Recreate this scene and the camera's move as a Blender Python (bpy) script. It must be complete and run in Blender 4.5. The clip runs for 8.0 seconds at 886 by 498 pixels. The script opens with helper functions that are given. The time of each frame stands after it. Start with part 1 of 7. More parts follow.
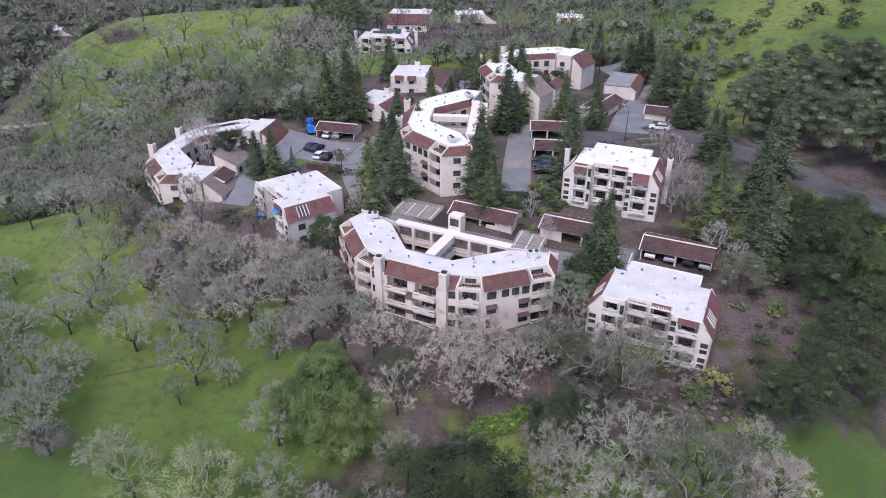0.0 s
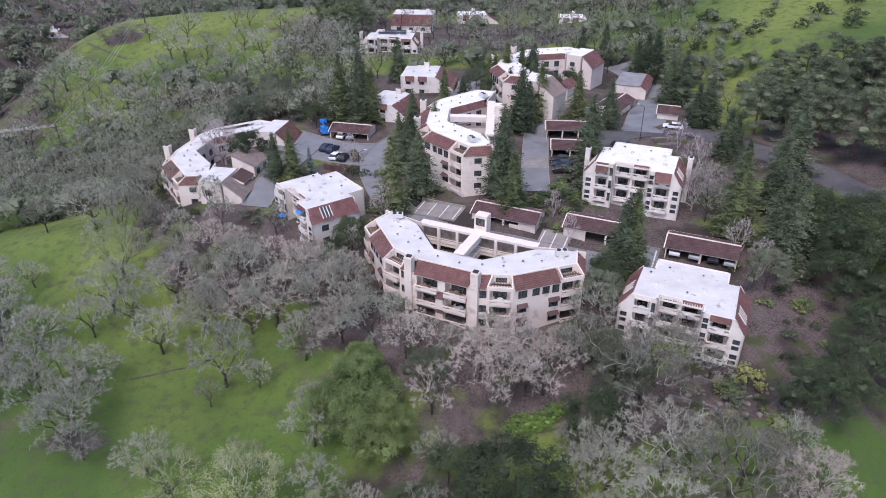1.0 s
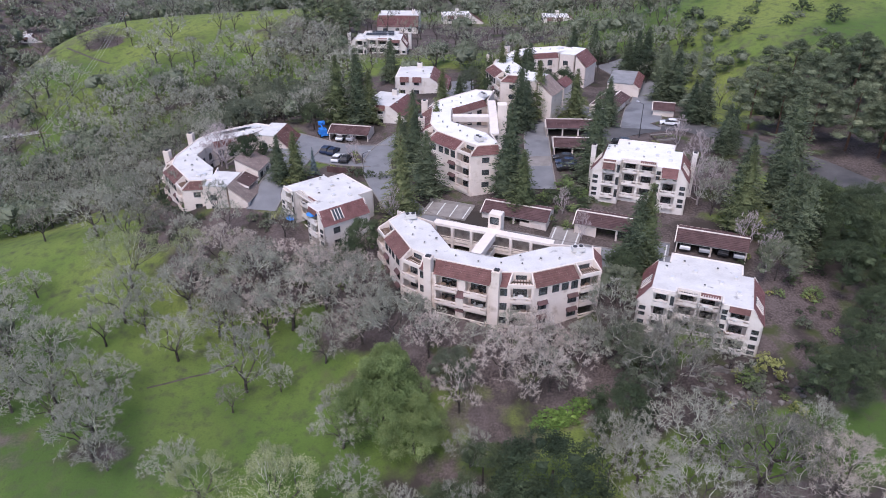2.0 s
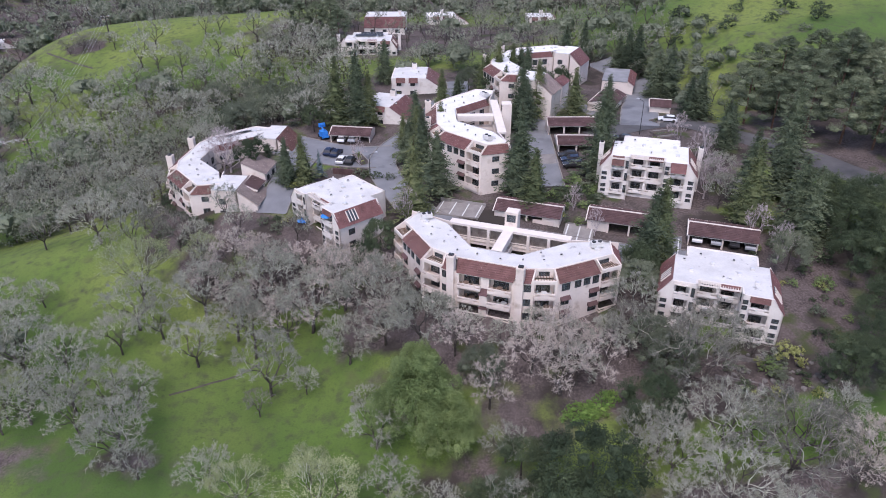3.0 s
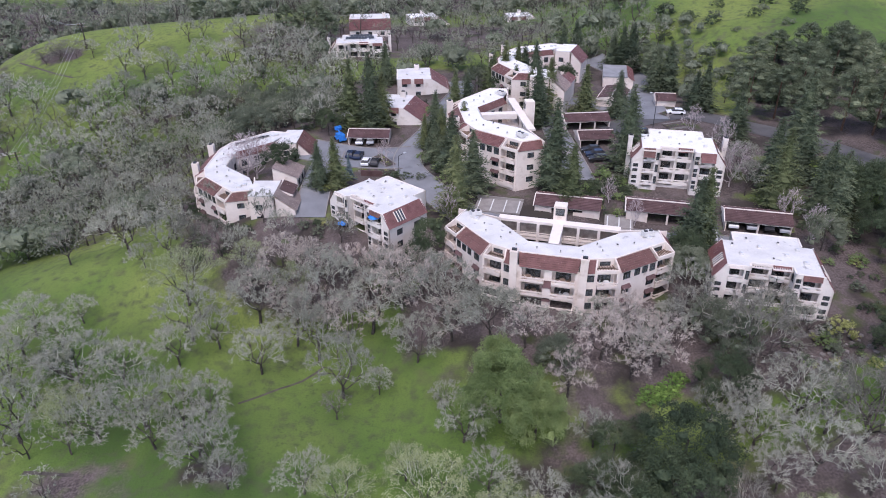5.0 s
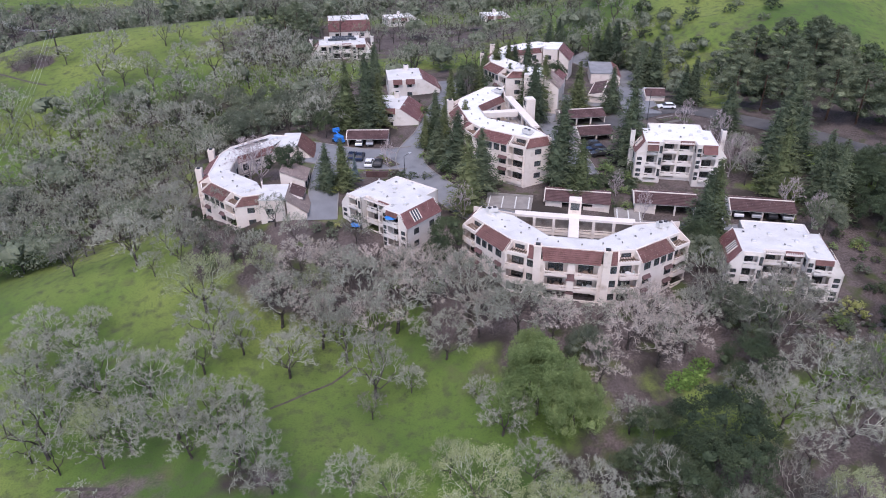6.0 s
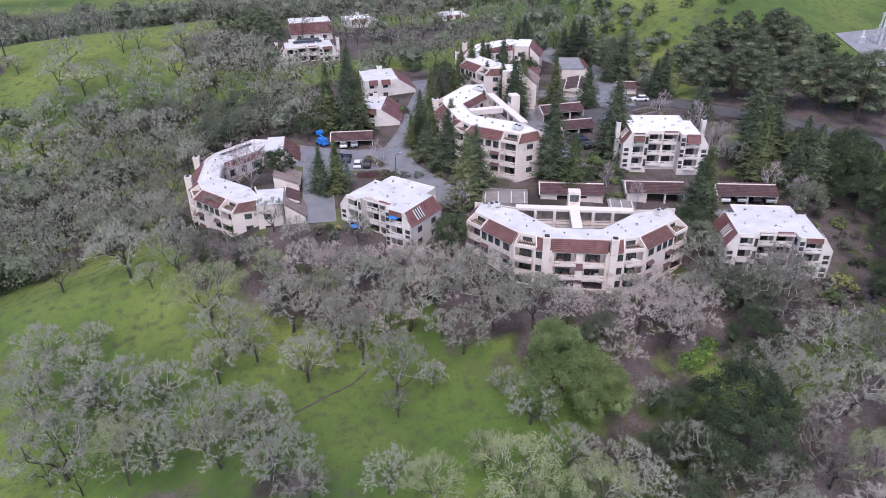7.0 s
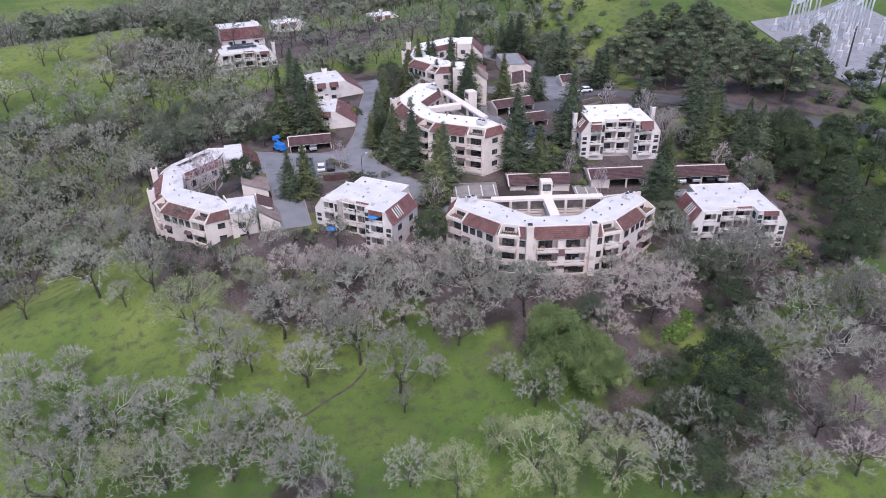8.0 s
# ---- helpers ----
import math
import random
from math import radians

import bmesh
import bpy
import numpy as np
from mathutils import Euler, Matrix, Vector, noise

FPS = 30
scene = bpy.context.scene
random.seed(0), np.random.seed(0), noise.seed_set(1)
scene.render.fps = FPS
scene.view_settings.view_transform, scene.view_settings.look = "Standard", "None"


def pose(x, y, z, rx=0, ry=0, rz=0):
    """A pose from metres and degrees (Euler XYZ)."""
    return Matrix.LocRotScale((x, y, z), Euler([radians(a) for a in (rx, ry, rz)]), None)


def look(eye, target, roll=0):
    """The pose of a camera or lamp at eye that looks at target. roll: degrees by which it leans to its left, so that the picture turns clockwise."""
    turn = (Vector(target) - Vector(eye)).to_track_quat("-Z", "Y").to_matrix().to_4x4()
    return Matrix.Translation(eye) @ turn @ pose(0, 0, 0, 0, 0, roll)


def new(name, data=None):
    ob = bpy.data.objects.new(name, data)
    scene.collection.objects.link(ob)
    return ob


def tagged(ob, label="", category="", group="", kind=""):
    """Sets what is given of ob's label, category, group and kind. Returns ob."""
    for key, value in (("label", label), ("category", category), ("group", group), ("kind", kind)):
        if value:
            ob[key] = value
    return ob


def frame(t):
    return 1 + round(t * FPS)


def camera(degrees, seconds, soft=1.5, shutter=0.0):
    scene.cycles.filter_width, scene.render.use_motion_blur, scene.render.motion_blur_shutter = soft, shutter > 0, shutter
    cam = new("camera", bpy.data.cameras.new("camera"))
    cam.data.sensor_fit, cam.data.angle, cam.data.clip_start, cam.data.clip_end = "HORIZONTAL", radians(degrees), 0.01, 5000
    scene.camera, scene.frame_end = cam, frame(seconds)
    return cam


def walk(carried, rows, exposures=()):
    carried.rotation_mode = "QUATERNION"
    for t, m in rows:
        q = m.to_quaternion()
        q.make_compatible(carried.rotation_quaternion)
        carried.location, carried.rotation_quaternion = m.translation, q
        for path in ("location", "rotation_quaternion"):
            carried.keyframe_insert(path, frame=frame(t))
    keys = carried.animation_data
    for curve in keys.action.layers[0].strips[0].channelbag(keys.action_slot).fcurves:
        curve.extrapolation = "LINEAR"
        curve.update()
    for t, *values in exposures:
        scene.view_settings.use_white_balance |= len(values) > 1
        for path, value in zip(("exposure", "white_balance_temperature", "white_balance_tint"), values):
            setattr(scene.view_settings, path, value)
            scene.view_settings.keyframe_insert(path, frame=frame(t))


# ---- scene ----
cam = camera(65.6, 8.0, soft=0.95)
METRES, EYE, TILT, LEAN, TURN = 75.0, 65.0, -29.0, 0.0, 0.0
ROWS = [
    (0.0, 0.0, 0.0, 0.0, 0.0, 0.0, -0.0),
    (0.5, -0.0406, -0.0024, -0.0009, -0.51, 0.02, 0.25),
    (1.0, -0.0855, -0.005, -0.0012, -0.91, 0.04, 0.46),
    (2.5, -0.2357, -0.0092, -0.0014, -4.48, 0.01, 2.58),
    (3.0, -0.2915, -0.0096, -0.001, -5.54, -0.01, 3.18),
    (3.5, -0.3504, -0.009, 0.0001, -6.7, -0.05, 3.85),
    (4.0, -0.4119, -0.0076, 0.0018, -7.86, -0.1, 4.51),
    (4.5, -0.4764, -0.0047, 0.0045, -8.96, -0.17, 5.13),
    (5.0, -0.5436, -0.0005, 0.0081, -9.99, -0.25, 5.71),
    (6.5, -0.7605, 0.025, 0.0266, -15.58, -0.93, 8.91),
    (7.0, -0.835, 0.038, 0.0345, -18.13, -1.34, 10.34),
    (7.5, -0.9117, 0.0532, 0.0441, -21.73, -2.03, 12.33),
    (8.0, -0.9906, 0.0713, 0.0557, -25.21, -2.78, 14.13),
]
walk(cam, [(t, pose(0, 0, EYE, TILT, LEAN, TURN) @ pose(METRES * x, METRES * y, METRES * z, 90 + pitch, roll, yaw)) for t, x, y, z, yaw, pitch, roll in ROWS],
     exposures=[(0.0, 0.99, 6430.0, 21.0), (8.0, 1.03, 6380.0, 22.0)])

# ---- world and light: a bright overcast day ----
world = bpy.data.worlds.new("overcast_sky")
scene.world = world
world.use_nodes = True
wn = world.node_tree.nodes
sky = wn.new("ShaderNodeTexSky")
sky.sky_type = "NISHITA"
sky.sun_disc = False
sky.sun_elevation = radians(48)
sky.sun_rotation = radians(200)
sky.air_density, sky.dust_density, sky.ozone_density = 1.0, 1.0, 1.0
wn["Background"].inputs["Strength"].default_value = 0.13
world.node_tree.links.new(sky.outputs["Color"], wn["Background"].inputs["Color"])
sun_data = bpy.data.lights.new("sun", "SUN")
sun_data.energy, sun_data.angle, sun_data.color = 1.3, radians(25), (1.0, 0.96, 0.95)
sun = new("sun", sun_data)
sun.matrix_world = look((-30, -60, 150), (0, 0, 0))


# ---- materials ----
def colour(c):
    return (*c, 1.0)


def material(name, dark, light, scale=2.0, rough=0.8, bump=0.3, fine=12.0, spots=None, vary=0.0, metal=0.0, bump_size=0.02, island=0.0):
    """Two scales of noise between two colours, with fine relief. spots: (colour, scale, from, to) for stains. vary: spread of brightness from piece to piece."""
    m = bpy.data.materials.new(name)
    m.use_nodes = True
    n, l = m.node_tree.nodes, m.node_tree.links
    b = n["Principled BSDF"]
    co = n.new("ShaderNodeTexCoord")
    big, small = n.new("ShaderNodeTexNoise"), n.new("ShaderNodeTexNoise")
    big.inputs["Scale"].default_value, small.inputs["Scale"].default_value = scale, scale * fine
    big.inputs["Detail"].default_value, small.inputs["Detail"].default_value = 4, 3
    geo = n.new("ShaderNodeNewGeometry")
    for t in (big, small):
        l.new(geo.outputs["Position"], t.inputs["Vector"])
    add = n.new("ShaderNodeMath")
    add.operation = "MULTIPLY_ADD"
    l.new(small.outputs["Fac"], add.inputs[0])
    add.inputs[1].default_value = 0.45
    l.new(big.outputs["Fac"], add.inputs[2])
    ramp = n.new("ShaderNodeMapRange")
    ramp.inputs["From Min"].default_value, ramp.inputs["From Max"].default_value = 0.5, 0.95
    l.new(add.outputs[0], ramp.inputs["Value"])
    mix = n.new("ShaderNodeMix")
    mix.data_type = "RGBA"
    mix.inputs[6].default_value, mix.inputs[7].default_value = colour(dark), colour(light)
    l.new(ramp.outputs["Result"], mix.inputs[0])
    out = mix.outputs[2]
    if spots:
        c, s, a, z = spots
        sp = n.new("ShaderNodeTexNoise")
        sp.inputs["Scale"].default_value, sp.inputs["Detail"].default_value = s, 6
        l.new(geo.outputs["Position"], sp.inputs["Vector"])
        r = n.new("ShaderNodeMapRange")
        r.inputs["From Min"].default_value, r.inputs["From Max"].default_value = a, z
        l.new(sp.outputs["Fac"], r.inputs["Value"])
        mx = n.new("ShaderNodeMix")
        mx.data_type = "RGBA"
        l.new(r.outputs["Result"], mx.inputs[0])
        l.new(out, mx.inputs[6])
        mx.inputs[7].default_value = colour(c)
        out = mx.outputs[2]
    if vary:
        info = n.new("ShaderNodeObjectInfo")
        hsv = n.new("ShaderNodeHueSaturation")
        r = n.new("ShaderNodeMapRange")
        r.inputs["To Min"].default_value, r.inputs["To Max"].default_value = 1 - vary, 1 + vary
        l.new(info.outputs["Random"], r.inputs["Value"])
        l.new(r.outputs["Result"], hsv.inputs["Value"])
        h = n.new("ShaderNodeMapRange")
        h.inputs["From Min"].default_value = 1.0
        h.inputs["From Max"].default_value = 0.0
        h.inputs["To Min"].default_value, h.inputs["To Max"].default_value = 0.5 - vary * 0.06, 0.5 + vary * 0.06
        l.new(info.outputs["Random"], h.inputs["Value"])
        l.new(h.outputs["Result"], hsv.inputs["Hue"])
        l.new(out, hsv.inputs["Color"])
        out = hsv.outputs["Color"]
    if island:
        hv = n.new("ShaderNodeHueSaturation")
        r = n.new("ShaderNodeMapRange")
        r.inputs["To Min"].default_value, r.inputs["To Max"].default_value = 1 - island, 1 + island
        l.new(geo.outputs["Random Per Island"], r.inputs["Value"])
        l.new(r.outputs["Result"], hv.inputs["Value"])
        l.new(out, hv.inputs["Color"])
        out = hv.outputs["Color"]
    l.new(out, b.inputs["Base Color"])
    b.inputs["Roughness"].default_value = rough
    b.inputs["Metallic"].default_value = metal
    b.inputs["Specular IOR Level"].default_value = 0.3
    if bump:
        bp = n.new("ShaderNodeBump")
        bp.inputs["Strength"].default_value, bp.inputs["Distance"].default_value = bump, bump_size
        l.new(small.outputs["Fac"], bp.inputs["Height"])
        l.new(bp.outputs["Normal"], b.inputs["Normal"])
    return m


STUCCO = material("cream_stucco", (0.64, 0.55, 0.49), (0.75, 0.655, 0.585), 0.35, 0.9, 0.2, spots=((0.44, 0.35, 0.28), 0.5, 0.58, 0.75))
STUCCO_PALE = material("pale_stucco", (0.64, 0.58, 0.53), (0.75, 0.69, 0.64), 0.35, 0.9, 0.2, spots=((0.5, 0.43, 0.36), 0.5, 0.6, 0.78))
TRIM = material("painted_trim", (0.68, 0.6, 0.54), (0.77, 0.69, 0.62), 0.8, 0.7, 0.1)
ROOF = material("white_roof_membrane", (0.52, 0.5, 0.48), (0.66, 0.64, 0.61), 0.3, 0.75, 0.15, spots=((0.3, 0.29, 0.28), 0.7, 0.63, 0.74))
ROOF_BRIGHT = material("bright_roof_membrane", (0.66, 0.64, 0.62), (0.79, 0.77, 0.75), 0.3, 0.7, 0.1, spots=((0.5, 0.47, 0.44), 0.7, 0.63, 0.76))
TILE = material("red_brown_tile", (0.11, 0.05, 0.045), (0.195, 0.097, 0.087), 0.7, 0.7, 0.6, 6.0, vary=0.12)
TILE_OLD = material("brown_shingle", (0.075, 0.042, 0.041), (0.13, 0.077, 0.074), 0.8, 0.85, 0.5, 6.0, vary=0.12)
SHINGLE = material("tan_shingle", (0.19, 0.145, 0.13), (0.29, 0.23, 0.205), 0.8, 0.9, 0.5, 6.0, vary=0.1)
DARK = material("dark_metal", (0.02, 0.02, 0.022), (0.05, 0.05, 0.055), 3.0, 0.5, 0.1)
# plaster tone of inner floors, also painted-in shade on the gallery's back wall
PLASTER_AND_SHADE = material("plaster_and_gallery_shade", (0.2, 0.17, 0.15), (0.4, 0.36, 0.32), 0.8, 0.9, 0.1)
WOOD = material("weathered_wood", (0.16, 0.11, 0.08), (0.28, 0.2, 0.15), 1.5, 0.85, 0.4)
ASPHALT = material("asphalt", (0.165, 0.167, 0.175), (0.23, 0.232, 0.24), 0.25, 0.75, 0.3, 30.0, spots=((0.12, 0.123, 0.132), 0.15, 0.55, 0.7))
# public road asphalt: the shade of its trees is put into a darker colour
ASPHALT_SHADED = material("tree_shaded_asphalt", (0.075, 0.072, 0.072), (0.115, 0.11, 0.11), 0.3, 0.8, 0.3, 30.0, spots=((0.05, 0.05, 0.052), 0.12, 0.52, 0.7))
CONCRETE = material("concrete", (0.21, 0.19, 0.175), (0.3, 0.275, 0.255), 0.6, 0.9, 0.3, spots=((0.2, 0.18, 0.16), 0.7, 0.6, 0.75))
GRAVEL = material("gravel_yard", (0.2, 0.2, 0.205), (0.3, 0.3, 0.305), 0.4, 0.9, 0.4)
PAINT = material("road_paint", (0.5, 0.5, 0.48), (0.65, 0.65, 0.62), 3.0, 0.8, 0.1)
BARK = material("oak_bark", (0.035, 0.028, 0.024), (0.10, 0.085, 0.075), 2.0, 0.95, 0.8, 10.0)
REDBARK = material("redwood_bark", (0.07, 0.04, 0.03), (0.14, 0.085, 0.06), 2.0, 0.95, 0.8, 10.0)
TWIG = material("grey_twigs", (0.208, 0.21, 0.166), (0.345, 0.345, 0.28), 0.25, 0.95, 0.0, 8.0, vary=0.22, island=0.25)
WOODS = material("grey_wood_twigs", (0.165, 0.175, 0.125), (0.3, 0.31, 0.235), 0.06, 0.95, 0.0, 8.0, island=0.15)
LICHEN = material("pale_lichen_bark", (0.31, 0.31, 0.245), (0.48, 0.48, 0.385), 0.25, 0.95, 0.0, 8.0, vary=0.15, island=0.25)
LICHEN_DARK = material("dark_lichen_bark", (0.2, 0.19, 0.155), (0.36, 0.345, 0.285), 0.25, 0.95, 0.0, 8.0, vary=0.2, island=0.25)
TWIG_DARK = material("dark_twigs", (0.11, 0.105, 0.085), (0.2, 0.19, 0.16), 0.25, 0.95, 0.0, 8.0, vary=0.2, island=0.25)
LICHEN_BROWN = material("pale_brown_bark", (0.33, 0.29, 0.255), (0.5, 0.45, 0.4), 0.25, 0.95, 0.0, 8.0, vary=0.15, island=0.25)
TWIG_BROWN = material("brown_twigs", (0.34, 0.288, 0.246), (0.51, 0.445, 0.388), 0.25, 0.95, 0.0, 8.0, vary=0.18, island=0.25)
TWIG_PALE = material("pale_lichen", (0.18, 0.21, 0.095), (0.34, 0.37, 0.2), 0.4, 0.95, 0.0, 8.0, vary=0.15, island=0.25)
TWIG_WHITE = material("white_birch_twigs", (0.3, 0.25, 0.25), (0.5, 0.43, 0.42), 0.5, 0.9, 0.0, 8.0, vary=0.1)
LEAF = material("live_oak_leaves", (0.026, 0.042, 0.02), (0.08, 0.106, 0.052), 0.35, 0.75, 0.0, 10.0, vary=0.3, island=0.14)
LEAF_GREEN = material("bay_leaves", (0.08, 0.12, 0.038), (0.22, 0.285, 0.105), 0.35, 0.7, 0.0, 10.0, vary=0.2, island=0.14)
LEAF_GREY = material("grey_green_leaves", (0.075, 0.092, 0.058), (0.16, 0.178, 0.12), 0.35, 0.85, 0.0, 10.0, vary=0.25, island=0.14)
LEAF_LIME = material("lime_leaves", (0.075, 0.14, 0.03), (0.16, 0.26, 0.06), 0.6, 0.8, 0.0, 10.0, vary=0.2, island=0.35)
LEAF_YELLOW = material("yellow_shrub_leaves", (0.15, 0.165, 0.045), (0.31, 0.33, 0.125), 0.6, 0.8, 0.0, 10.0, vary=0.2, island=0.35)
NEEDLE = material("redwood_needles", (0.05, 0.068, 0.04), (0.118, 0.145, 0.082), 0.4, 0.85, 0.0, 8.0, vary=0.3, island=0.14)
NEEDLE_PINE = material("pine_needles", (0.062, 0.082, 0.048), (0.175, 0.2, 0.118), 0.3, 0.85, 0.0, 8.0, vary=0.2, island=0.14)
NEEDLE_OLIVE = material("olive_needles", (0.066, 0.082, 0.036), (0.155, 0.178, 0.08), 0.4, 0.85, 0.0, 8.0, vary=0.2, island=0.14)
NEEDLE_BLUE = material("blue_spruce_needles", (0.09, 0.12, 0.12), (0.2, 0.25, 0.25), 0.4, 0.85, 0.0, 8.0, island=0.14)
BLUE = material("blue_canvas", (0.02, 0.16, 0.5), (0.04, 0.25, 0.68), 2.0, 0.6, 0.1)
STEEL = material("galvanised_steel", (0.5, 0.5, 0.52), (0.7, 0.7, 0.72), 2.0, 0.45, 0.1, metal=0.3)
ROCK = material("grey_rock", (0.09, 0.082, 0.075), (0.21, 0.19, 0.175), 1.2, 0.95, 0.6)
PAINTS = [material("car_paint_" + k, c, tuple(v * 1.15 for v in c), 1.0, 0.25, 0.0) for k, c in (
    ("white", (0.7, 0.7, 0.7)), ("silver", (0.35, 0.36, 0.38)), ("navy", (0.02, 0.03, 0.06)), ("charcoal", (0.03, 0.03, 0.033)), ("blue", (0.05, 0.11, 0.22)))]
RUBBER = material("tyre_rubber", (0.015, 0.015, 0.015), (0.03, 0.03, 0.03), 5.0, 0.9, 0.2)
GLASS = bpy.data.materials.new("window_glass")
GLASS.use_nodes = True
gb = GLASS.node_tree.nodes["Principled BSDF"]
gb.inputs["Base Color"].default_value = (0.32, 0.36, 0.38, 1)
gb.inputs["Specular IOR Level"].default_value = 0.3
gb.inputs["Roughness"].default_value = 0.05
gb.inputs["Transmission Weight"].default_value = 0.85

GLASS_DARK = material("skylight_glass", (0.05, 0.06, 0.07), (0.09, 0.1, 0.11), 1.0, 0.08, 0.0)

# ground: grass, leaf litter and bare soil, laid out by the "litter" layer of the sheet
GROUND = bpy.data.materials.new("grass_and_leaf_litter")
GROUND.use_nodes = True
gn, gl = GROUND.node_tree.nodes, GROUND.node_tree.links


def g_noise(scale, detail=5):
    t = gn.new("ShaderNodeTexNoise")
    t.inputs["Scale"].default_value, t.inputs["Detail"].default_value = scale, detail
    gl.new(g_geo.outputs["Position"], t.inputs["Vector"])
    return t.outputs["Fac"]


def g_mix(fac, a, b):
    x = gn.new("ShaderNodeMix")
    x.data_type = "RGBA"
    gl.new(fac, x.inputs[0])
    for k, v in ((6, a), (7, b)):
        if isinstance(v, tuple):
            x.inputs[k].default_value = colour(v)
        else:
            gl.new(v, x.inputs[k])
    return x.outputs[2]


def g_range(fac, a, b):
    r = gn.new("ShaderNodeMapRange")
    r.inputs["From Min"].default_value, r.inputs["From Max"].default_value = a, b
    gl.new(fac, r.inputs["Value"])
    return r.outputs["Result"]


g_geo = gn.new("ShaderNodeNewGeometry")
lush = g_mix(g_range(g_noise(0.05), 0.35, 0.65), (0.06, 0.105, 0.026), (0.105, 0.165, 0.035))
lush = g_mix(g_range(g_noise(0.022, 4), 0.42, 0.62), lush, (0.175, 0.215, 0.055))
lush = g_mix(g_range(g_noise(0.5), 0.5, 0.75), lush, (0.07, 0.078, 0.042))
lush = g_mix(g_range(g_noise(4.0), 0.45, 0.95), lush, (0.06, 0.088, 0.03))
lush = g_mix(g_range(g_noise(1.3, 8), 0.57, 0.84), lush, (0.05, 0.068, 0.027))
lush = g_mix(g_range(g_noise(0.13, 9), 0.63, 0.78), lush, (0.1, 0.105, 0.05))
soil = g_mix(g_range(g_noise(0.3), 0.35, 0.65), (0.054, 0.042, 0.039), (0.106, 0.085, 0.079))
soil = g_mix(g_range(g_noise(3.0), 0.4, 0.7), soil, (0.148, 0.12, 0.11))
soil = g_mix(g_range(g_noise(0.1, 6), 0.5, 0.62), soil, (0.05, 0.042, 0.036))
soil = g_mix(g_range(g_noise(0.16, 8), 0.58, 0.66), soil, (0.06, 0.07, 0.03))
lit = gn.new("ShaderNodeAttribute")
lit.attribute_name = "litter"
edge = gn.new("ShaderNodeMath")
edge.operation = "MULTIPLY_ADD"
gl.new(g_noise(0.22, 8), edge.inputs[0])
edge.inputs[1].default_value = 0.9
gl.new(lit.outputs["Fac"], edge.inputs[2])
gl.new(g_mix(g_range(edge.outputs[0], 0.8, 1.05), lush, soil), gn["Principled BSDF"].inputs["Base Color"])
gn["Principled BSDF"].inputs["Roughness"].default_value = 0.95
gn["Principled BSDF"].inputs["Specular IOR Level"].default_value = 0.15
gbump = gn.new("ShaderNodeBump")
gbump.inputs["Strength"].default_value, gbump.inputs["Distance"].default_value = 0.7, 0.15
gl.new(g_noise(2.5, 8), gbump.inputs["Height"])
gl.new(gbump.outputs["Normal"], gn["Principled BSDF"].inputs["Normal"])

# ---- terrain: broad heights every 60 m, and finer grading every 22 m round the houses ----
HEIGHTS = [
    (-30, -27.1, -25.7, -24.9, -20.2, -15.2, -12.6, -11.1, -9.5, -5.9, -0.8),
    (-33.2, -27.2, -22.2, -20.2, -16.4, -11.3, -9.7, -5.9, -1.6, 3, 8.2),
    (-35.1, -29.1, -22, -16.7, -18.9, -8.7, -2.1, 4, 7.8, 11.6, 15.8),
    (-33.9, -27.8, -20.3, -11.3, 3.4, 11.6, 12.1, 14.5, 10.5, 15.1, 19.9),
    (-29.9, -23.8, -23.3, -23.6, 0.8, 11.3, 7.9, 23.1, 9.7, 15.2, 20.5),
    (-24.8, -24.6, -20.4, -5.1, 7.7, 8.4, 10.7, 43.9, 39.1, 27.6, 21.1),
    (-14.9, -19.7, -4.1, 22, 14.8, 8.9, 5.2, 25.2, 35.5, 31.2, 23.1),
    (0.5, -12.4, -17.7, -9.1, -5, 7.1, 4.9, 7.1, 14.4, 19.6, 21.6),
    (16.3, -2.9, -20, -26.3, -17.3, -2.1, 0.8, -3.5, -3, 5.1, 16.6),
]
FINE = [
    (2.8, 2, 1, 0.8, 0.5, 1.4, -0.1, -0.1, 0.5),
    (0.3, 2.8, 2.8, 0.6, -0.8, -5.6, 3.3, -1.4, -6),
    (-0.6, -0, -4.1, -7.7, 7.5, -1.5, 2.5, -1.4, 5.7),
    (-2, -3.8, 0.3, 0.2, 0.3, -0.4, -1.8, 1.6, -0.4),
    (5.7, 1, 10.1, -1, -0.6, -0.3, 0.8, -0.7, -0.3),
    (-4.5, -4.3, 4.3, -2.5, -0.4, -1.1, 0.2, 1.4, -5),
    (-1, 1.8, 6.7, 1.2, -0.4, 1.8, 2.4, -4.1, -0.9),
    (0.1, -3.9, -11.9, -0.2, 1.2, -0.5, 1.3, -4.3, 2.9),
]

# the west hill and the east meadows, every 25 m
HILL_WEST = [
    (-3.8, -3.1, -2.2, -3.4, -3.8, -1.1, 0.9),
    (-8.5, -5.2, -1.8, -3.6, -1.3, -0.4, -0.3),
    (-11.9, -3.9, 2.0, 1.2, 2.0, -1.0, -1.1),
    (-15.5, 0.3, 2.5, -3.4, 0.0, 0.8, 1.1),
    (-25.4, 0.8, 6.7, -0.6, 1.8, 3.5, 4.5),
    (-33.1, -8.0, 3.0, 3.6, 2.2, 3.5, 6.1),
    (-27.0, -15.7, -8.1, -4.2, -3.4, 0.0, 4.6),
]
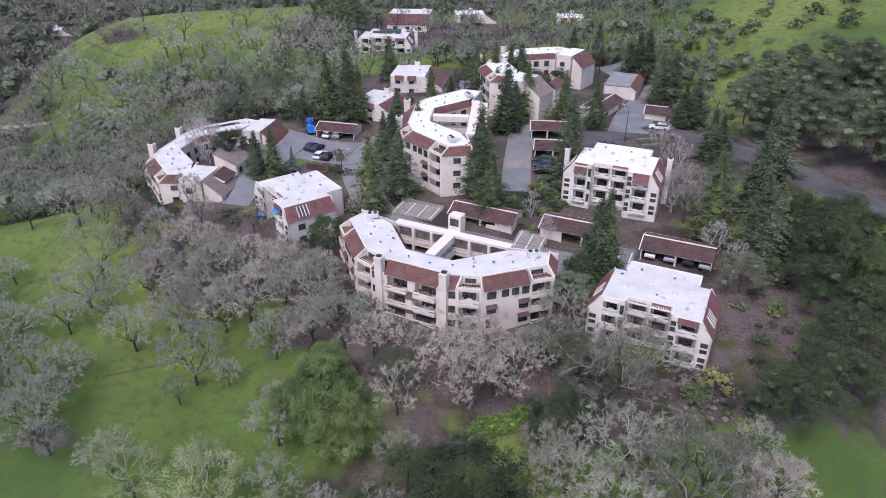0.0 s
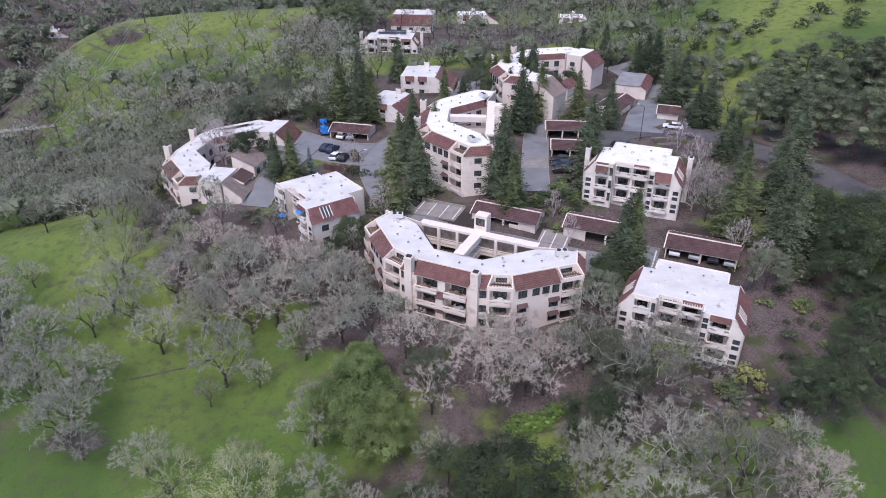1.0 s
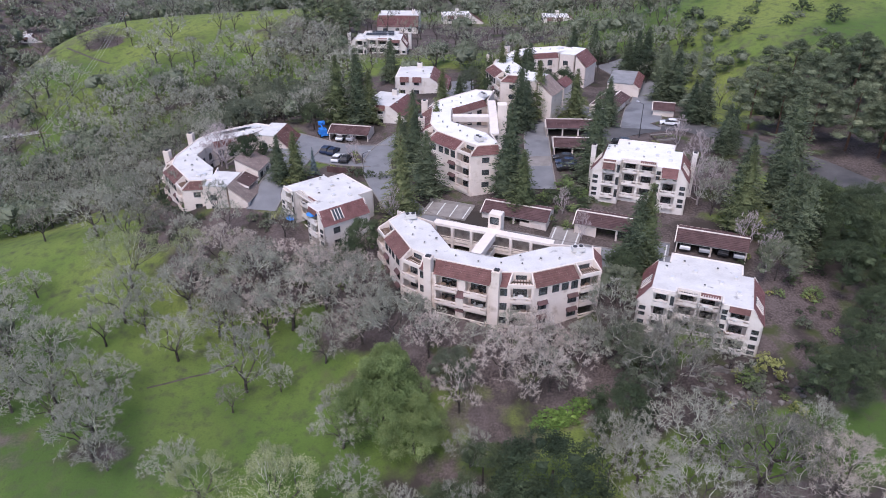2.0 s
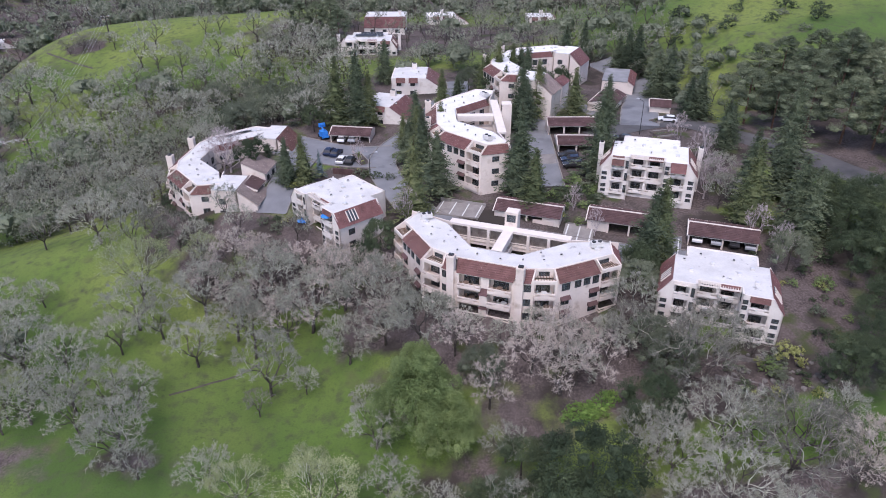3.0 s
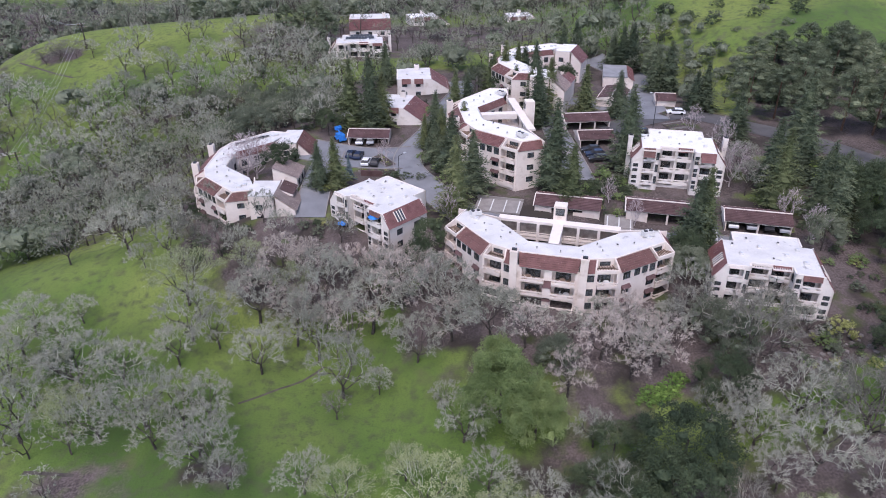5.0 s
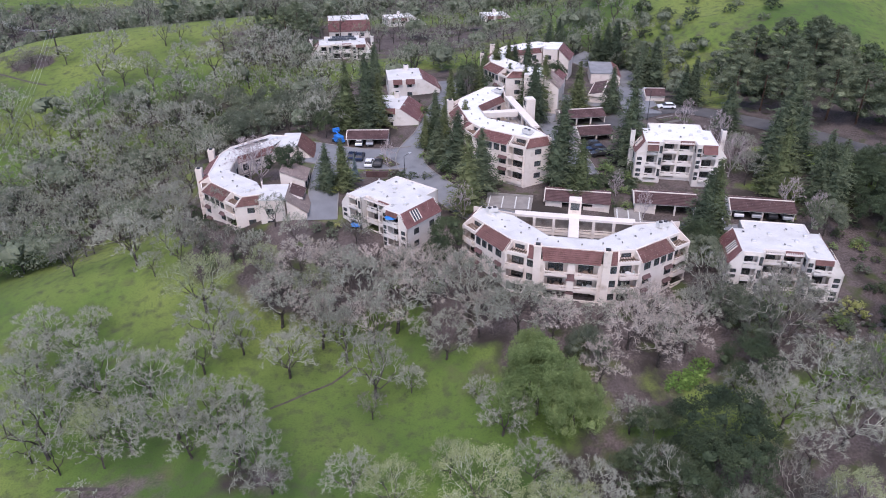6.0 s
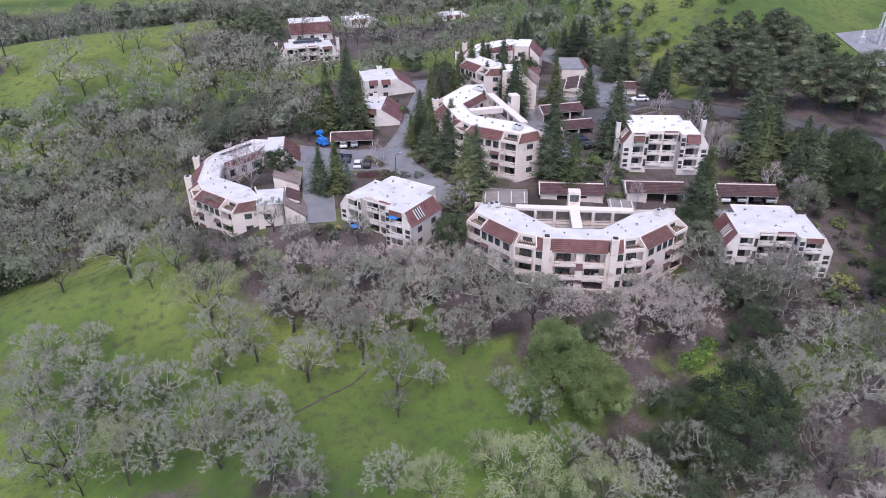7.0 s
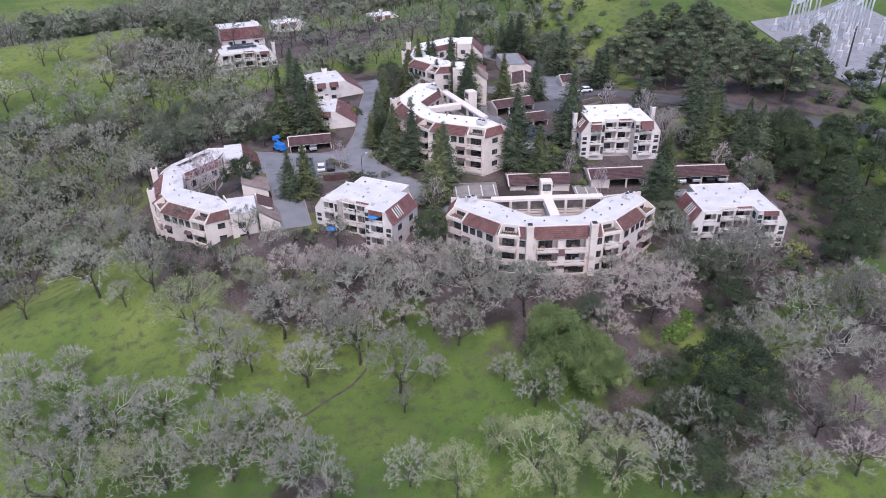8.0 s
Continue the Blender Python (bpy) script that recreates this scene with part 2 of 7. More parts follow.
HILL_EAST = [
    (-0.9, 0.4, -0.8, 2.4, 1.0, 0.0),
    (-0.1, 0.6, -1.1, 7.5, 3.8, 0.1),
    (1.2, -0.5, 1.7, -2.3, 0.9, 0.0),
    (-0.2, 1.9, 6.1, -0.8, -0.2, -0.0),
    (0.0, 0.2, 0.4, 0.0, -0.0, -0.0),
]


def bspline(x, count, start, step):
    x = np.asarray(x, float)
    d = np.abs((x[:, None] - start) / step - np.arange(count)[None, :])
    return np.where(d < 1, (4 - 6 * d ** 2 + 3 * d ** 3) / 6, np.where(d < 2, (2 - d) ** 3 / 6, 0.0))


def heights(x, y):
    """The ground's height over arrays of places."""
    x, y = np.atleast_1d(np.asarray(x, float)), np.atleast_1d(np.asarray(y, float))
    cx, cy = np.clip(x, -240, 239.9), np.clip(y, 0, 359.9)
    broad = (bspline(cy, 9, -60, 60) @ np.array(HEIGHTS) * bspline(cx, 11, -300, 60)).sum(1)
    grade = (bspline(y, 8, 50, 22) @ np.array(FINE) * bspline(x, 9, -96, 22)).sum(1)
    far = np.hypot(np.maximum(np.abs(x) - 240, 0), np.maximum(np.maximum(y - 360, -y), 0))
    roll = np.sin(x / 140 + 1.0) * np.cos(y / 170) * np.minimum(far / 150, 1) * 18 + np.clip(far - 250, 0, 900) * 0.11
    west = (bspline(y, 7, 195, 25) @ np.array(HILL_WEST) * bspline(x, 7, -190, 25)).sum(1)
    east = (bspline(y, 5, 165, 25) @ np.array(HILL_EAST) * bspline(x, 6, 25, 25)).sum(1)
    return broad + grade + roll + west + east


def ground_z(x, y):
    return float(heights([x], [y])[0])


# bare, leaf-strewn soil: centre, half-widths, strength
LITTER = [
    (-2, 85, 21, 8, 0.8), (-35, 111, 22, 8, 0.85), (12, 78, 14, 6, 0.75), (-47, 118, 14, 9, 1.0), (25, 73, 10, 6, 0.8), (-62, 128, 9, 7, 0.8),
    (46, 86, 9, 18, 0.95), (58, 98, 9, 16, 0.7), (82, 128, 17, 8, 1.1), (68, 132, 9, 8, 0.9), (10, 122, 48, 14, 1.0), (-25, 172, 16, 14, 0.9),
    (0, 150, 26, 22, 1.0), (34, 138, 24, 22, 1.0), (40, 178, 20, 22, 0.8), (-10, 200, 34, 22, 0.8), (-128, 280, 7, 5, 1.2), (-45, 200, 26, 20, 0.6), (0, 270, 70, 34, 0.75),
    (-56, 150, 18, 24, 0.8), (-20, 98, 9, 10, 0.95), (-250, 250, 110, 150, 0.75), (-60, 420, 260, 100, 0.8), (62, 78, 16, 14, 0.72), (10, 52, 26, 10, 0.6), (36, 75, 12, 6, 0.95), (-36, 138, 7, 9, 1.0), (-50, 124, 11, 5, 0.95), (24, 104, 11, 6, 1.0), (0, 104, 13, 9, 1.15), (-6, 93, 20, 7, 1.05), (17, 87, 8, 11, 1.1), (60, 140, 12, 14, 1.0), (38, 100, 12, 10, 1.0), (94, 140, 24, 34, 1.1), (50, 180, 16, 40, 0.9), (-85, 172, 30, 26, 0.52), (-115, 190, 36, 26, 0.42), (-52, 190, 20, 20, 0.8), (-105, 200, 45, 14, 0.58), (-80, 225, 30, 14, 0.5), (-150, 225, 18, 30, 0.6), (-24, 143, 9, 6, 1.0), (36, 109, 9, 5, 1.0), (28, 49, 26, 11, 0.9), (-80, 77, 13, 7, 0.5), (-12, 62, 10, 7, 0.62), (-60, 76, 6, 4, 0.6), (-90, 345, 110, 26, 0.9), (85, 190, 30, 22, 0.32), (-2, 72, 9, 6, 0.6), (-8, 64, 8, 6, 0.55),
]


def litter_at(x, y):
    s = np.full(np.shape(x), 0.08)
    for cx, cy, rx, ry, k in LITTER:
        s = np.maximum(s, k * np.exp(-(((x - cx) / rx) ** 2 + ((y - cy) / ry) ** 2) ** 2 * 0.7))
    return s


def spread(a, b, step, far, grow):
    inner = list(np.arange(a, b + 0.1, step))
    lo, hi, w = [], [], step
    while inner[-1] + sum(hi) < far:
        w *= grow
        hi.append(w)
    out, p, q = inner[:], inner[0], inner[-1]
    for d in hi:
        p, q = p - d, q + d
        out = [p] + out + [q]
    return np.array(out)


gx, gy = spread(-150, 120, 2.5, 2600, 1.22), spread(35, 300, 2.5, 2600, 1.22)
X, Y = np.meshgrid(gx, gy)
Z = heights(X.ravel(), Y.ravel())
rows_n, cols_n = X.shape
quad = np.arange(rows_n * cols_n).reshape(rows_n, cols_n)
faces = np.stack([quad[:-1, :-1], quad[:-1, 1:], quad[1:, 1:], quad[1:, :-1]], -1).reshape(-1, 4)


def mesh_from(name, verts, faces, mat, smooth=False, second=None, split=0):
    """A mesh from arrays of vertices and of triangles or quads; faces from split on take the second material."""
    me = bpy.data.meshes.new(name)
    k = faces.shape[1]
    me.vertices.add(len(verts))
    me.vertices.foreach_set("co", np.asarray(verts, np.float32).ravel())
    me.loops.add(faces.size)
    me.loops.foreach_set("vertex_index", np.asarray(faces, np.int32).ravel())
    me.polygons.add(len(faces))
    me.polygons.foreach_set("loop_start", np.arange(0, faces.size, k, dtype=np.int32))
    me.polygons.foreach_set("use_smooth", np.full(len(faces), smooth))
    me.update(calc_edges=True)
    me.materials.append(mat)
    if second:
        me.materials.append(second)
        me.polygons.foreach_set("material_index", (np.arange(len(faces)) >= split).astype(np.int32))
    return me


ground_mesh = mesh_from("ground", np.stack([X.ravel(), Y.ravel(), Z], 1), faces, GROUND, True)
layer = ground_mesh.attributes.new("litter", "FLOAT", "POINT")
layer.data.foreach_set("value", litter_at(X.ravel(), Y.ravel()).astype(np.float32))
tagged(new("ground", ground_mesh), "rolling hillside of winter-green grass and brown leaf litter", "ground", kind="structure")


# ---- helpers for things ----
def part(name, bm, mat, parent=None, label="", m=None):
    me = bpy.data.meshes.new(name)
    bm.to_mesh(me)
    bm.free()
    me.materials.append(mat)
    return put(name, me, parent, label, m)


def put(name, me, parent=None, label="", m=None):
    ob = new(name, me)
    if parent:
        ob.parent = parent
    if m is not None:
        ob.matrix_basis = m
    if label:
        ob["label"] = label
    return ob


def thing(name, m, label, category, group="", kind=""):
    ob = new(name)
    ob.empty_display_size = 0.3
    ob.matrix_basis = m
    return tagged(ob, label, category, group, kind)


def box(bm, x0, x1, y0, y1, z0, z1, m=None):
    vs = [Vector((x, y, z)) for z in (z0, z1) for y in (y0, y1) for x in (x0, x1)]
    v = [bm.verts.new(m @ p if m else p) for p in vs]
    for f in ((0, 2, 3, 1), (4, 5, 7, 6), (0, 1, 5, 4), (2, 6, 7, 3), (0, 4, 6, 2), (1, 3, 7, 5)):
        bm.faces.new([v[i] for i in f])
    return v


def prism(bm, pts, z0, z1):
    """A slab over a polygon in plan, counterclockwise."""
    a = [bm.verts.new((x, y, z0)) for x, y in pts]
    b = [bm.verts.new((x, y, z1)) for x, y in pts]
    bm.faces.new(a[::-1])
    bm.faces.new(b)
    for i in range(len(pts)):
        j = (i + 1) % len(pts)
        bm.faces.new((a[i], a[j], b[j], b[i]))


def solid(bm, pts, thick):
    """A plate from a planar outline in space, given thickness along its normal."""
    pts = [Vector(p) for p in pts]
    n = (pts[1] - pts[0]).cross(pts[2] - pts[0]).normalized() * thick
    a = [bm.verts.new(p) for p in pts]
    b = [bm.verts.new(p + n) for p in pts]
    bm.faces.new(a[::-1])
    bm.faces.new(b)
    for i in range(len(pts)):
        j = (i + 1) % len(pts)
        bm.faces.new((a[i], a[j], b[j], b[i]))


def strip(bm, pts_a, pts_b):
    """A ribbon between two rows of places."""
    a = [bm.verts.new(p) for p in pts_a]
    b = [bm.verts.new(p) for p in pts_b]
    for i in range(len(a) - 1):
        bm.faces.new((a[i], a[i + 1], b[i + 1], b[i]))


def tiles(bm, e0, e1, r1, r0, course=0.38, lift=0.07):
    """Overlapping courses from an eave e0-e1 up to a ridge r0-r1, each with its own butt edge, broken into tile columns."""
    e0, e1, r0, r1 = (Vector(p) for p in (e0, e1, r0, r1))
    n = (e1 - e0).cross(r0 - e0).normalized()
    count = max(2, round(((r0 + r1) / 2 - (e0 + e1) / 2).length / course))
    for i in range(count):
        a, b = i / count, (i + 1) / count
        p0, p1, q0, q1 = e0.lerp(r0, a), e1.lerp(r1, a), e0.lerp(r0, b), e1.lerp(r1, b)
        cols = max(1, round((p1 - p0).length / 0.34))
        for c in range(cols):
            s, t = c / cols, (c + 1) / cols
            h = lift * (1.0 + 0.5 * random.random())
            v = [bm.verts.new(p) for p in (p0.lerp(p1, s), p0.lerp(p1, t), p0.lerp(p1, s) + n * h, p0.lerp(p1, t) + n * h,
                                            q0.lerp(q1, s) + n * 0.012, q0.lerp(q1, t) + n * 0.012)]
            bm.faces.new((v[0], v[1], v[3], v[2]))
            bm.faces.new((v[2], v[3], v[5], v[4]))


def along(p0, p1):
    """A wall's own frame: x along it, y into the house, z up; p0 to p1 runs with the outside on the right."""
    d = Vector((p1[0] - p0[0], p1[1] - p0[1], 0))
    return Matrix.Translation((p0[0], p0[1], 0)) @ Matrix.Rotation(math.atan2(d.y, d.x), 4, "Z"), d.length


CACHE = {}


def shared(key, build, mat):
    """A mesh built once and used again by alike parts."""
    if key not in CACHE:
        bm = bmesh.new()
        build(bm)
        me = bpy.data.meshes.new(key[0])
        bm.to_mesh(me)
        bm.free()
        me.materials.append(mat)
        CACHE[key] = me
    return CACHE[key]


def wedge(bm, x0, x1, y0, y1, z0, z1):
    """A lean-to shape: low along y0 and high along y1."""
    a, b, c, d, e, f = [bm.verts.new(p) for p in ((x0, y0, z0), (x1, y0, z0), (x1, y1, z0), (x0, y1, z0), (x0, y1, z1), (x1, y1, z1))]
    for face in ((a, b, f, e), (d, c, b, a), (a, e, d), (b, c, f), (c, d, e, f)):
        bm.faces.new(face)


def window(parent, m, w, h, mullions=1, hood=False):
    def frame_mesh(bm):
        t = 0.07
        box(bm, 0, w, -0.04, 0.12, 0, t), box(bm, 0, w, -0.04, 0.12, h - t, h)
        box(bm, 0, t, -0.04, 0.12, t, h - t), box(bm, w - t, w, -0.04, 0.12, t, h - t)
        for k in range(mullions):
            x = w * (k + 1) / (mullions + 1)
            box(bm, x - 0.03, x + 0.03, -0.02, 0.1, t, h - t)

    def pane(bm):
        box(bm, 0.05, w - 0.05, 0.05, 0.07, 0.05, h - 0.05)
    key = (round(w, 2), round(h, 2), mullions)
    win = put("window", shared(("window_frame", *key), frame_mesh, DARK), parent, "", m)
    p = put("pane", shared(("pane", *key), pane, GLASS), win)
    p.visible_shadow = False
    if hood:
        def hood_mesh(bm):
            wedge(bm, -0.15, w + 0.15, -0.55, 0.0, 0.0, 0.55)
        put("hood", shared(("hood", round(w, 2)), hood_mesh, TILE_OLD), win, "small sloping tile hood", pose(0, 0, h + 0.02))


def balcony(parent, m, w, h, wall=None, out=0.7, deep=1.5, style=0):
    """A recessed balcony behind an opening w by h: floor, reveals, parapet, glazed doors."""
    wall = wall or STUCCO

    def slab(bm):
        box(bm, -0.05, w + 0.05, -out, deep, -0.22, 0)

    def cheek(bm):
        box(bm, -0.12, 0, 0.2, deep, 0, h)

    def soffit(bm):
        box(bm, -0.12, w + 0.12, 0.2, deep, h, h + 0.1)

    def pier(bm):
        box(bm, 0, w * 0.2, deep - 0.12, deep, 0, h)

    def rail_outline(e):
        return [(-0.05, 0.0), (-0.05, -out - e), (w + 0.05, -out - e), (w + 0.05, 0.0), (w - 0.06, 0.0), (w - 0.06, -out + 0.1), (0.06, -out + 0.1), (0.06, 0.0)]

    def parapet(bm):
        prism(bm, rail_outline(0.0), -0.2, 0.5)

    def rail(bm):
        prism(bm, rail_outline(0.03), 0.78, 0.98)

    def panel(bm):
        box(bm, w * 0.3, w * 0.75, -out + 0.02, -out + 0.08, 0.5, 0.78)

    def doors(bm):
        for k in range(4):
            x = w * (0.14 + 0.66 * k / 3)
            box(bm, x - 0.035, x + 0.035, deep - 0.14, deep - 0.02, 0, h - 0.3)
        box(bm, w * 0.14, w * 0.8, deep - 0.13, deep - 0.03, 0, 0.08)

    def pane(bm):
        box(bm, w * 0.14, w * 0.8, deep - 0.09, deep - 0.07, 0.05, h - 0.3)
    key = (round(w, 2), round(h, 2), round(out, 2), style, wall.name)
    b = put("balcony", shared(("balcony", *key), slab, wall), parent, "", m)
    c = shared(("cheek", *key), cheek, wall)
    put("cheek", c, b), put("cheek", c, b, "", pose(w + 0.12, 0, 0))
    put("soffit", shared(("soffit", *key), soffit, wall), b)
    c = shared(("pier", *key), pier, wall)
    put("pier", c, b, "", pose(-w * 0.06, 0, 0)), put("pier", c, b, "", pose(w * 0.8, 0, 0))
    put("parapet", shared(("parapet", *key), parapet, wall), b)
    put("rail", shared(("rail", *key), rail, wall), b)
    put("panel", shared(("panel", *key), panel, wall), b)
    put("door_frame", shared(("door_frame", *key), doors, DARK), b)
    p = put("door_pane", shared(("door_pane", *key), pane, GLASS), b)
    p.visible_shadow = False
    return b


def facade(parent, p0, p1, z0, z1, items=(), mat=None, thick=0.25):
    """A wall from p0 to p1 with real openings. items: (kind, s, sill, w, h[, option])."""
    mat = mat or STUCCO
    m, length = along(p0, p1)
    ss = sorted({0.0, round(length, 3), *[round(i[1], 3) for i in items], *[round(i[1] + i[3], 3) for i in items]})
    zs = sorted({z0, z1, *[round(i[2], 3) for i in items], *[round(i[2] + i[4], 3) for i in items]})

    def full(i, j):
        if not (0 <= i < len(ss) - 1 and 0 <= j < len(zs) - 1):
            return False
        s, z = (ss[i] + ss[i + 1]) / 2, (zs[j] + zs[j + 1]) / 2
        return not any(k[1] < s < k[1] + k[3] and k[2] < z < k[2] + k[4] for k in items)
    bm, known = bmesh.new(), {}

    def at_vertex(i, j, k):
        if (i, j, k) not in known:
            known[i, j, k] = bm.verts.new(m @ Vector((ss[i], thick * k, zs[j])))
        return known[i, j, k]

    def face(*keys):
        bm.faces.new([at_vertex(*k) for k in keys])
    for i in range(len(ss) - 1):
        for j in range(len(zs) - 1):
            if full(i, j):
                face((i, j, 0), (i + 1, j, 0), (i + 1, j + 1, 0), (i, j + 1, 0))
                face((i, j, 1), (i, j + 1, 1), (i + 1, j + 1, 1), (i + 1, j, 1))
                if not full(i - 1, j):
                    face((i, j, 0), (i, j + 1, 0), (i, j + 1, 1), (i, j, 1))
                if not full(i + 1, j):
                    face((i + 1, j, 0), (i + 1, j, 1), (i + 1, j + 1, 1), (i + 1, j + 1, 0))
                if not full(i, j - 1):
                    face((i, j, 0), (i, j, 1), (i + 1, j, 1), (i + 1, j, 0))
                if not full(i, j + 1):
                    face((i, j + 1, 0), (i + 1, j + 1, 0), (i + 1, j + 1, 1), (i, j + 1, 1))
    part("wall", bm, mat, parent)
    for i in items:
        at = m @ pose(i[1], 0, i[2])
        if i[0] == "window":
            window(parent, at, i[3], i[4], i[5] if len(i) > 5 else 1)
        elif i[0] == "hooded":
            window(parent, at, i[3], i[4], 1, True)
        else:
            balcony(parent, at, i[3], i[4], mat, *(i[5:] or ()))


def chimney(parent, x, y, w, d, z0, z1, mat=None):
    bm = bmesh.new()
    box(bm, x - w / 2, x + w / 2, y - d / 2, y + d / 2, z0, z1)
    box(bm, x - w / 2 - 0.06, x + w / 2 + 0.06, y - d / 2 - 0.06, y + d / 2 + 0.06, z1 - 0.25, z1 - 0.1)
    c = part("chimney", bm, mat or STUCCO, parent)
    bm = bmesh.new()
    box(bm, x - w / 4 - 0.1, x + w / 4 + 0.1, y - d / 4, y + d / 4, z1, z1 + 0.22)
    part("flue_cap", bm, DARK, c, "dark metal flue cap")


def roof_bits(parent, spots, z):
    """Curbed vents and skylights on a flat roof."""
    for x, y, s in spots:
        bm = bmesh.new()
        box(bm, x - s / 2, x + s / 2, y - s / 2, y + s / 2, z, z + 0.18 + 0.15 * s)
        v = part("roof_vent", bm, ROOF, parent)
        bm = bmesh.new()
        box(bm, x - s * 0.32, x + s * 0.32, y - s * 0.32, y + s * 0.32, z + 0.18 + 0.15 * s, z + 0.3 + 0.15 * s)
        part("vent_cap", bm, STEEL if s > 0.6 else DARK, v, "grey metal vent cap")


# ---- the half-octagon apartment house round a court ----
def court_house(m, label, roof_mat, wall, gallery=True):
    h = thing("apartment_building", m, label, "building", "apartment houses of the hilltop estate")
    R, EV, LOW = 10.3, 8.95, -7.0
    FL = (6.35, 3.75, 1.15)
    P = [(-5.3, 0), (5.3, 0), (11.3, 1.8), (20, 10.3), (18.7, 16), (10.5, 14.2), (3.2, 6.4), (-3.2, 6.4), (-10.5, 14.2), (-18.7, 16), (-20, 10.3), (-11.3, 1.8)]
    hb = 2.25
    # walls, one run at a time, with outside on the right
    centre = [("balcony", 1.0, f, 3.7, hb) for f in FL] + [("balcony", 6.0, f, 3.7, hb) for f in FL]
    facade(h, P[0], P[1], LOW, EV, centre, wall)
    right = [("window", 0.9, f + 0.85, 1.3, 1.25) for f in FL] + [("balcony", 2.7, f, 3.2, hb) for f in FL]
    left = [("window", 4.1, f + 0.85, 1.3, 1.25) for f in FL] + [("balcony", 0.4, f, 3.2, hb) for f in FL]
    facade(h, P[1], P[2], LOW, EV, right, wall)
    facade(h, P[11], P[0], LOW, EV, left, wall)
    wing = [("hooded", 0.9, f + 0.8, 1.5, 1.1) for f in FL[1:]] + [("window", 0.9, FL[0] + 0.9, 1.5, 1.3), ("window", 3.3, FL[0] + 0.9, 1.2, 1.3), ("window", 5.0, FL[0] + 0.9, 1.2, 1.3),
            ("window", 6.7, FL[0] + 0.8, 1.2, 1.4)] + [("hooded", 6.3, f + 0.8, 1.6, 1.2) for f in FL[1:]] + [("balcony", 8.4, f, 3.3, hb, 0.4) for f in FL]
    facade(h, P[2], P[3], LOW, EV, wing, wall)
    L = 12.163
    facade(h, P[10], P[11], LOW, EV, [(k[0], L - k[1] - k[3], *k[2:]) for k in wing], wall)
    end = [("window", 2.2, f + 0.9, 1.4, 1.1) for f in FL]
    facade(h, P[3], P[4], LOW, EV, end, wall)
    facade(h, P[9], P[10], LOW, EV, end, wall)
    inner = [("window", 1.2, f + 0.6, 1.4, 1.5) for f in FL[:2]] + [("window", 4.4, f + 0.6, 1.4, 1.5) for f in FL[:2]] + [("window", 7.4, f + 0.6, 1.4, 1.5) for f in FL[:2]]
    facade(h, P[4], P[5], LOW, R, [("window", 3.4, f + 0.7, 1.4, 1.3) for f in FL], wall)
    facade(h, P[5], P[6], LOW, R - 1.3, inner, wall)
    facade(h, P[6], P[7], LOW, R, [("window", 0.8, f + 0.6, 1.4, 1.5) for f in FL[:2]] + [("window", 4.2, f + 0.6, 1.4, 1.5) for f in FL[:2]], wall)
    facade(h, P[7], P[8], LOW, R - 1.3, inner, wall)
    facade(h, P[8], P[9], LOW, R, [("window", 3.4, f + 0.7, 1.4, 1.3) for f in FL], wall)
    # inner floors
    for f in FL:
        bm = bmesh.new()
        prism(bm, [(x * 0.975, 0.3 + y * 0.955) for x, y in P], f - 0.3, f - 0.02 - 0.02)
        part("floor_slab", bm, PLASTER_AND_SHADE, h)
    # flat roof, set back from the eaves
    Q = [(-5.9, 2.1), (5.9, 2.1), (10.3, 3.6), (18.4, 11.5), (17.3, 15.8), (10.2, 14.3), (3.0, 6.6), (-3.0, 6.6), (-10.2, 14.3), (-17.3, 15.8), (-18.4, 11.5), (-10.3, 3.6)]
    Q2 = list(Q)
    Q2[5], Q2[6] = (10.9, 13.2), (4.3, 6.3)
    Q2[8], Q2[7] = (-10.9, 13.2), (-4.3, 6.3)
    bm = bmesh.new()
    prism(bm, Q2, R - 0.25, R)
    part("flat_roof", bm, roof_mat, h, "white flat roof membrane with stains")
    bm = bmesh.new()
    for i in (0, 1, 2, 3, 9, 10, 11):
        a, b = Vector(Q2[i]), Vector(Q2[(i + 1) % 12])
        w, ln = along(a, b)
        box(bm, 0, ln, -0.06, 0.14, R - 0.3, R + 0.16, w)
    part("roof_edge", bm, TRIM, h)
    # tiled skirts of the roof
    def lift(p, z):
        return (p[0], p[1], z)

    def on(a, b, s):
        return Vector(a).lerp(Vector(b), s)

    def skirt(i, s0, s1, out=0.25):
        a, b, c, d = Vector(P[i]), Vector(P[(i + 1) % 12]), Vector(Q2[(i + 1) % 12]), Vector(Q2[i])
        n = Vector((b.y - a.y, a.x - b.x)).normalized() * out
        bm = bmesh.new()
        tiles(bm, lift(on(a, b, s0) + n, EV - 0.1), lift(on(a, b, s1) + n, EV - 0.1), lift(on(d, c, s1), R), lift(on(d, c, s0), R))
        part("tile_roof", bm, TILE, h, "red-brown tiled roof slope")
        bm = bmesh.new()
        solid(bm, [lift(on(a, b, s0) + n, EV - 0.14), lift(on(a, b, s1) + n, EV - 0.14), lift(on(d, c, s1), R - 0.04), lift(on(d, c, s0), R - 0.04)], -0.12)
        part("eave_board", bm, TRIM, h)

    def wing_wall(i, s, w=0.22):
        a, b, c, d = Vector(P[i]), Vector(P[(i + 1) % 12]), Vector(Q2[(i + 1) % 12]), Vector(Q2[i])
        o, q = on(a, b, s), on(d, c, s)
        bm = bmesh.new()
        solid(bm, [lift(o, EV - 0.02), lift(q, EV - 0.02), lift(q, R + 0.2), lift(o, EV + 0.35)], w)
        part("wing_wall", bm, wall, h)

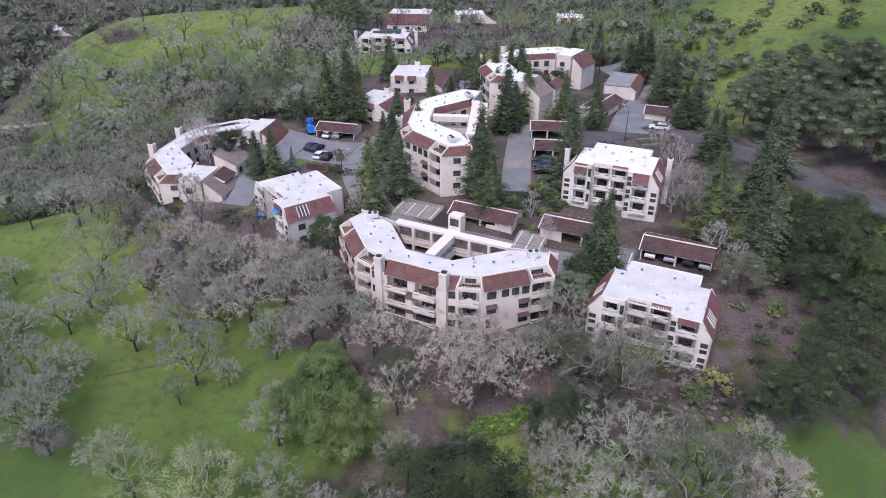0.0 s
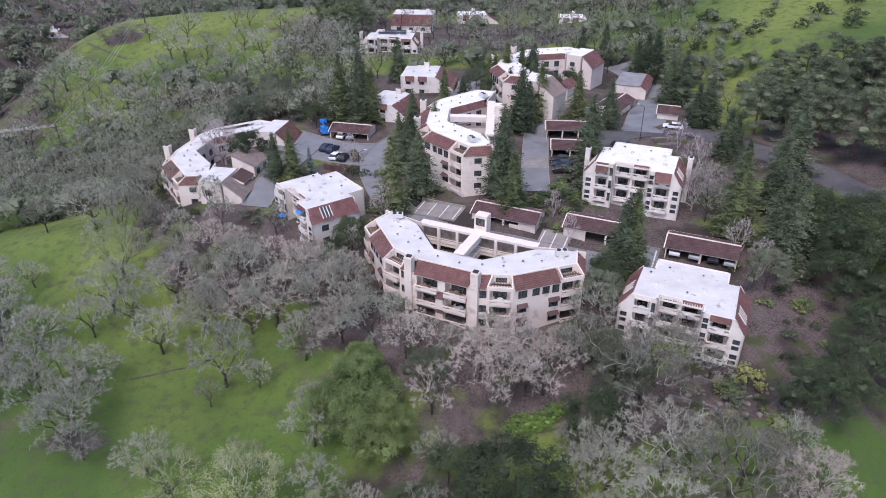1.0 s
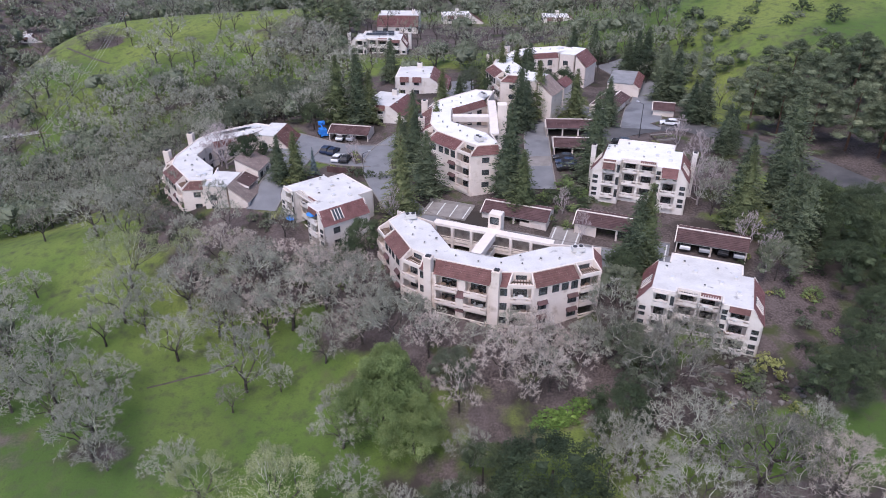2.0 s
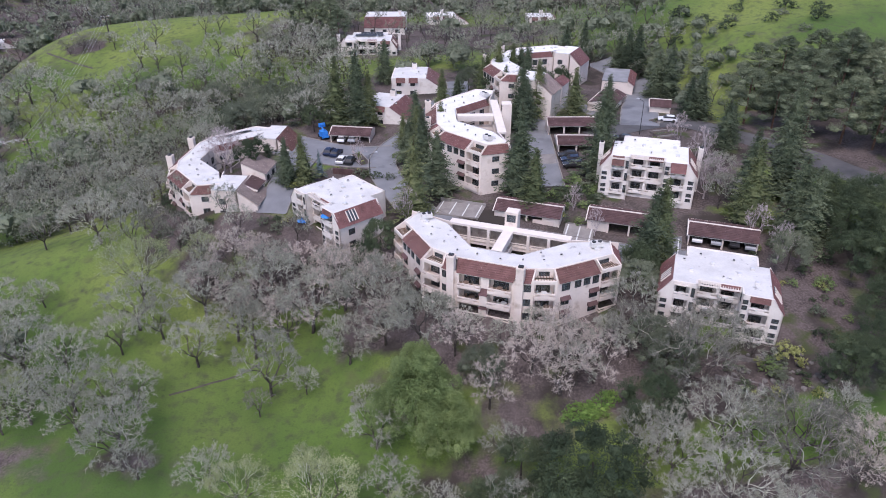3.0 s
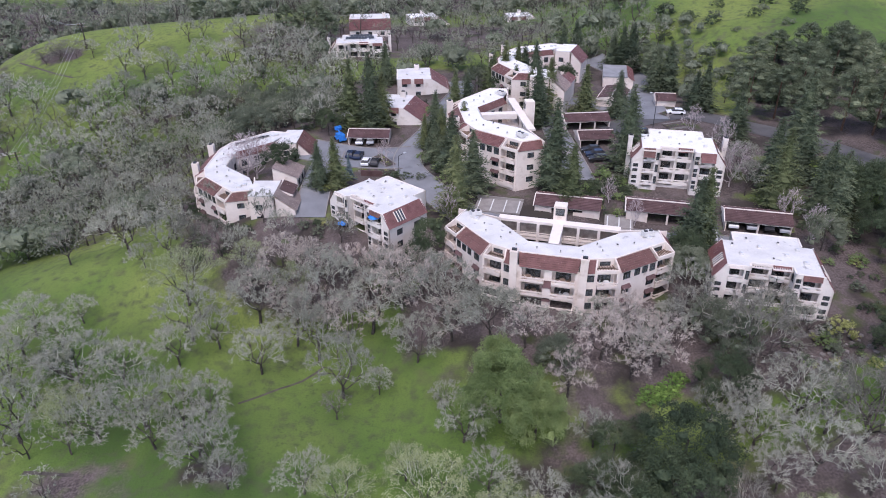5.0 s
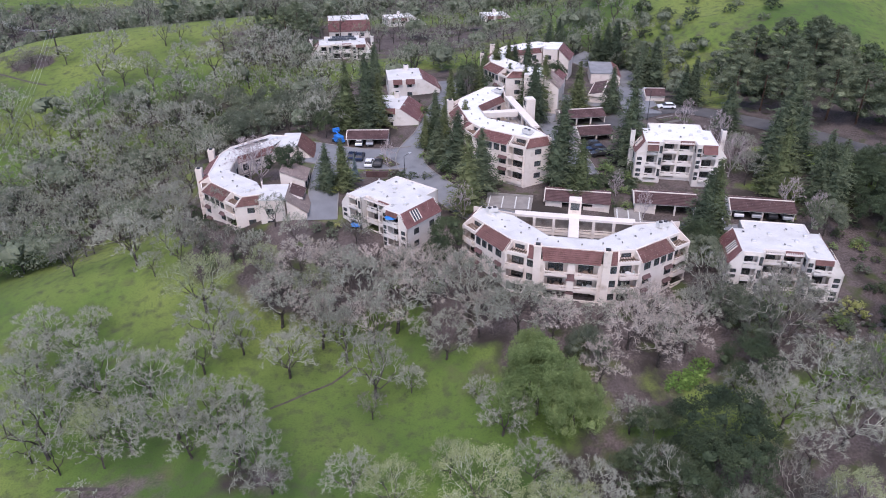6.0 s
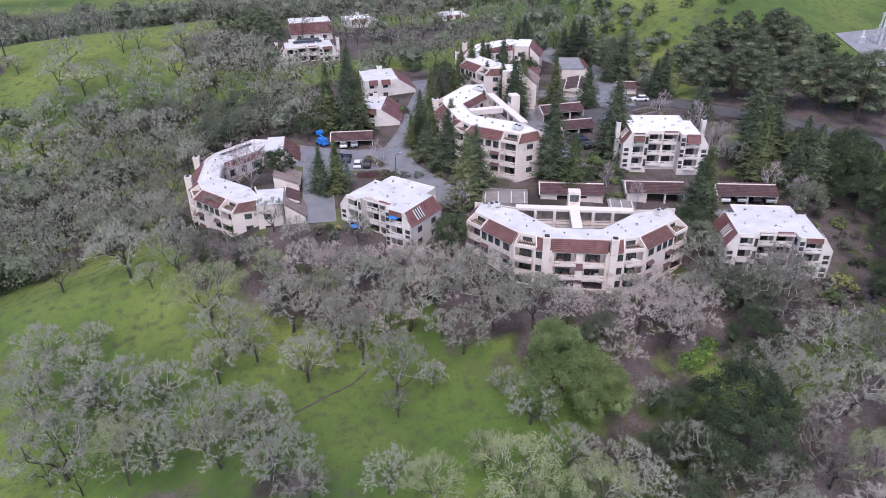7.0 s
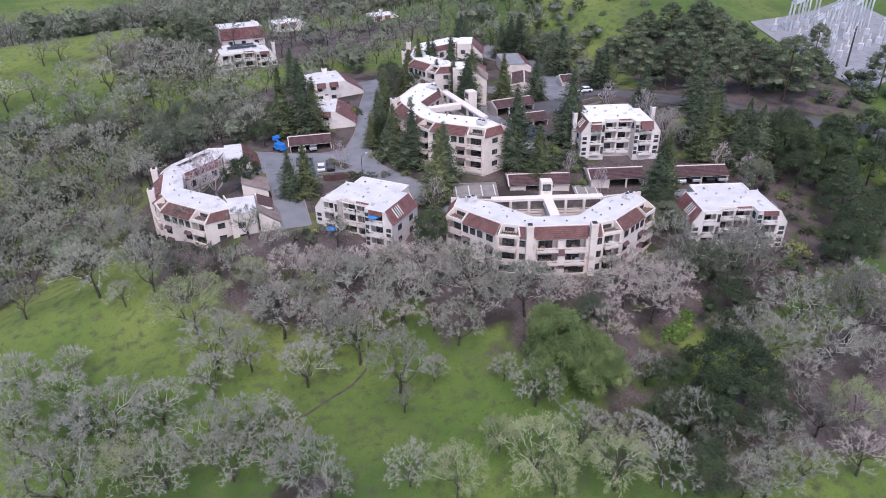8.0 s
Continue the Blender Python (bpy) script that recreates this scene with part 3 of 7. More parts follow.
    def pergola(i, s0, s1):
        a, b, c, d = Vector(P[i]), Vector(P[(i + 1) % 12]), Vector(Q2[(i + 1) % 12]), Vector(Q2[i])
        w, ln = along(on(a, b, s0), on(a, b, s1))
        g = new("pergola")
        g.parent = h
        bm = bmesh.new()
        box(bm, 0, ln, 0.0, 0.2, EV, EV + 0.3, w)
        part("beam", bm, TRIM, g)
        for k in range(max(3, int(ln / 0.4))):
            bm = bmesh.new()
            x = 0.15 + k * (ln - 0.3) / (max(3, int(ln / 0.4)) - 1)
            box(bm, x - 0.05, x + 0.05, 0.2, 2.0, EV + 0.05, EV + 0.2, w)
            part("slat", bm, WOOD, g)
        w, ln = along(on(d, c, s0), on(d, c, s1))
        facade(h, on(d, c, s0), on(d, c, s1), EV - 0.2, R - 0.3, [("window", ln * 0.2, EV + 0.15, ln * 0.6, 0.75, 0)], wall, 0.15)

    skirt(0, 0.06, 0.94)
    skirt(2, 0.02, 0.66), skirt(10, 0.34, 0.98)
    skirt(3, 0.0, 1.0, 0.1), skirt(9, 0.0, 1.0, 0.1)
    skirt(1, 0.0, 0.34), skirt(11, 0.66, 1.0)
    for i, s0, s1 in ((1, 0.36, 0.98), (11, 0.02, 0.64), (2, 0.69, 0.99), (10, 0.01, 0.31)):
        wing_wall(i, s0), wing_wall(i, s1)
        pergola(i, s0, s1)
    # tiled slopes facing the court
    for a, b, c, d in (((10.5, 14.2), (3.2, 6.4), (4.3, 6.3), (10.9, 13.2)), ((-3.2, 6.4), (-10.5, 14.2), (-10.9, 13.2), (-4.3, 6.3))):
        bm = bmesh.new()
        tiles(bm, lift(a, R - 1.4), lift(b, R - 1.4), lift(c, R), lift(d, R))
        part("tile_roof", bm, TILE, h, "red-brown tiled roof slope")
    chimney(h, -5.7, 0.25, 1.25, 1.3, LOW, R + 1.35, wall), chimney(h, 5.7, 0.25, 1.25, 1.3, LOW, R + 1.35, wall)
    # boxed piers with little tile roofs between the middle balconies
    for f in FL[:2]:
        bm = bmesh.new()
        box(bm, -0.65, 0.65, -0.75, 0.0, f - 2.55, f - 0.5)
        part("planter_box", bm, wall, h)
        bm = bmesh.new()
        wedge(bm, -0.75, 0.75, -0.9, 0.0, f - 0.55, f + 0.35)
        part("hood", bm, TILE_OLD, h, "small sloping tile hood")
    # open gallery closing the court, with its bridge and lift tower
    if gallery:
        def piece(name, *dims, parent=h, mat=TRIM):
            bm = bmesh.new()
            box(bm, *dims)
            return part(name, bm, mat, parent)
        for f, t in ((R - 0.15, 1.7), (6.9, 1.5), (4.1, 1.5)):
            deck = piece("gallery_deck", -10.9, 10.9, 14.2, 14.2 + t, f - 0.45, f)
            if f < 9:
                for k in range(3):
                    piece("rail", -10.9, 10.9, 14.16, 14.26, f + 0.2 + k * 0.35, f + 0.35 + k * 0.35, parent=deck)
        # back wall darker than the trim: the gallery's shade is in its colour
        piece("gallery_wall", -10.7, 10.7, 15.5, 15.68, LOW, R - 0.61, mat=PLASTER_AND_SHADE)
        for x in (-10.7, -7.2, -3.6, 3.6, 7.2, 10.7):
            piece("gallery_post", x - 0.25, x + 0.25, 14.12, 14.7, LOW, R - 0.6)
        for z, hgt in ((R - 0.5, 0.4), (6.4, 0.3)):
            deck = piece("bridge", -0.9, 0.9, 6.5, 14.1, z, z + hgt)
            for x in (-0.9, 0.75):
                piece("rail", x, x + 0.15, 6.5, 14.1, z - 0.8 if z > 9 else z + 0.3, z if z > 9 else z + 1.2, parent=deck)
        facade(h, (-1.15, 15.9), (1.15, 15.9), LOW, R + 2.5, [("window", 0.35, R + 0.75, 1.6, 1.35, 0)], wall)
        bm = bmesh.new()
        prism(bm, [(1.15, 16.15), (1.15, 17.9), (-1.15, 17.9), (-1.15, 16.15), (-0.9, 16.15), (-0.9, 17.65), (0.9, 17.65), (0.9, 16.15)], LOW, R + 2.5)
        part("lift_tower", bm, wall, h)
        piece("tower_cap", -1.1, 1.1, 15.95, 17.85, R + 2.5, R + 2.6)
    else:
        # wings run on round the court and end in tiled slopes
        for s, u0, u1, v1, v2 in ((1, 12.4, 20.1, 20.0, 24.4), (-1, 10.2, 19.6, 19.0, 22.6)):
            pts = [(s * u0, 14.6), (s * u1, 15.0), (s * u1, v1), (s * u0, v1)]
            if s < 0:
                pts = pts[::-1]
            bm = bmesh.new()
            prism(bm, pts, R - 0.25, R + 0.004)
            part("flat_roof", bm, roof_mat, h, "white flat roof membrane with stains")
            for k in range(4):
                a, b = pts[k], pts[(k + 1) % 4]
                if min(a[1], b[1]) > 14.8 or abs(a[0] - b[0]) < 0.1:
                    ln = (Vector(a) - Vector(b)).length
                    facade(h, a, b, LOW, R - 0.2, [("window", ln * 0.25, FL[0] + 0.8, 1.4, 1.2), ("window", ln * 0.25, FL[1] + 0.8, 1.4, 1.2)], wall)
            e0, e1, r0, r1 = (s * u1, v2, R - 3.2), (s * u0, v2, R - 3.2), (s * u1, v1 + 0.02, R), (s * u0, v1 + 0.02, R)
            bm = bmesh.new()
            tiles(bm, *((e0, e1, r1, r0) if s > 0 else (e1, e0, r0, r1)))
            part("tile_roof", bm, SHINGLE if s > 0 else TILE, h, "tan-brown shingled roof slope")
            q = [(s * u0, v1 + 0.3), (s * u1, v1 + 0.3), (s * u1, v2 - 0.3), (s * u0, v2 - 0.3)]
            if s < 0:
                q = q[::-1]
            bm = bmesh.new()
            prism(bm, q, LOW, R - 3.3)
            for v in bm.verts:
                if v.co.z > 0 and v.co.y < v1 + 1:
                    v.co.z = R - 0.4
            part("end_wall", bm, wall, h)
        bm = bmesh.new()
        prism(bm, [(3.2, 19.6), (9.4, 19.6), (9.4, 23.4), (3.2, 23.4)], LOW, 6.6)
        part("entrance_hall", bm, wall, h)
        bm = bmesh.new()
        tiles(bm, (9.6, 23.7, 6.5), (3.0, 23.7, 6.5), (3.0, 21.5, 7.9), (9.6, 21.5, 7.9))
        part("tile_roof", bm, TILE, h)
        bm = bmesh.new()
        tiles(bm, (3.0, 19.3, 6.5), (9.6, 19.3, 6.5), (9.6, 21.5, 7.9), (3.0, 21.5, 7.9))
        part("tile_roof", bm, TILE, h)
    roof_bits(h, [(-15.5, 13.2, 0.9), (-14.6, 12.4, 0.9), (14.8, 13.0, 0.9), (15.7, 12.2, 0.9), (-12, 8, 0.35), (-9, 6.2, 0.35), (-6, 4.2, 0.35), (-2.5, 4, 0.35), (1.5, 3.6, 0.35),
                  (5, 4.6, 0.35), (8.2, 5.6, 0.35), (10.5, 8.2, 0.5), (13.2, 9.6, 0.35), (-7.7, 8.2, 0.5), (-12.8, 10.6, 0.35), (7.2, 7.8, 0.35)], R)
    return h


# ---- the block with two bays ----
def bay_house(m, label, roof_mat, wall, stacks=False, brows=False):
    h = thing("apartment_building", m, label, "building", "apartment houses of the hilltop estate")
    R, SIDE, LOW = 9.6, 7.3, -7.0
    FL = (7.0, 4.45, 1.9)
    top = R + 0.15
    # left bay, middle recess, right bay
    facade(h, (-9, 0.8), (-7.2, 0.8), LOW, SIDE, [("window", 0.4, f + 1.2, 1.0, 0.7) for f in FL[1:]] + [("window", 0.4, f + 0.2, 1.0, 0.6) for f in FL[1:]], wall)
    facade(h, (-7.2, 0.8), (-3.5, 0.8), LOW, top, [("balcony", 0.45, f, 2.2, 2.15, 0.25) for f in FL] + [("window", 2.95, f + 0.35, 0.55, 1.6, 0) for f in FL], wall)
    facade(h, (-3.5, 0.8), (-3.5, 2.3), LOW, top, [], wall)
    facade(h, (-3.5, 2.3), (2.9, 2.3), LOW, top, [("balcony", 0.25, f, 2.7, 2.2, 0.35) for f in FL] + [("balcony", 3.4, f, 2.75, 2.2, 0.35) for f in FL], wall)
    facade(h, (2.9, 2.3), (2.9, 0), LOW, top, [("window", 0.6, f + 0.8, 1.0, 1.3, 0) for f in FL[:1]], wall)
    facade(h, (2.9, 0), (7.2, 0), LOW, top, [("window", 0.22, f + 0.2, 0.75, 0.75, 0) for f in FL] + [("window", 0.22, f + 1.2, 0.75, 0.75, 0) for f in FL] + [("balcony", 1.3, f, 2.7, 2.2, 0.45) for f in FL], wall)
    facade(h, (7.2, 0), (9, 0), LOW, SIDE, [("window", 0.4, f + 1.25, 1.0, 0.75) for f in FL[1:]] + [("window", 0.4, f + 0.25, 1.0, 0.65) for f in FL[1:]], wall)
    facade(h, (9, 0), (9, 10), LOW, SIDE, [("window", 2.0, f + 0.8, 1.4, 1.2) for f in FL[1:]] + [("window", 6.5, f + 0.8, 1.4, 1.2) for f in FL[1:]], wall)
    facade(h, (9, 10), (5.6, 10), LOW, SIDE, [], wall)
    facade(h, (5.6, 10), (5.6, 13.3), LOW, top, [], wall)
    facade(h, (5.6, 13.3), (-5.5, 13.3), LOW, top, [("window", 1.5, f + 0.8, 1.4, 1.2) for f in FL] + [("window", 7.5, f + 0.8, 1.4, 1.2) for f in FL], wall)
    facade(h, (-5.5, 13.3), (-5.5, 10), LOW, top, [], wall)
    facade(h, (-5.5, 10), (-9, 10), LOW, SIDE, [], wall)
    facade(h, (-9, 10), (-9, 0.8), LOW, SIDE, [("window", 2.0, f + 0.8, 1.4, 1.2) for f in FL[1:]] + [("window", 6.0, f + 0.8, 1.4, 1.2) for f in FL[1:]], wall)
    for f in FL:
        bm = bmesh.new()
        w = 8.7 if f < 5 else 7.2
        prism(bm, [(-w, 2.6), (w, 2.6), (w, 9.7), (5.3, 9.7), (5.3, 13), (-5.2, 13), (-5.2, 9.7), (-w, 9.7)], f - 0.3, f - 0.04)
        part("floor_slab", bm, PLASTER_AND_SHADE, h)
    for s, v0 in ((-1, 0.8), (1, 0.0)):
        for y0 in (v0 + 0.25, 10.0):
            pts = [(s * 9, y0, SIDE), (s * 7.2, y0, SIDE), (s * 7.2, y0, top), (s * 7.3, y0, top)]
            bm = bmesh.new()
            solid(bm, pts if s < 0 else pts[::-1], 0.25)
            part("gable_cheek", bm, wall, h)
    bm = bmesh.new()
    prism(bm, [(-7.2, 1.05), (-3.75, 1.05), (-3.75, 2.55), (3.15, 2.55), (3.15, 0.25), (7.2, 0.25), (7.2, 9.9), (5.35, 9.9), (5.35, 13.05), (-5.25, 13.05), (-5.25, 9.9), (-7.2, 9.9)], R - 0.25, R)
    part("flat_roof", bm, roof_mat, h, "white flat roof membrane with stains")
    for s, v0 in ((-1, 0.75), (1, -0.05)):
        bm = bmesh.new()
        if s > 0:
            tiles(bm, (9.15, v0, SIDE - 0.1), (9.15, 10.05, SIDE - 0.1), (7.2, 10.05, R + 0.08), (7.2, v0, R + 0.08))
        else:
            tiles(bm, (-9.15, 10.05, SIDE - 0.1), (-9.15, v0, SIDE - 0.1), (-7.2, v0, R + 0.08), (-7.2, 10.05, R + 0.08))
        part("tile_roof", bm, TILE, h, "red-brown tiled roof slope")
        # skylights in the slope: a dark glass strip between white bars
        def strip_on_slope(y, wide, thick, name, mat, holder):
            bm = bmesh.new()
            pts = [(s * 8.8, y, SIDE + 0.42), (s * 8.8, y + wide, SIDE + 0.42), (s * 7.5, y + wide, R - 0.2), (s * 7.5, y, R - 0.2)]
            solid(bm, pts if s > 0 else pts[::-1], thick)
            return part(name, bm, mat, holder)
        sky_light = strip_on_slope(v0 + 2.6, 2.0, 0.12, "skylight", GLASS_DARK, h)
        for k in range(4):
            strip_on_slope(v0 + 2.52 + k * 0.65, 0.14, 0.2, "bar", TRIM, sky_light)
    for x0, x1, y0, y1 in ((-3.4, -0.4, 1.4, 2.3), (-0.2, 2.8, 1.4, 2.3), (-6.9, -4.4, 0.35, 0.8)):
        g = new("pergola")
        g.parent = h
        bm = bmesh.new()
        box(bm, x0, x1, y0, y0 + 0.14, R - 0.35, R - 0.1)
        part("beam", bm, TRIM, g)
        n = int((x1 - x0) / 0.35)
        for k in range(n + 1):
            bm = bmesh.new()
            x = x0 + 0.06 + (x1 - x0 - 0.12) * k / n
            box(bm, x - 0.05, x + 0.05, y0 + 0.14, y1, R - 0.3, R - 0.12)
            part("slat", bm, TRIM, g)
    # tile band on the parapets of the bays
    for x0, x1, y in ((4.0, 6.9, 0.0), (-0.1, 2.7, 2.3)):
        bm = bmesh.new()
        tiles(bm, (x0, y - 0.35, R - 0.75), (x1, y - 0.35, R - 0.75), (x1, y - 0.02, R + 0.1), (x0, y - 0.02, R + 0.1), 0.3)
        part("tile_band", bm, TILE, h)
    if brows:
        for x0, x1, y in ((4.15, 6.95, 0.0), (-6.85, -4.55, 0.8)):
            bm = bmesh.new()
            tiles(bm, (x0, y - 1.0, R - 1.5), (x1, y - 1.0, R - 1.5), (x1, y + 0.02, R + 0.18), (x0, y + 0.02, R + 0.18))
            part("tile_roof", bm, TILE, h, "red-brown tiled roof slope")
    if stacks:
        chimney(h, 9.45, 7.4, 0.9, 1.3, LOW, R + 1.1, wall), chimney(h, -9.45, 5.4, 0.9, 1.3, LOW, R + 1.1, wall)
    roof_bits(h, [(-4.6, 5.2, 0.7), (-1.4, 8.3, 0.7), (2.6, 6.2, 0.7), (5.2, 4.2, 0.8), (-3.3, 10.8, 0.5), (4.6, 8.6, 0.7), (0.2, 4.4, 0.4), (-5.8, 8.2, 0.5), (1.8, 10.4, 0.4)], R)
    return h


def lodge(m, label, w, d, z, roof_mat, wall, run=5.0, drop=3.2):
    """A two-storey block with a flat roof and a tiled slope along one end."""
    h = thing("apartment_building", m, label, "building", "smaller houses of the estate")
    LOW = -6.0
    items = [("window", w * k, f, 1.4, 1.2) for k in (0.1, 0.36) for f in (z - 2.2, z - 4.8)]
    facade(h, (-w / 2, 0), (w / 2 - run, 0), LOW, z, items, wall)
    for y0 in (0.25, d):
        bm = bmesh.new()
        solid(bm, [(w / 2 - run, y0, LOW), (w / 2, y0, LOW), (w / 2, y0, z - drop), (w / 2 - run, y0, z)], 0.25)
        part("end_wall", bm, wall, h)
    facade(h, (w / 2, 0), (w / 2, d), LOW, z - drop, [("window", d * k, z - drop - 2.0, 1.5, 1.3) for k in (0.15, 0.45, 0.75)], wall)
    facade(h, (w / 2 - run, d), (-w / 2, d), LOW, z, [], wall)
    facade(h, (-w / 2, d), (-w / 2, 0), LOW, z, [("window", d * k, z - 2.4, 1.5, 1.3) for k in (0.2, 0.6)], wall)
    bm = bmesh.new()
    prism(bm, [(-w / 2 + 0.25, 0.25), (w / 2 - run, 0.25), (w / 2 - run, d - 0.25), (-w / 2 + 0.25, d - 0.25)], z - 0.25, z)
    part("flat_roof", bm, roof_mat, h, "white flat roof membrane")
    bm = bmesh.new()
    tiles(bm, (w / 2 + 0.2, -0.1, z - drop - 0.1), (w / 2 + 0.2, d + 0.1, z - drop - 0.1), (w / 2 - run - 0.1, d + 0.1, z + 0.02), (w / 2 - run - 0.1, -0.1, z + 0.02))
    part("tile_roof", bm, TILE, h, "red-brown tiled roof slope")
    for x in (-w * 0.32, -w * 0.08):
        bm = bmesh.new()
        tiles(bm, (x - 1.3, -0.4, z - 1.3), (x + 1.3, -0.4, z - 1.3), (x + 1.3, 0.05, z + 0.1), (x - 1.3, 0.05, z + 0.1))
        part("tile_band", bm, TILE, h)
    bm = bmesh.new()
    prism(bm, [(-w / 2 + 0.3, 0.3), (w / 2 - 0.3, 0.3), (w / 2 - 0.3, d - 0.3), (-w / 2 + 0.3, d - 0.3)], z - 3.1, z - 2.9)
    part("floor_slab", bm, PLASTER_AND_SHADE, h)
    chimney(h, -w * 0.1, d * 0.85, 1.4, 1.1, z - 1, z + 1.5, wall)
    roof_bits(h, [(-w * 0.3, d * 0.4, 0.7), (0, d * 0.5, 0.6), (w * 0.15, d * 0.3, 0.4)], z)
    return h


def carport(m, label, length, bays, z, deep=5.6, doors=()):
    """An open-fronted carport: tiled slope to the front, posts, back wall, some bays closed by doors."""
    h = thing("carport", m, label, "carport", "carports")
    n = bays
    facade(h, (length, deep), (0, deep), -2, z, [], STUCCO, 0.2)
    facade(h, (0, deep), (0, 0), -2, z - 0.5, [], STUCCO, 0.2)
    facade(h, (length, 0), (length, deep), -2, z - 0.5, [], STUCCO, 0.2)
    for k in range(n + 1):
        x = length * k / n
        bm = bmesh.new()
        box(bm, max(0, x - 0.17), min(length, x + 0.17), -0.03, 0.3, -2, z - 0.8)
        part("post", bm, STUCCO, h)
    bm = bmesh.new()
    box(bm, 0, length, -0.05, 0.2, z - 0.8, z - 0.45)
    part("fascia", bm, STUCCO, h)
    for k in doors:
        bm = bmesh.new()
        box(bm, length * k / n + 0.17, length * (k + 1) / n - 0.17, 0.1, 0.16, -0.5, z - 0.8)
        part("garage_door", bm, TRIM, h)
    bm = bmesh.new()
    tiles(bm, (-0.15, -0.3, z - 0.5), (length + 0.15, -0.3, z - 0.5), (length + 0.15, 2.6, z + 0.75), (-0.15, 2.6, z + 0.75))
    part("tile_roof", bm, TILE_OLD, h, "dark red-brown tiled slope")
    bm = bmesh.new()
    tiles(bm, (length + 0.15, deep + 0.1, z - 0.1), (-0.15, deep + 0.1, z - 0.1), (-0.15, 2.8, z + 0.72), (length + 0.15, 2.8, z + 0.72))
    part("tile_roof", bm, TILE_OLD, h, "dark red-brown tiled slope")
    bm = bmesh.new()
    box(bm, -0.18, length + 0.18, 2.55, 2.85, z + 0.6, z + 0.86)
    for x in (-0.18, length):
        solid(bm, [(x, -0.3, z - 0.55), (x, 2.7, z + 0.72), (x, deep + 0.1, z - 0.15), (x, deep + 0.1, z - 0.4), (x, -0.3, z - 0.75)], 0.18)
    part("ridge_board", bm, TRIM, h)
    return h


def garage_block(m):
    """A flat-roofed cream garage whose doors stand under a tiled slope on the road side."""
    h = thing("garage_building", m, "cream garage with flat grey roof and tiled end", "garage", "")
    wide, deep, z = 8.6, 14.0, 3.3
    for a, b in (((0, 0), (wide - 1.6, 0)), ((wide - 1.6, deep), (0, deep)), ((0, deep), (0, 0))):
        facade(h, a, b, -2, z, [], STUCCO, 0.2)
    bm = bmesh.new()
    box(bm, -0.1, wide - 1.7, -0.1, deep + 0.1, z, z + 0.22)
    part("roof", bm, GRAVEL, h, "flat grey roof")
    bm = bmesh.new()
    tiles(bm, (wide + 0.3, -0.1, z - 0.9), (wide + 0.3, deep + 0.1, z - 0.9), (wide - 1.7, deep + 0.1, z + 0.35), (wide - 1.7, -0.1, z + 0.35))
    part("tile_roof", bm, TILE, h, "red-brown tiled roof slope")
    for y in (0, deep - 0.2):
        bm = bmesh.new()
        prism_wall = [(wide - 1.6, y, -2), (wide, y, -2), (wide, y, z - 0.85), (wide - 1.6, y, z + 0.2)]
        a = [bm.verts.new(p) for p in prism_wall]
        b = [bm.verts.new((p[0], p[1] + 0.2, p[2])) for p in prism_wall]
        bm.faces.new(a)
        bm.faces.new(b[::-1])
        for i in range(4):
            j = (i + 1) % 4
            bm.faces.new((a[j], a[i], b[i], b[j]))
        part("end_wall", bm, STUCCO, h)
    for k in range(5):
        y = deep * k / 4
        bm = bmesh.new()
        box(bm, wide - 0.25, wide, max(0.21, y - 0.2), min(deep - 0.21, y + 0.2), -2, z - 0.95)
        part("post", bm, STUCCO, h)
        if k < 4:
            bm = bmesh.new()
            box(bm, wide - 0.16, wide - 0.1, y + 0.22, y + deep / 4 - 0.22, -1, z - 1.0)
            part("garage_door", bm, TRIM, h)


def court_annex(m):
    """A low wing that closes a court: tan walls under one shingled slope."""
    h = thing("annex", m, "low cream wing with brown shingled slope closing the court", "annex", "")
    ln, deep, lo, hi = 6.8, 5.0, 3.0, 5.0
    facade(h, (0, 0), (ln, 0), -2, lo, [("window", 1, 0.9, 1.4, 1.2), ("window", 4.2, 0.9, 1.4, 1.2)], STUCCO, 0.2)
    facade(h, (ln, deep), (0, deep), -2, hi, [("window", 1, 1.0, 1.4, 1.3), ("window", 4.2, 1.0, 1.4, 1.3)], STUCCO, 0.2)
    for x in (0, ln - 0.2):
        bm = bmesh.new()
        rim = [(x, 0.2, -2), (x, deep - 0.2, -2), (x, deep - 0.2, hi - 0.1), (x, 0.2, lo)]
        a = [bm.verts.new(p) for p in rim]
        b = [bm.verts.new((p[0] + 0.2, p[1], p[2])) for p in rim]
        bm.faces.new(a)
        bm.faces.new(b[::-1])
        for i in range(4):
            j = (i + 1) % 4
            bm.faces.new((a[j], a[i], b[i], b[j]))
        part("end_wall", bm, STUCCO, h)
    bm = bmesh.new()
    tiles(bm, (-0.2, -0.35, lo - 0.1), (ln + 0.2, -0.35, lo - 0.1), (ln + 0.2, deep + 0.1, hi + 0.15), (-0.2, deep + 0.1, hi + 0.15))
    part("tile_roof", bm, SHINGLE, h, "tan-brown shingled roof slope")


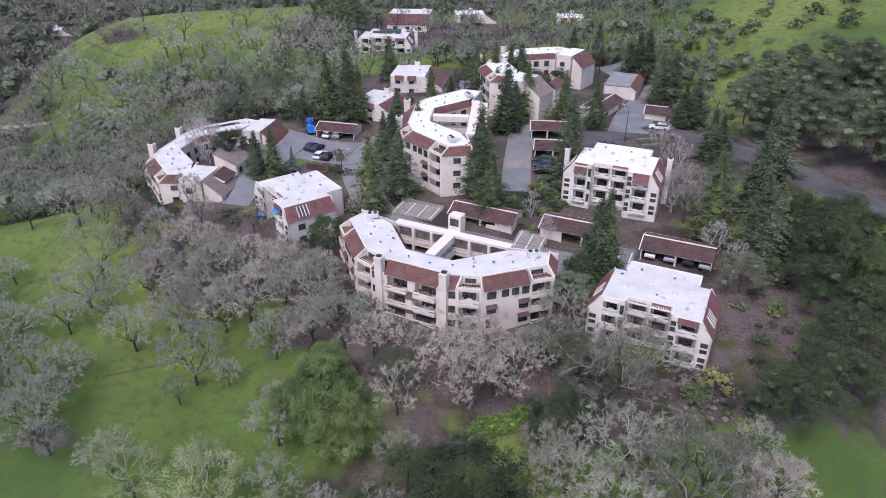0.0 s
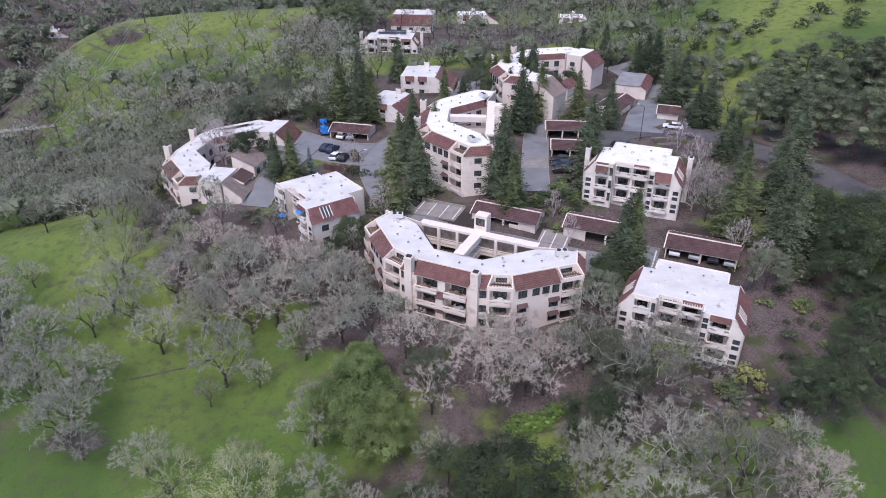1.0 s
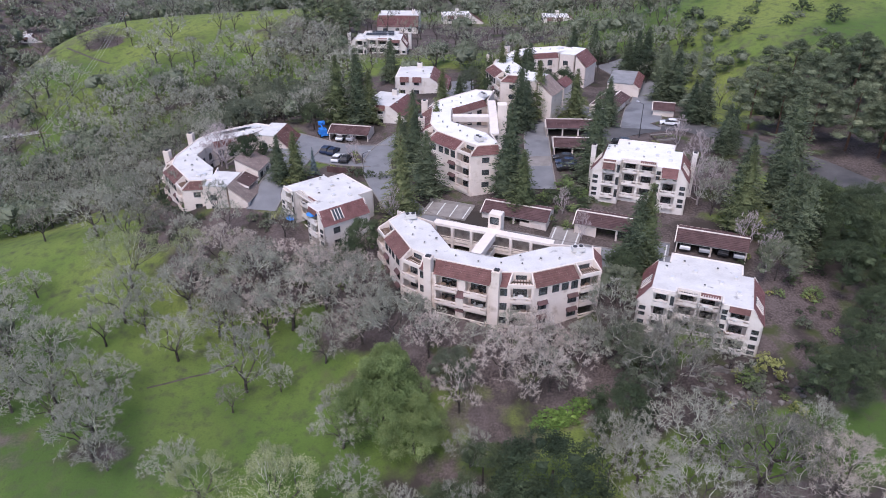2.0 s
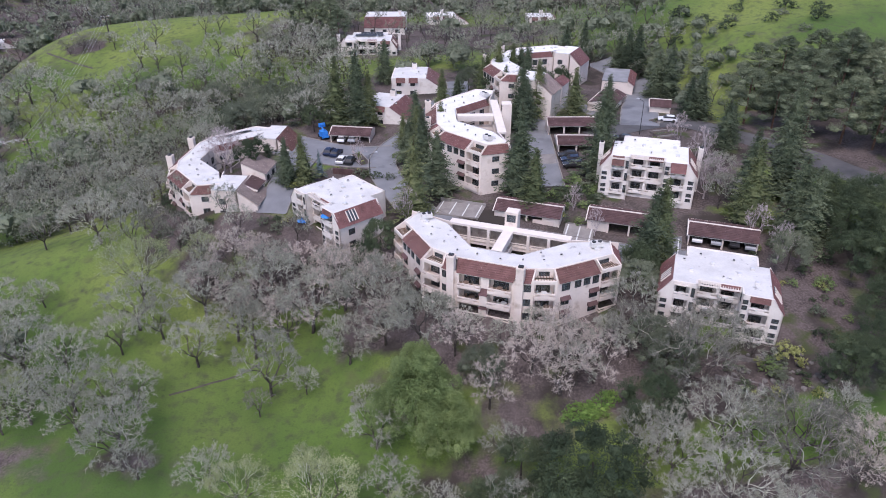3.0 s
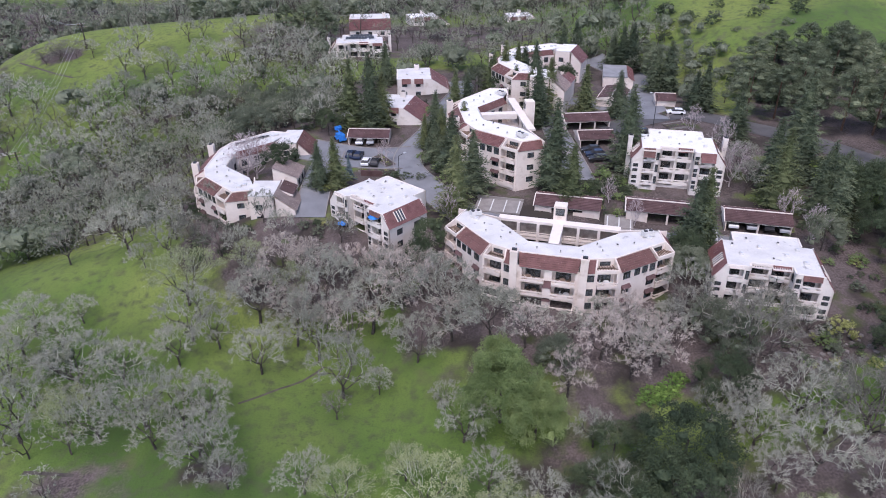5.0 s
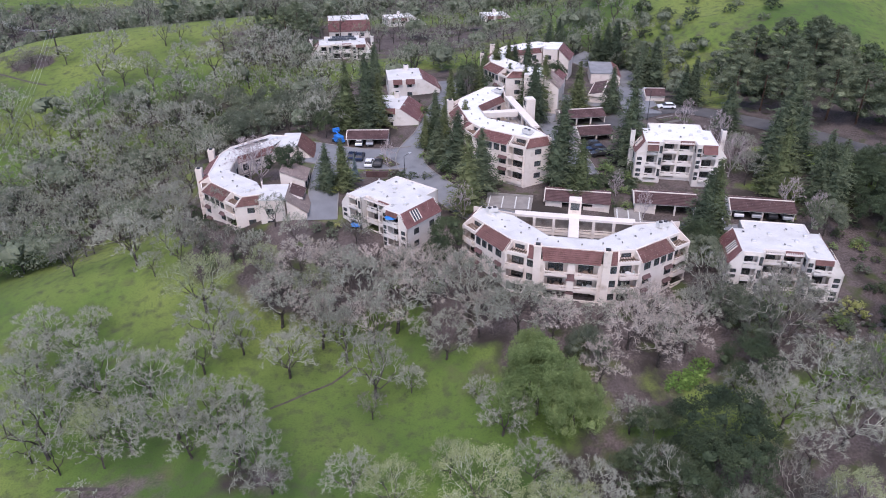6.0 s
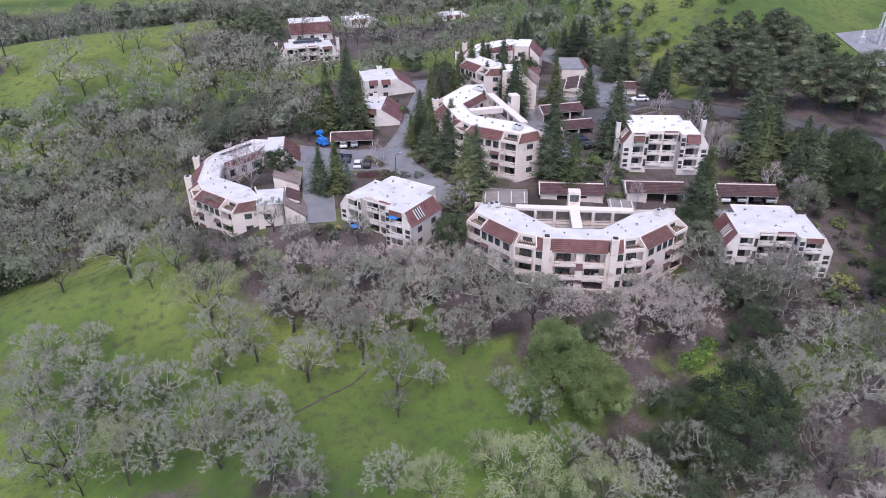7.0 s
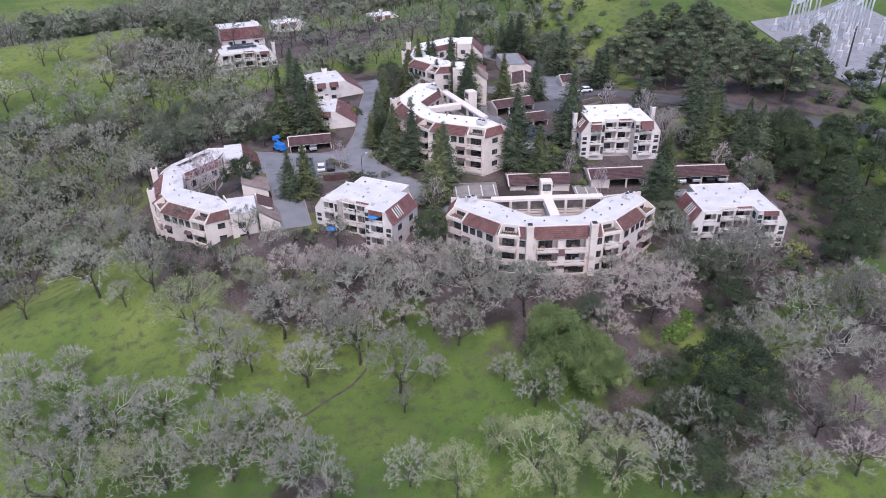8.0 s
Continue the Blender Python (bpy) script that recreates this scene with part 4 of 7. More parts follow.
# ---- the houses ----
court_house(pose(-5.05, 91.2, 0, 0, 0, -26.1), "cream stucco apartment house with white roof on the slope", ROOF, STUCCO)
court_house(pose(-64.8, 152.5, -0.9, 0, 0, -101.5), "cream stucco apartment house with bare birches in its court", ROOF, STUCCO, False)
court_house(pose(-9.0, 147.6, 7.2, 0, 0, -95.5) @ Matrix.Diagonal((1.07, 1.05, 1, 1)), "cream apartment house with bright white roof among redwoods", ROOF_BRIGHT, STUCCO)
court_house(pose(13.8, 192, 9.6, 0, 0, -122.7), "cream apartment house with white roof behind tall redwoods", ROOF_BRIGHT, STUCCO, False)
bay_house(pose(29.5, 81.6, 0, 0, 0, -25.8), "pale stucco apartment block with white roof above a rockery", ROOF, STUCCO_PALE)
bay_house(pose(30.75, 117, 7.0, 0, 0, -23.6), "pale apartment block with bright white roof above the carports", ROOF_BRIGHT, STUCCO_PALE, True, True)
bay_house(pose(-33.6, 119.3, 0.9, 0, 0, -54.4), "pale apartment block with blue umbrellas on its balconies", ROOF, STUCCO_PALE)
bay_house(pose(-21.0, 243.5, 2.6, 0, 0, -6) @ Matrix.Scale(1.13, 4), "white apartment block with solar panels far up the road", ROOF, STUCCO_PALE, True)
lodge(pose(-7.6, 193, 6.2, 0, 0, -8), "small cream block with white roof beside the road", 15, 13, 7.4, ROOF, STUCCO_PALE)
lodge(pose(-17.9, 172.3, 5.5, 0, 0, -24), "small cream block with white roof behind the carport", 13, 12, 6.5, ROOF, STUCCO_PALE)
lodge(pose(-21, 284, 8, 0, 0, -96), "distant block with white roof and tiled front", 16, 16, 7, ROOF, STUCCO_PALE)
lodge(pose(14, 298, 5, 0, 0, 3), "distant white-roofed house half hidden by trees", 17, 10, 6.5, ROOF_BRIGHT, STUCCO_PALE)
lodge(pose(55, 293, 6, 0, 0, -6), "distant white-roofed house half hidden by trees", 16, 10, 5, ROOF_BRIGHT, STUCCO_PALE)
lodge(pose(-206, 378, -17, 0, 0, 20), "distant pale-roofed house among the woods of the valley", 14, 10, 6, ROOF, STUCCO_PALE)

CP = "cream stucco carport with dark red-brown tiled roof"
carport(pose(-31.6, 164.0, 6.0, 0, 0, -15), CP, 10, 2, 2.6)
carport(pose(1.2, 117.0, 6.1, 0, 0, -26), CP + " and closed doors", 12.6, 4, 2.5, 5.6, (0, 3))
carport(pose(17.6, 110.6, 6.2, 0, 0, -25), CP, 11.5, 3, 2.6, 5.6, (0,))
carport(pose(33.8, 102.6, 6.2, 0, 0, -25), CP, 11.6, 2, 2.6)
carport(pose(20.5, 152.5, 10.0, 0, 0, -6), CP, 11, 3, 2.6)
carport(pose(20.0, 141.5, 9.6, 0, 0, -8), CP, 8, 2, 2.4)
court_annex(pose(-44.4, 137.6, 6.2, 0, 0, 77))
carport(pose(-45.6, 132.2, 5.8, 0, 0, 77), "small tiled garage at the end of the court", 4.6, 1, 2.6, 4.5, (0,))
garage_block(pose(43.7, 184.8, 10.2, 0, 0, -23))
carport(pose(39.6, 163.2, 10.7, 0, 0, 56), CP, 12.4, 4, 2.5, 6.5, (1, 2))
carport(pose(49.2, 162.6, 11.0, 0, 0, -20), "small gate lodge with tiled roof", 5, 1, 2.2, 5, (0,))


# ---- roads, draped over the ground ----
def road(name, label, pts, width, mat, kind="structure", lift=0.1, kerb=True):
    """A ribbon of the given width along a smoothed line, with raised kerbs."""
    pts = [Vector(p) for p in pts]
    line = []
    for i in range(len(pts) - 1):
        p0, p1, p2, p3 = pts[max(0, i - 1)], pts[i], pts[i + 1], pts[min(len(pts) - 1, i + 2)]
        n = max(2, int((p2 - p1).length / 1.5))
        for k in range(n):
            t = k / n
            line.append(0.5 * ((2 * p1) + (p2 - p0) * t + (2 * p0 - 5 * p1 + 4 * p2 - p3) * t * t + (3 * p1 - p0 - 3 * p2 + p3) * t ** 3))
    line.append(pts[-1])
    side = []
    for i, p in enumerate(line):
        d = (line[min(i + 1, len(line) - 1)] - line[max(i - 1, 0)]).normalized()
        side.append(Vector((-d.y, d.x)))
    cross = 6
    bm = bmesh.new()
    grid = []
    for p, s in zip(line, side):
        q = [p + s * width * (k / cross - 0.5) for k in range(cross + 1)]
        zs = heights([v.x for v in q], [v.y for v in q])
        grid.append([bm.verts.new((v.x, v.y, z + lift)) for v, z in zip(q, zs)])
    for a, b in zip(grid, grid[1:]):
        for k in range(cross):
            bm.faces.new((a[k + 1], a[k], b[k], b[k + 1]))
    ob = part(name, bm, mat)
    tagged(ob, label, "road", kind=kind)
    if kerb:
        for sgn in (-1, 1):
            bm = bmesh.new()
            rows = []
            for p, s in zip(line, side):
                a, b = p + s * sgn * width / 2, p + s * sgn * (width / 2 + 0.2)
                z = ground_z(a.x, a.y) + lift
                rows.append([bm.verts.new(v) for v in ((a.x, a.y, z - 0.3), (a.x, a.y, z + 0.15), (b.x, b.y, z + 0.15), (b.x, b.y, z - 0.4))])
            for a, b in zip(rows, rows[1:]):
                for k in range(3):
                    bm.faces.new((a[k], a[k + 1], b[k + 1], b[k]))
            part("kerb", bm, CONCRETE, ob)
    return ob


main_road = road("road_estate", "grey asphalt estate road curving uphill between the houses", [(34, 97), (20, 103), (8, 107.5), (-4, 112), (-12, 120), (-17, 133), (-19.5, 145), (-17.6, 155), (-11, 164.5), (-6, 175), (-1, 184), (4, 193.5), (5, 203)], 6.2, ASPHALT)
road("road_court", "grey asphalt parking court with marked bays", [(-19, 151), (-28, 154), (-36, 158.5), (-43, 163)], 12.5, ASPHALT, lift=0.13)
road("road_drive", "grey asphalt drive along the west house", [(-36, 160), (-39, 146), (-42.5, 127)], 6.0, ASPHALT, lift=0.16)
road("road_bays", "asphalt parking bays beside the estate road", [(-9.4, 122.6), (-1.0, 118.4)], 4.8, CONCRETE, lift=0.15)
road("road_bays_east", "concrete parking bays between carports", [(13, 110), (18, 107.8)], 6.0, CONCRETE, lift=0.15)
road("road_bays_end", "asphalt parking bays beside the carport", [(28, 104), (32.5, 102)], 6.0, ASPHALT, lift=0.15)
road("road_alley", "grey asphalt alley with a concrete patch between houses", [(14.5, 126), (16.5, 142), (20, 160), (28, 172), (38, 163)], 5.5, ASPHALT, lift=0.14)
road("road_upper", "grey asphalt drive to the upper houses", [(43, 153), (48, 166), (54.5, 180), (57, 196), (52, 214)], 9.0, ASPHALT, lift=0.12)
road("road_public", "grey public road past the estate entrance", [(30, 149), (42, 153.5), (54, 153.5), (64.5, 141), (71.3, 129), (77.7, 114.3), (88, 101), (104, 89), (130, 75), (170, 58)], 7.6, ASPHALT_SHADED, lift=0.1, kerb=False)
road("path_concrete", "pale concrete apron in the alley", [(15.6, 136), (16.4, 141)], 5.2, CONCRETE, lift=0.18, kerb=False)


def stripe(x0, y0, x1, y1, w=0.12, lift=0.22):
    a, b = Vector((x0, y0)), Vector((x1, y1))
    n = Vector((a.y - b.y, b.x - a.x)).normalized() * w
    bm = bmesh.new()
    cols = [a.lerp(b, k / 3) for k in range(4)]
    strip(bm, [(p.x + n.x, p.y + n.y, ground_z(p.x, p.y) + lift) for p in cols], [(p.x - n.x, p.y - n.y, ground_z(p.x, p.y) + lift) for p in cols])
    return bm


for k in range(4):
    p = Vector((-8.8, 122.3)).lerp(Vector((-1.6, 118.7)), k / 3)
    part("bay_line", stripe(p.x - 1.1, p.y - 2.3, p.x + 1.1, p.y + 2.3), PAINT, main_road)
for k in range(3):
    p = Vector((13.5, 109.8)).lerp(Vector((17.5, 108)), k / 2)
    part("bay_line", stripe(p.x - 1.1, p.y - 2.4, p.x + 1.1, p.y + 2.4), PAINT, main_road)
for k in range(3):
    p = Vector((28.5, 103.8)).lerp(Vector((32, 102.2)), k / 2)
    part("bay_line", stripe(p.x - 1.0, p.y - 2.2, p.x + 1.0, p.y + 2.2), PAINT, main_road)


# ---- trees and shrubs ----
def tubes(segs, sides):
    """Tapered open tubes: segs is an array of start, end, first and last radius."""
    a, b, r0, r1 = segs[:, 0:3], segs[:, 3:6], segs[:, 6], segs[:, 7]
    d = b - a
    d = d / (np.linalg.norm(d, axis=1, keepdims=True) + 1e-9)
    ref = np.where(np.abs(d[:, 2:3]) > 0.9, np.array([[1.0, 0, 0]]), np.array([[0, 0, 1.0]]))
    u = np.cross(d, ref)
    u /= np.linalg.norm(u, axis=1, keepdims=True)
    v = np.cross(d, u)
    verts, n = [], len(segs)
    for k in range(sides):
        ang = 2 * math.pi * k / sides
        o = u * math.cos(ang) + v * math.sin(ang)
        verts += [a + o * r0[:, None], b + o * r1[:, None]]
    verts = np.stack(verts, 1).reshape(-1, 3)
    base = np.arange(n)[:, None] * sides * 2
    faces = []
    for k in range(sides):
        j = (k + 1) % sides
        faces.append(base + np.array([[2 * k, 2 * j, 2 * j + 1, 2 * k + 1]]))
    return verts, np.concatenate(faces, 0)


def unit(v):
    return v / (np.linalg.norm(v) + 1e-9)


def ribbons(segs):
    """The finest twigs: slim tapering blades, one face each."""
    a, b, r0, r1 = segs[:, 0:3], segs[:, 3:6], segs[:, 6:7], segs[:, 7:8]
    d = b - a
    o = np.cross(d, np.random.default_rng(len(segs)).normal(0, 1, d.shape))
    o /= np.linalg.norm(o, axis=1, keepdims=True) + 1e-9
    v = np.stack([a - o * r0, a + o * r0, b + o * r1, b - o * r1], 1).reshape(-1, 3)
    return v, np.arange(len(segs) * 4).reshape(-1, 4)


def bare_tree(seed, ends=230, twigs=19, width=1.0, trunk_h=0.2, leaders=6, twig=0.002, lean=0.0, hollow=0.5):
    """Segments of a leafless tree of height 1: limbs fork again and again towards the billows of the crown."""
    rng = np.random.default_rng(seed)
    segs, fines = [], []
    # rounded billows sit over the dome, and the limbs end on their upper sides
    count = int(rng.integers(13, 19))
    ang = np.arange(count) * 2.4 + rng.uniform(-0.35, 0.35, count)
    up = 1 - 0.98 * (np.arange(count) + rng.uniform(0.1, 0.9, count)) / count
    rad = np.sqrt(1 - up ** 2) * rng.uniform(0.72, 1.12, count)
    billow = np.stack([np.cos(ang) * rad * 0.43 * width + lean, np.sin(ang) * rad * 0.43 * width, 0.4 + up * 0.38 * rng.uniform(0.8, 1.1, count)], 1)
    size = rng.uniform(0.12, 0.21, count)
    home = rng.choice(count, ends, p=size ** 2 / (size ** 2).sum())
    d = rng.normal(0, 1, (ends, 3))
    d[:, 2] = np.abs(d[:, 2]) * 1.1 - 0.3
    d /= np.linalg.norm(d, axis=1, keepdims=True)
    d += (billow[home] - np.array([lean, 0, 0.35])) * 0.9
    d /= np.linalg.norm(d, axis=1, keepdims=True)
    goal = billow[home] + d * (size[home] * (hollow + (1 - hollow) * rng.uniform(0, 1, ends) ** 0.6))[:, None] * np.array([1, 1, 0.82])
    thick = 0.022

    def run(p, q, n0, wild):
        """A crooked stem from p to q."""
        length = np.linalg.norm(q - p)
        m = (p + q) / 2 + rng.normal(0, wild * length, 3)
        r = thick * math.sqrt(n0 / ends)
        segs.append((*p, *m, r, r * 0.92))
        segs.append((*m, *q, r * 0.92, r * 0.82))
        return m

    def fork(p, ids, ways):
        if len(ids) == 1:
            q = goal[ids[0]]
            m = run(p, q, 1, 0.14)
            out = d[ids[0]]
            for _ in range(twigs):
                s = rng.uniform(-0.1, 1)
                o = q + (m - q) * max(0, s) * 1.4
                e = o + unit(out * 0.4 + rng.normal(0, 0.62, 3)) * rng.uniform(0.022, 0.062)
                fines.append((*o, *e, twig, twig * 0.5))
            return
        pts = goal[ids]
        mid = pts[rng.choice(len(ids), min(ways, len(ids)), replace=False)]
        for _ in range(4):
            near_to = np.argmin(((pts[:, None] - mid[None]) ** 2).sum(2), 1)
            mid = np.array([pts[near_to == k].mean(0) if (near_to == k).any() else mid[k] for k in range(len(mid))])
        for k in range(len(mid)):
            sub = ids[near_to == k]
            if len(sub) == 0:
                continue
            if len(sub) == 1:
                fork(p, sub, 2)
                continue
            gap = mid[k] - p
            q = p + gap * rng.uniform(0.34, 0.5) + rng.normal(0, 0.07 * np.linalg.norm(gap), 3)
            run(p, q, len(sub), 0.11)
            fork(q, sub, 2)

    top = np.array([lean * 0.5, 0, trunk_h])
    run(np.array([0, 0, -0.06]), top, ends * 1.3, 0.03)
    fork(top, np.arange(ends), leaders)
    segs, fines = np.array(segs), np.array(fines)
    zmax = np.percentile(fines[:, 5], 99)
    segs /= zmax
    fines /= zmax
    return segs[segs[:, 6] > 0.0062], segs[segs[:, 6] <= 0.0062], fines


def merged(pieces):
    vs, fs, off = [], [], 0
    for v, f in pieces:
        vs.append(v)
        fs.append(f + off)
        off += len(v)
    return np.concatenate(vs), np.concatenate(fs)


def tree_meshes(name, parts, twig_mat, bark=None, lichen=None):
    limbs, mids, fines = parts
    trunk = mesh_from("trunk", *tubes(limbs, 5), bark or BARK)
    wide = mids[:, 6] > 0.004
    a, b = tubes(mids[wide], 3), ribbons(mids[~wide])
    v, f = merged([a, b, ribbons(fines)])
    crown = mesh_from("crown", v, f, lichen or LICHEN, False, twig_mat, len(a[1]) + len(b[1]))
    return trunk, crown


def leaf_cards(rng, centres, normals, count, size, spread_r):
    """Many small leaf clusters, as folded blades scattered about the centres."""
    c = np.repeat(centres, count, 0)
    n = np.repeat(normals, count, 0)
    p = c + rng.normal(0, spread_r, c.shape)
    d = rng.normal(0, 1, c.shape) + n * 0.4
    d /= np.linalg.norm(d, axis=1, keepdims=True)
    e = np.cross(d, rng.normal(0, 1, c.shape))
    e /= np.linalg.norm(e, axis=1, keepdims=True)
    s = size * rng.uniform(0.6, 1.4, (len(p), 1))
    q = np.stack([p - e * s * 0.5, p + d * s * 0.2 - np.cross(d, e) * s * 0.25, p + e * s * 0.5, p + d * s * 0.9], 1).reshape(-1, 3)
    f = np.arange(len(p) * 4).reshape(-1, 4)
    return q, f


def lump(c, r, rng, rough=0.16):
    """A small uneven mass of inner foliage: the shaded inside of a lobe."""
    n, m = 9, 5
    th, ph = np.meshgrid(np.arange(n) * 2 * math.pi / n, np.linspace(0.12, math.pi - 0.12, m))
    k = 1 + rng.normal(0, rough, th.shape)
    v = np.stack([np.cos(th) * np.sin(ph) * k * r[0], np.sin(th) * np.sin(ph) * k * r[1], np.cos(ph) * k * r[2]], -1).reshape(-1, 3) + c
    f = [[a * n + b, (a + 1) * n + b, (a + 1) * n + (b + 1) % n, a * n + (b + 1) % n] for a in range(m - 1) for b in range(n)]
    return v, np.array(f)


def leafy_tree(seed, mat, lobes=13, clumps=34, count=12, size=0.03, flat=0.8, trunk_h=0.25, low=0.42, lobe=0.185):
    """A broad evergreen of height 1: lobes of leaf clusters over a forked trunk."""
    rng = np.random.default_rng(seed)
    limbs = [(0, 0, -0.06, 0, 0, 0.55, 0.024, 0.012)]
    cs, ns, inner = [], [], []
    for k in range(lobes):
        up = 1 - 1.12 * (k + rng.uniform(0.1, 0.9)) / lobes
        ang, rad = k * 2.4 + rng.uniform(-0.5, 0.5), 0.42 * math.sqrt(max(0, 1 - up * up)) * rng.uniform(0.75, 1.08)
        c = np.array([math.cos(ang) * rad, math.sin(ang) * rad, low + 0.1 + up * (0.72 - low) * rng.uniform(0.82, 1.08)])
        R = lobe * rng.uniform(0.65, 1.35)
        d = rng.normal(0, 1, (clumps, 3))
        d[:, 2] = np.abs(d[:, 2]) * 1.1 - 0.35
        d /= np.linalg.norm(d, axis=1, keepdims=True)
        cs.append(c + d * R * np.array([1, 1, flat]) * rng.uniform(0.62, 1.12, (clumps, 1)))
        ns.append(d)
        inner.append(lump(c - np.array([0, 0, R * 0.3]), (R * 0.4, R * 0.4, R * 0.4 * flat), rng))
    cs, ns = np.concatenate(cs), np.concatenate(ns)
    v, f = merged([leaf_cards(rng, cs, ns, count, size, 0.02), *inner])
    k = v[:, 2].max()
    crown = mesh_from("crown", v / k, f, mat)
    tv, tf = tubes(np.array(limbs), 5)
    return mesh_from("trunk", tv / k, tf, BARK), crown


def lichen_tree(seed):
    """A wide oak whose twigs are wrapped in tufts of pale lichen."""
    limbs, mids, fines = bare_tree(seed, 190, 10, leaders=6)
    rng = np.random.default_rng(seed)
    ends = fines[::2, 3:6]
    a = ribbons(mids)
    v, f = merged([a, leaf_cards(rng, ends, np.tile(np.array([[0, 0, 1.0]]), (len(ends), 1)), 7, 0.016, 0.018)])
    return mesh_from("trunk", *tubes(limbs, 5), BARK), mesh_from("crown", v, f, LICHEN, False, TWIG_PALE, len(a[1]))


def conifer(seed, mat, width=0.16, whorls=58, open_k=0.12, droop=0.25, round_top=1.0):
    """A tall conifer of height 1: a straight trunk, ragged whorls of sprays of many fine blades, and the shaded foliage inside."""
    rng = np.random.default_rng(seed)
    v, f, base = [], [], 0
    side_k = rng.uniform(0.75, 1.2, 9)
    for w in range(whorls):
        t = (w + rng.uniform(0, 0.9)) / whorls
        z = 0.05 + 0.95 * t
        reach = width * (1 - t) ** (0.9 * round_top) * rng.uniform(0.72, 1.12) + 0.008
        n = int(9 - 4 * t)
        for k in range(n):
            if rng.uniform() < open_k:
                continue
            ang = 2 * math.pi * (k + rng.uniform(-0.5, 0.5)) / n
            r = reach * rng.uniform(0.5, 1.2) * side_k[int(ang / 0.7) % 9]
            d = np.array([math.cos(ang), math.sin(ang), 0])
            s = np.array([-d[1], d[0], 0])
            zz = z + rng.uniform(-0.014, 0.014)
            for j in range(18):
                a0 = 0.3 + 0.7 * j / 18
                p0 = d * r * a0 + np.array([0, 0, zz - droop * r * a0 ** 1.5]) + rng.normal(0, 0.006, 3)
                ln = r * (0.22 - 0.1 * a0) + 0.007
                side = (-1) ** j * rng.uniform(0.3, 1.2)
                go = unit(d * 0.7 + s * side + np.array([0, 0, -0.05 + rng.uniform(-0.45, 0.45)]))
                p1 = p0 + go * ln
                o = unit(np.cross(go, rng.normal(0, 1, 3))) * (0.002 + ln * 0.11)
                m = p0 * 0.5 + p1 * 0.5
                v += [p0, m + o, p1, m - o]
                f.append([base, base + 1, base + 2, base + 3])
                base += 4
    inner = []
    for k in range(11):
        t = 0.04 + k / 12.5
        r = width * (1 - t) ** (0.9 * round_top) * 0.5
        inner.append(lump(np.array([rng.normal(0, r * 0.1), rng.normal(0, r * 0.1), 0.05 + 0.95 * t]), (r, r, 0.062), rng, 0.2))
    cv, cf = merged([(np.array(v), np.array(f)), *inner])
    crown = mesh_from("crown", cv, cf, mat)
    tv, tf = tubes(np.array([(0, 0, -0.04, 0, 0, 0.5, 0.016, 0.009), (0, 0, 0.5, 0, 0, 1.0, 0.009, 0.001)]), 6)
    return mesh_from("trunk", tv, tf, REDBARK), crown


def pine(seed):
    """A broad pine of height 1: soft layered clumps of needles that narrow to a rough top, over bare limbs."""
    rng = np.random.default_rng(seed)
    cs, ns, inner = [], [], []
    limbs = [(0, 0, -0.05, 0.01, 0, 0.6, 0.02, 0.012), (0.01, 0, 0.6, 0, 0, 0.95, 0.012, 0.003)]
    for k in range(34):
        t = k / 33
        ang, rad = k * 2.4 + rng.uniform(-0.4, 0.4), 0.42 * (1 - t) ** 0.55 * rng.uniform(0.45, 1.05) + 0.02
        c = np.array([math.cos(ang) * rad, math.sin(ang) * rad, 0.26 + 0.68 * t ** 0.85 + rng.uniform(-0.03, 0.03)])
        R = (0.135 - 0.06 * t) * rng.uniform(0.75, 1.2)
        d = rng.normal(0, 1, (22, 3))
        d[:, 2] = np.abs(d[:, 2]) - 0.3
        d /= np.linalg.norm(d, axis=1, keepdims=True)
        cs.append(c + d * R * np.array([1, 1, 0.55]) * rng.uniform(0.6, 1.15, (22, 1)))
        ns.append(d * 0.4 + np.array([math.cos(ang), math.sin(ang), 0.5]))
        inner.append(lump(c - np.array([0, 0, R * 0.1]), (R * 0.62, R * 0.62, R * 0.3), rng))
    v, f = merged([leaf_cards(rng, np.concatenate(cs), np.concatenate(ns), 17, 0.0135, 0.018), *inner])
    return mesh_from("trunk", *tubes(np.array(limbs), 6), REDBARK), mesh_from("crown", v, f, NEEDLE_PINE)


def plant(name, meshes, x, y, height, spread_r, turn, label, category, group, sink=0.1):
    """Stand a tree: height in metres, and the crown's width by its own scale."""
    t = thing(name, Matrix.LocRotScale((x, y, ground_z(x, y) - sink), Euler((0, 0, turn)), (spread_r, spread_r, height)), label, category, group)
    put("trunk", meshes[0], t)
    put("crown", meshes[1], t)
    return t


def crown_width(mesh):
    co = np.empty(len(mesh.vertices) * 3, np.float32)
    mesh.vertices.foreach_get("co", co)
    co = co.reshape(-1, 3)
    return float(np.percentile(np.hypot(co[:, 0], co[:, 1]), 92))


OAK = [tree_meshes("oak", bare_tree(s, leaders=4 + s % 3, lean=0.06 * (s % 3 - 1), trunk_h=0.16 + 0.03 * (s % 3)), TWIG) for s in range(1, 8)]
BROWN = [tree_meshes("brown", bare_tree(s + 20, 220, 17, twig=0.0017, hollow=0.4), TWIG_BROWN, None, LICHEN_BROWN) for s in range(1, 5)]
DUSKY = [tree_meshes("dusky", bare_tree(s + 30, 210, 16, twig=0.0017), TWIG_DARK, None, LICHEN_DARK) for s in range(1, 4)]
HILL = [tree_meshes("hill", bare_tree(s + 50, 90, 14, leaders=4, twig=0.0045), TWIG) for s in range(1, 6)]
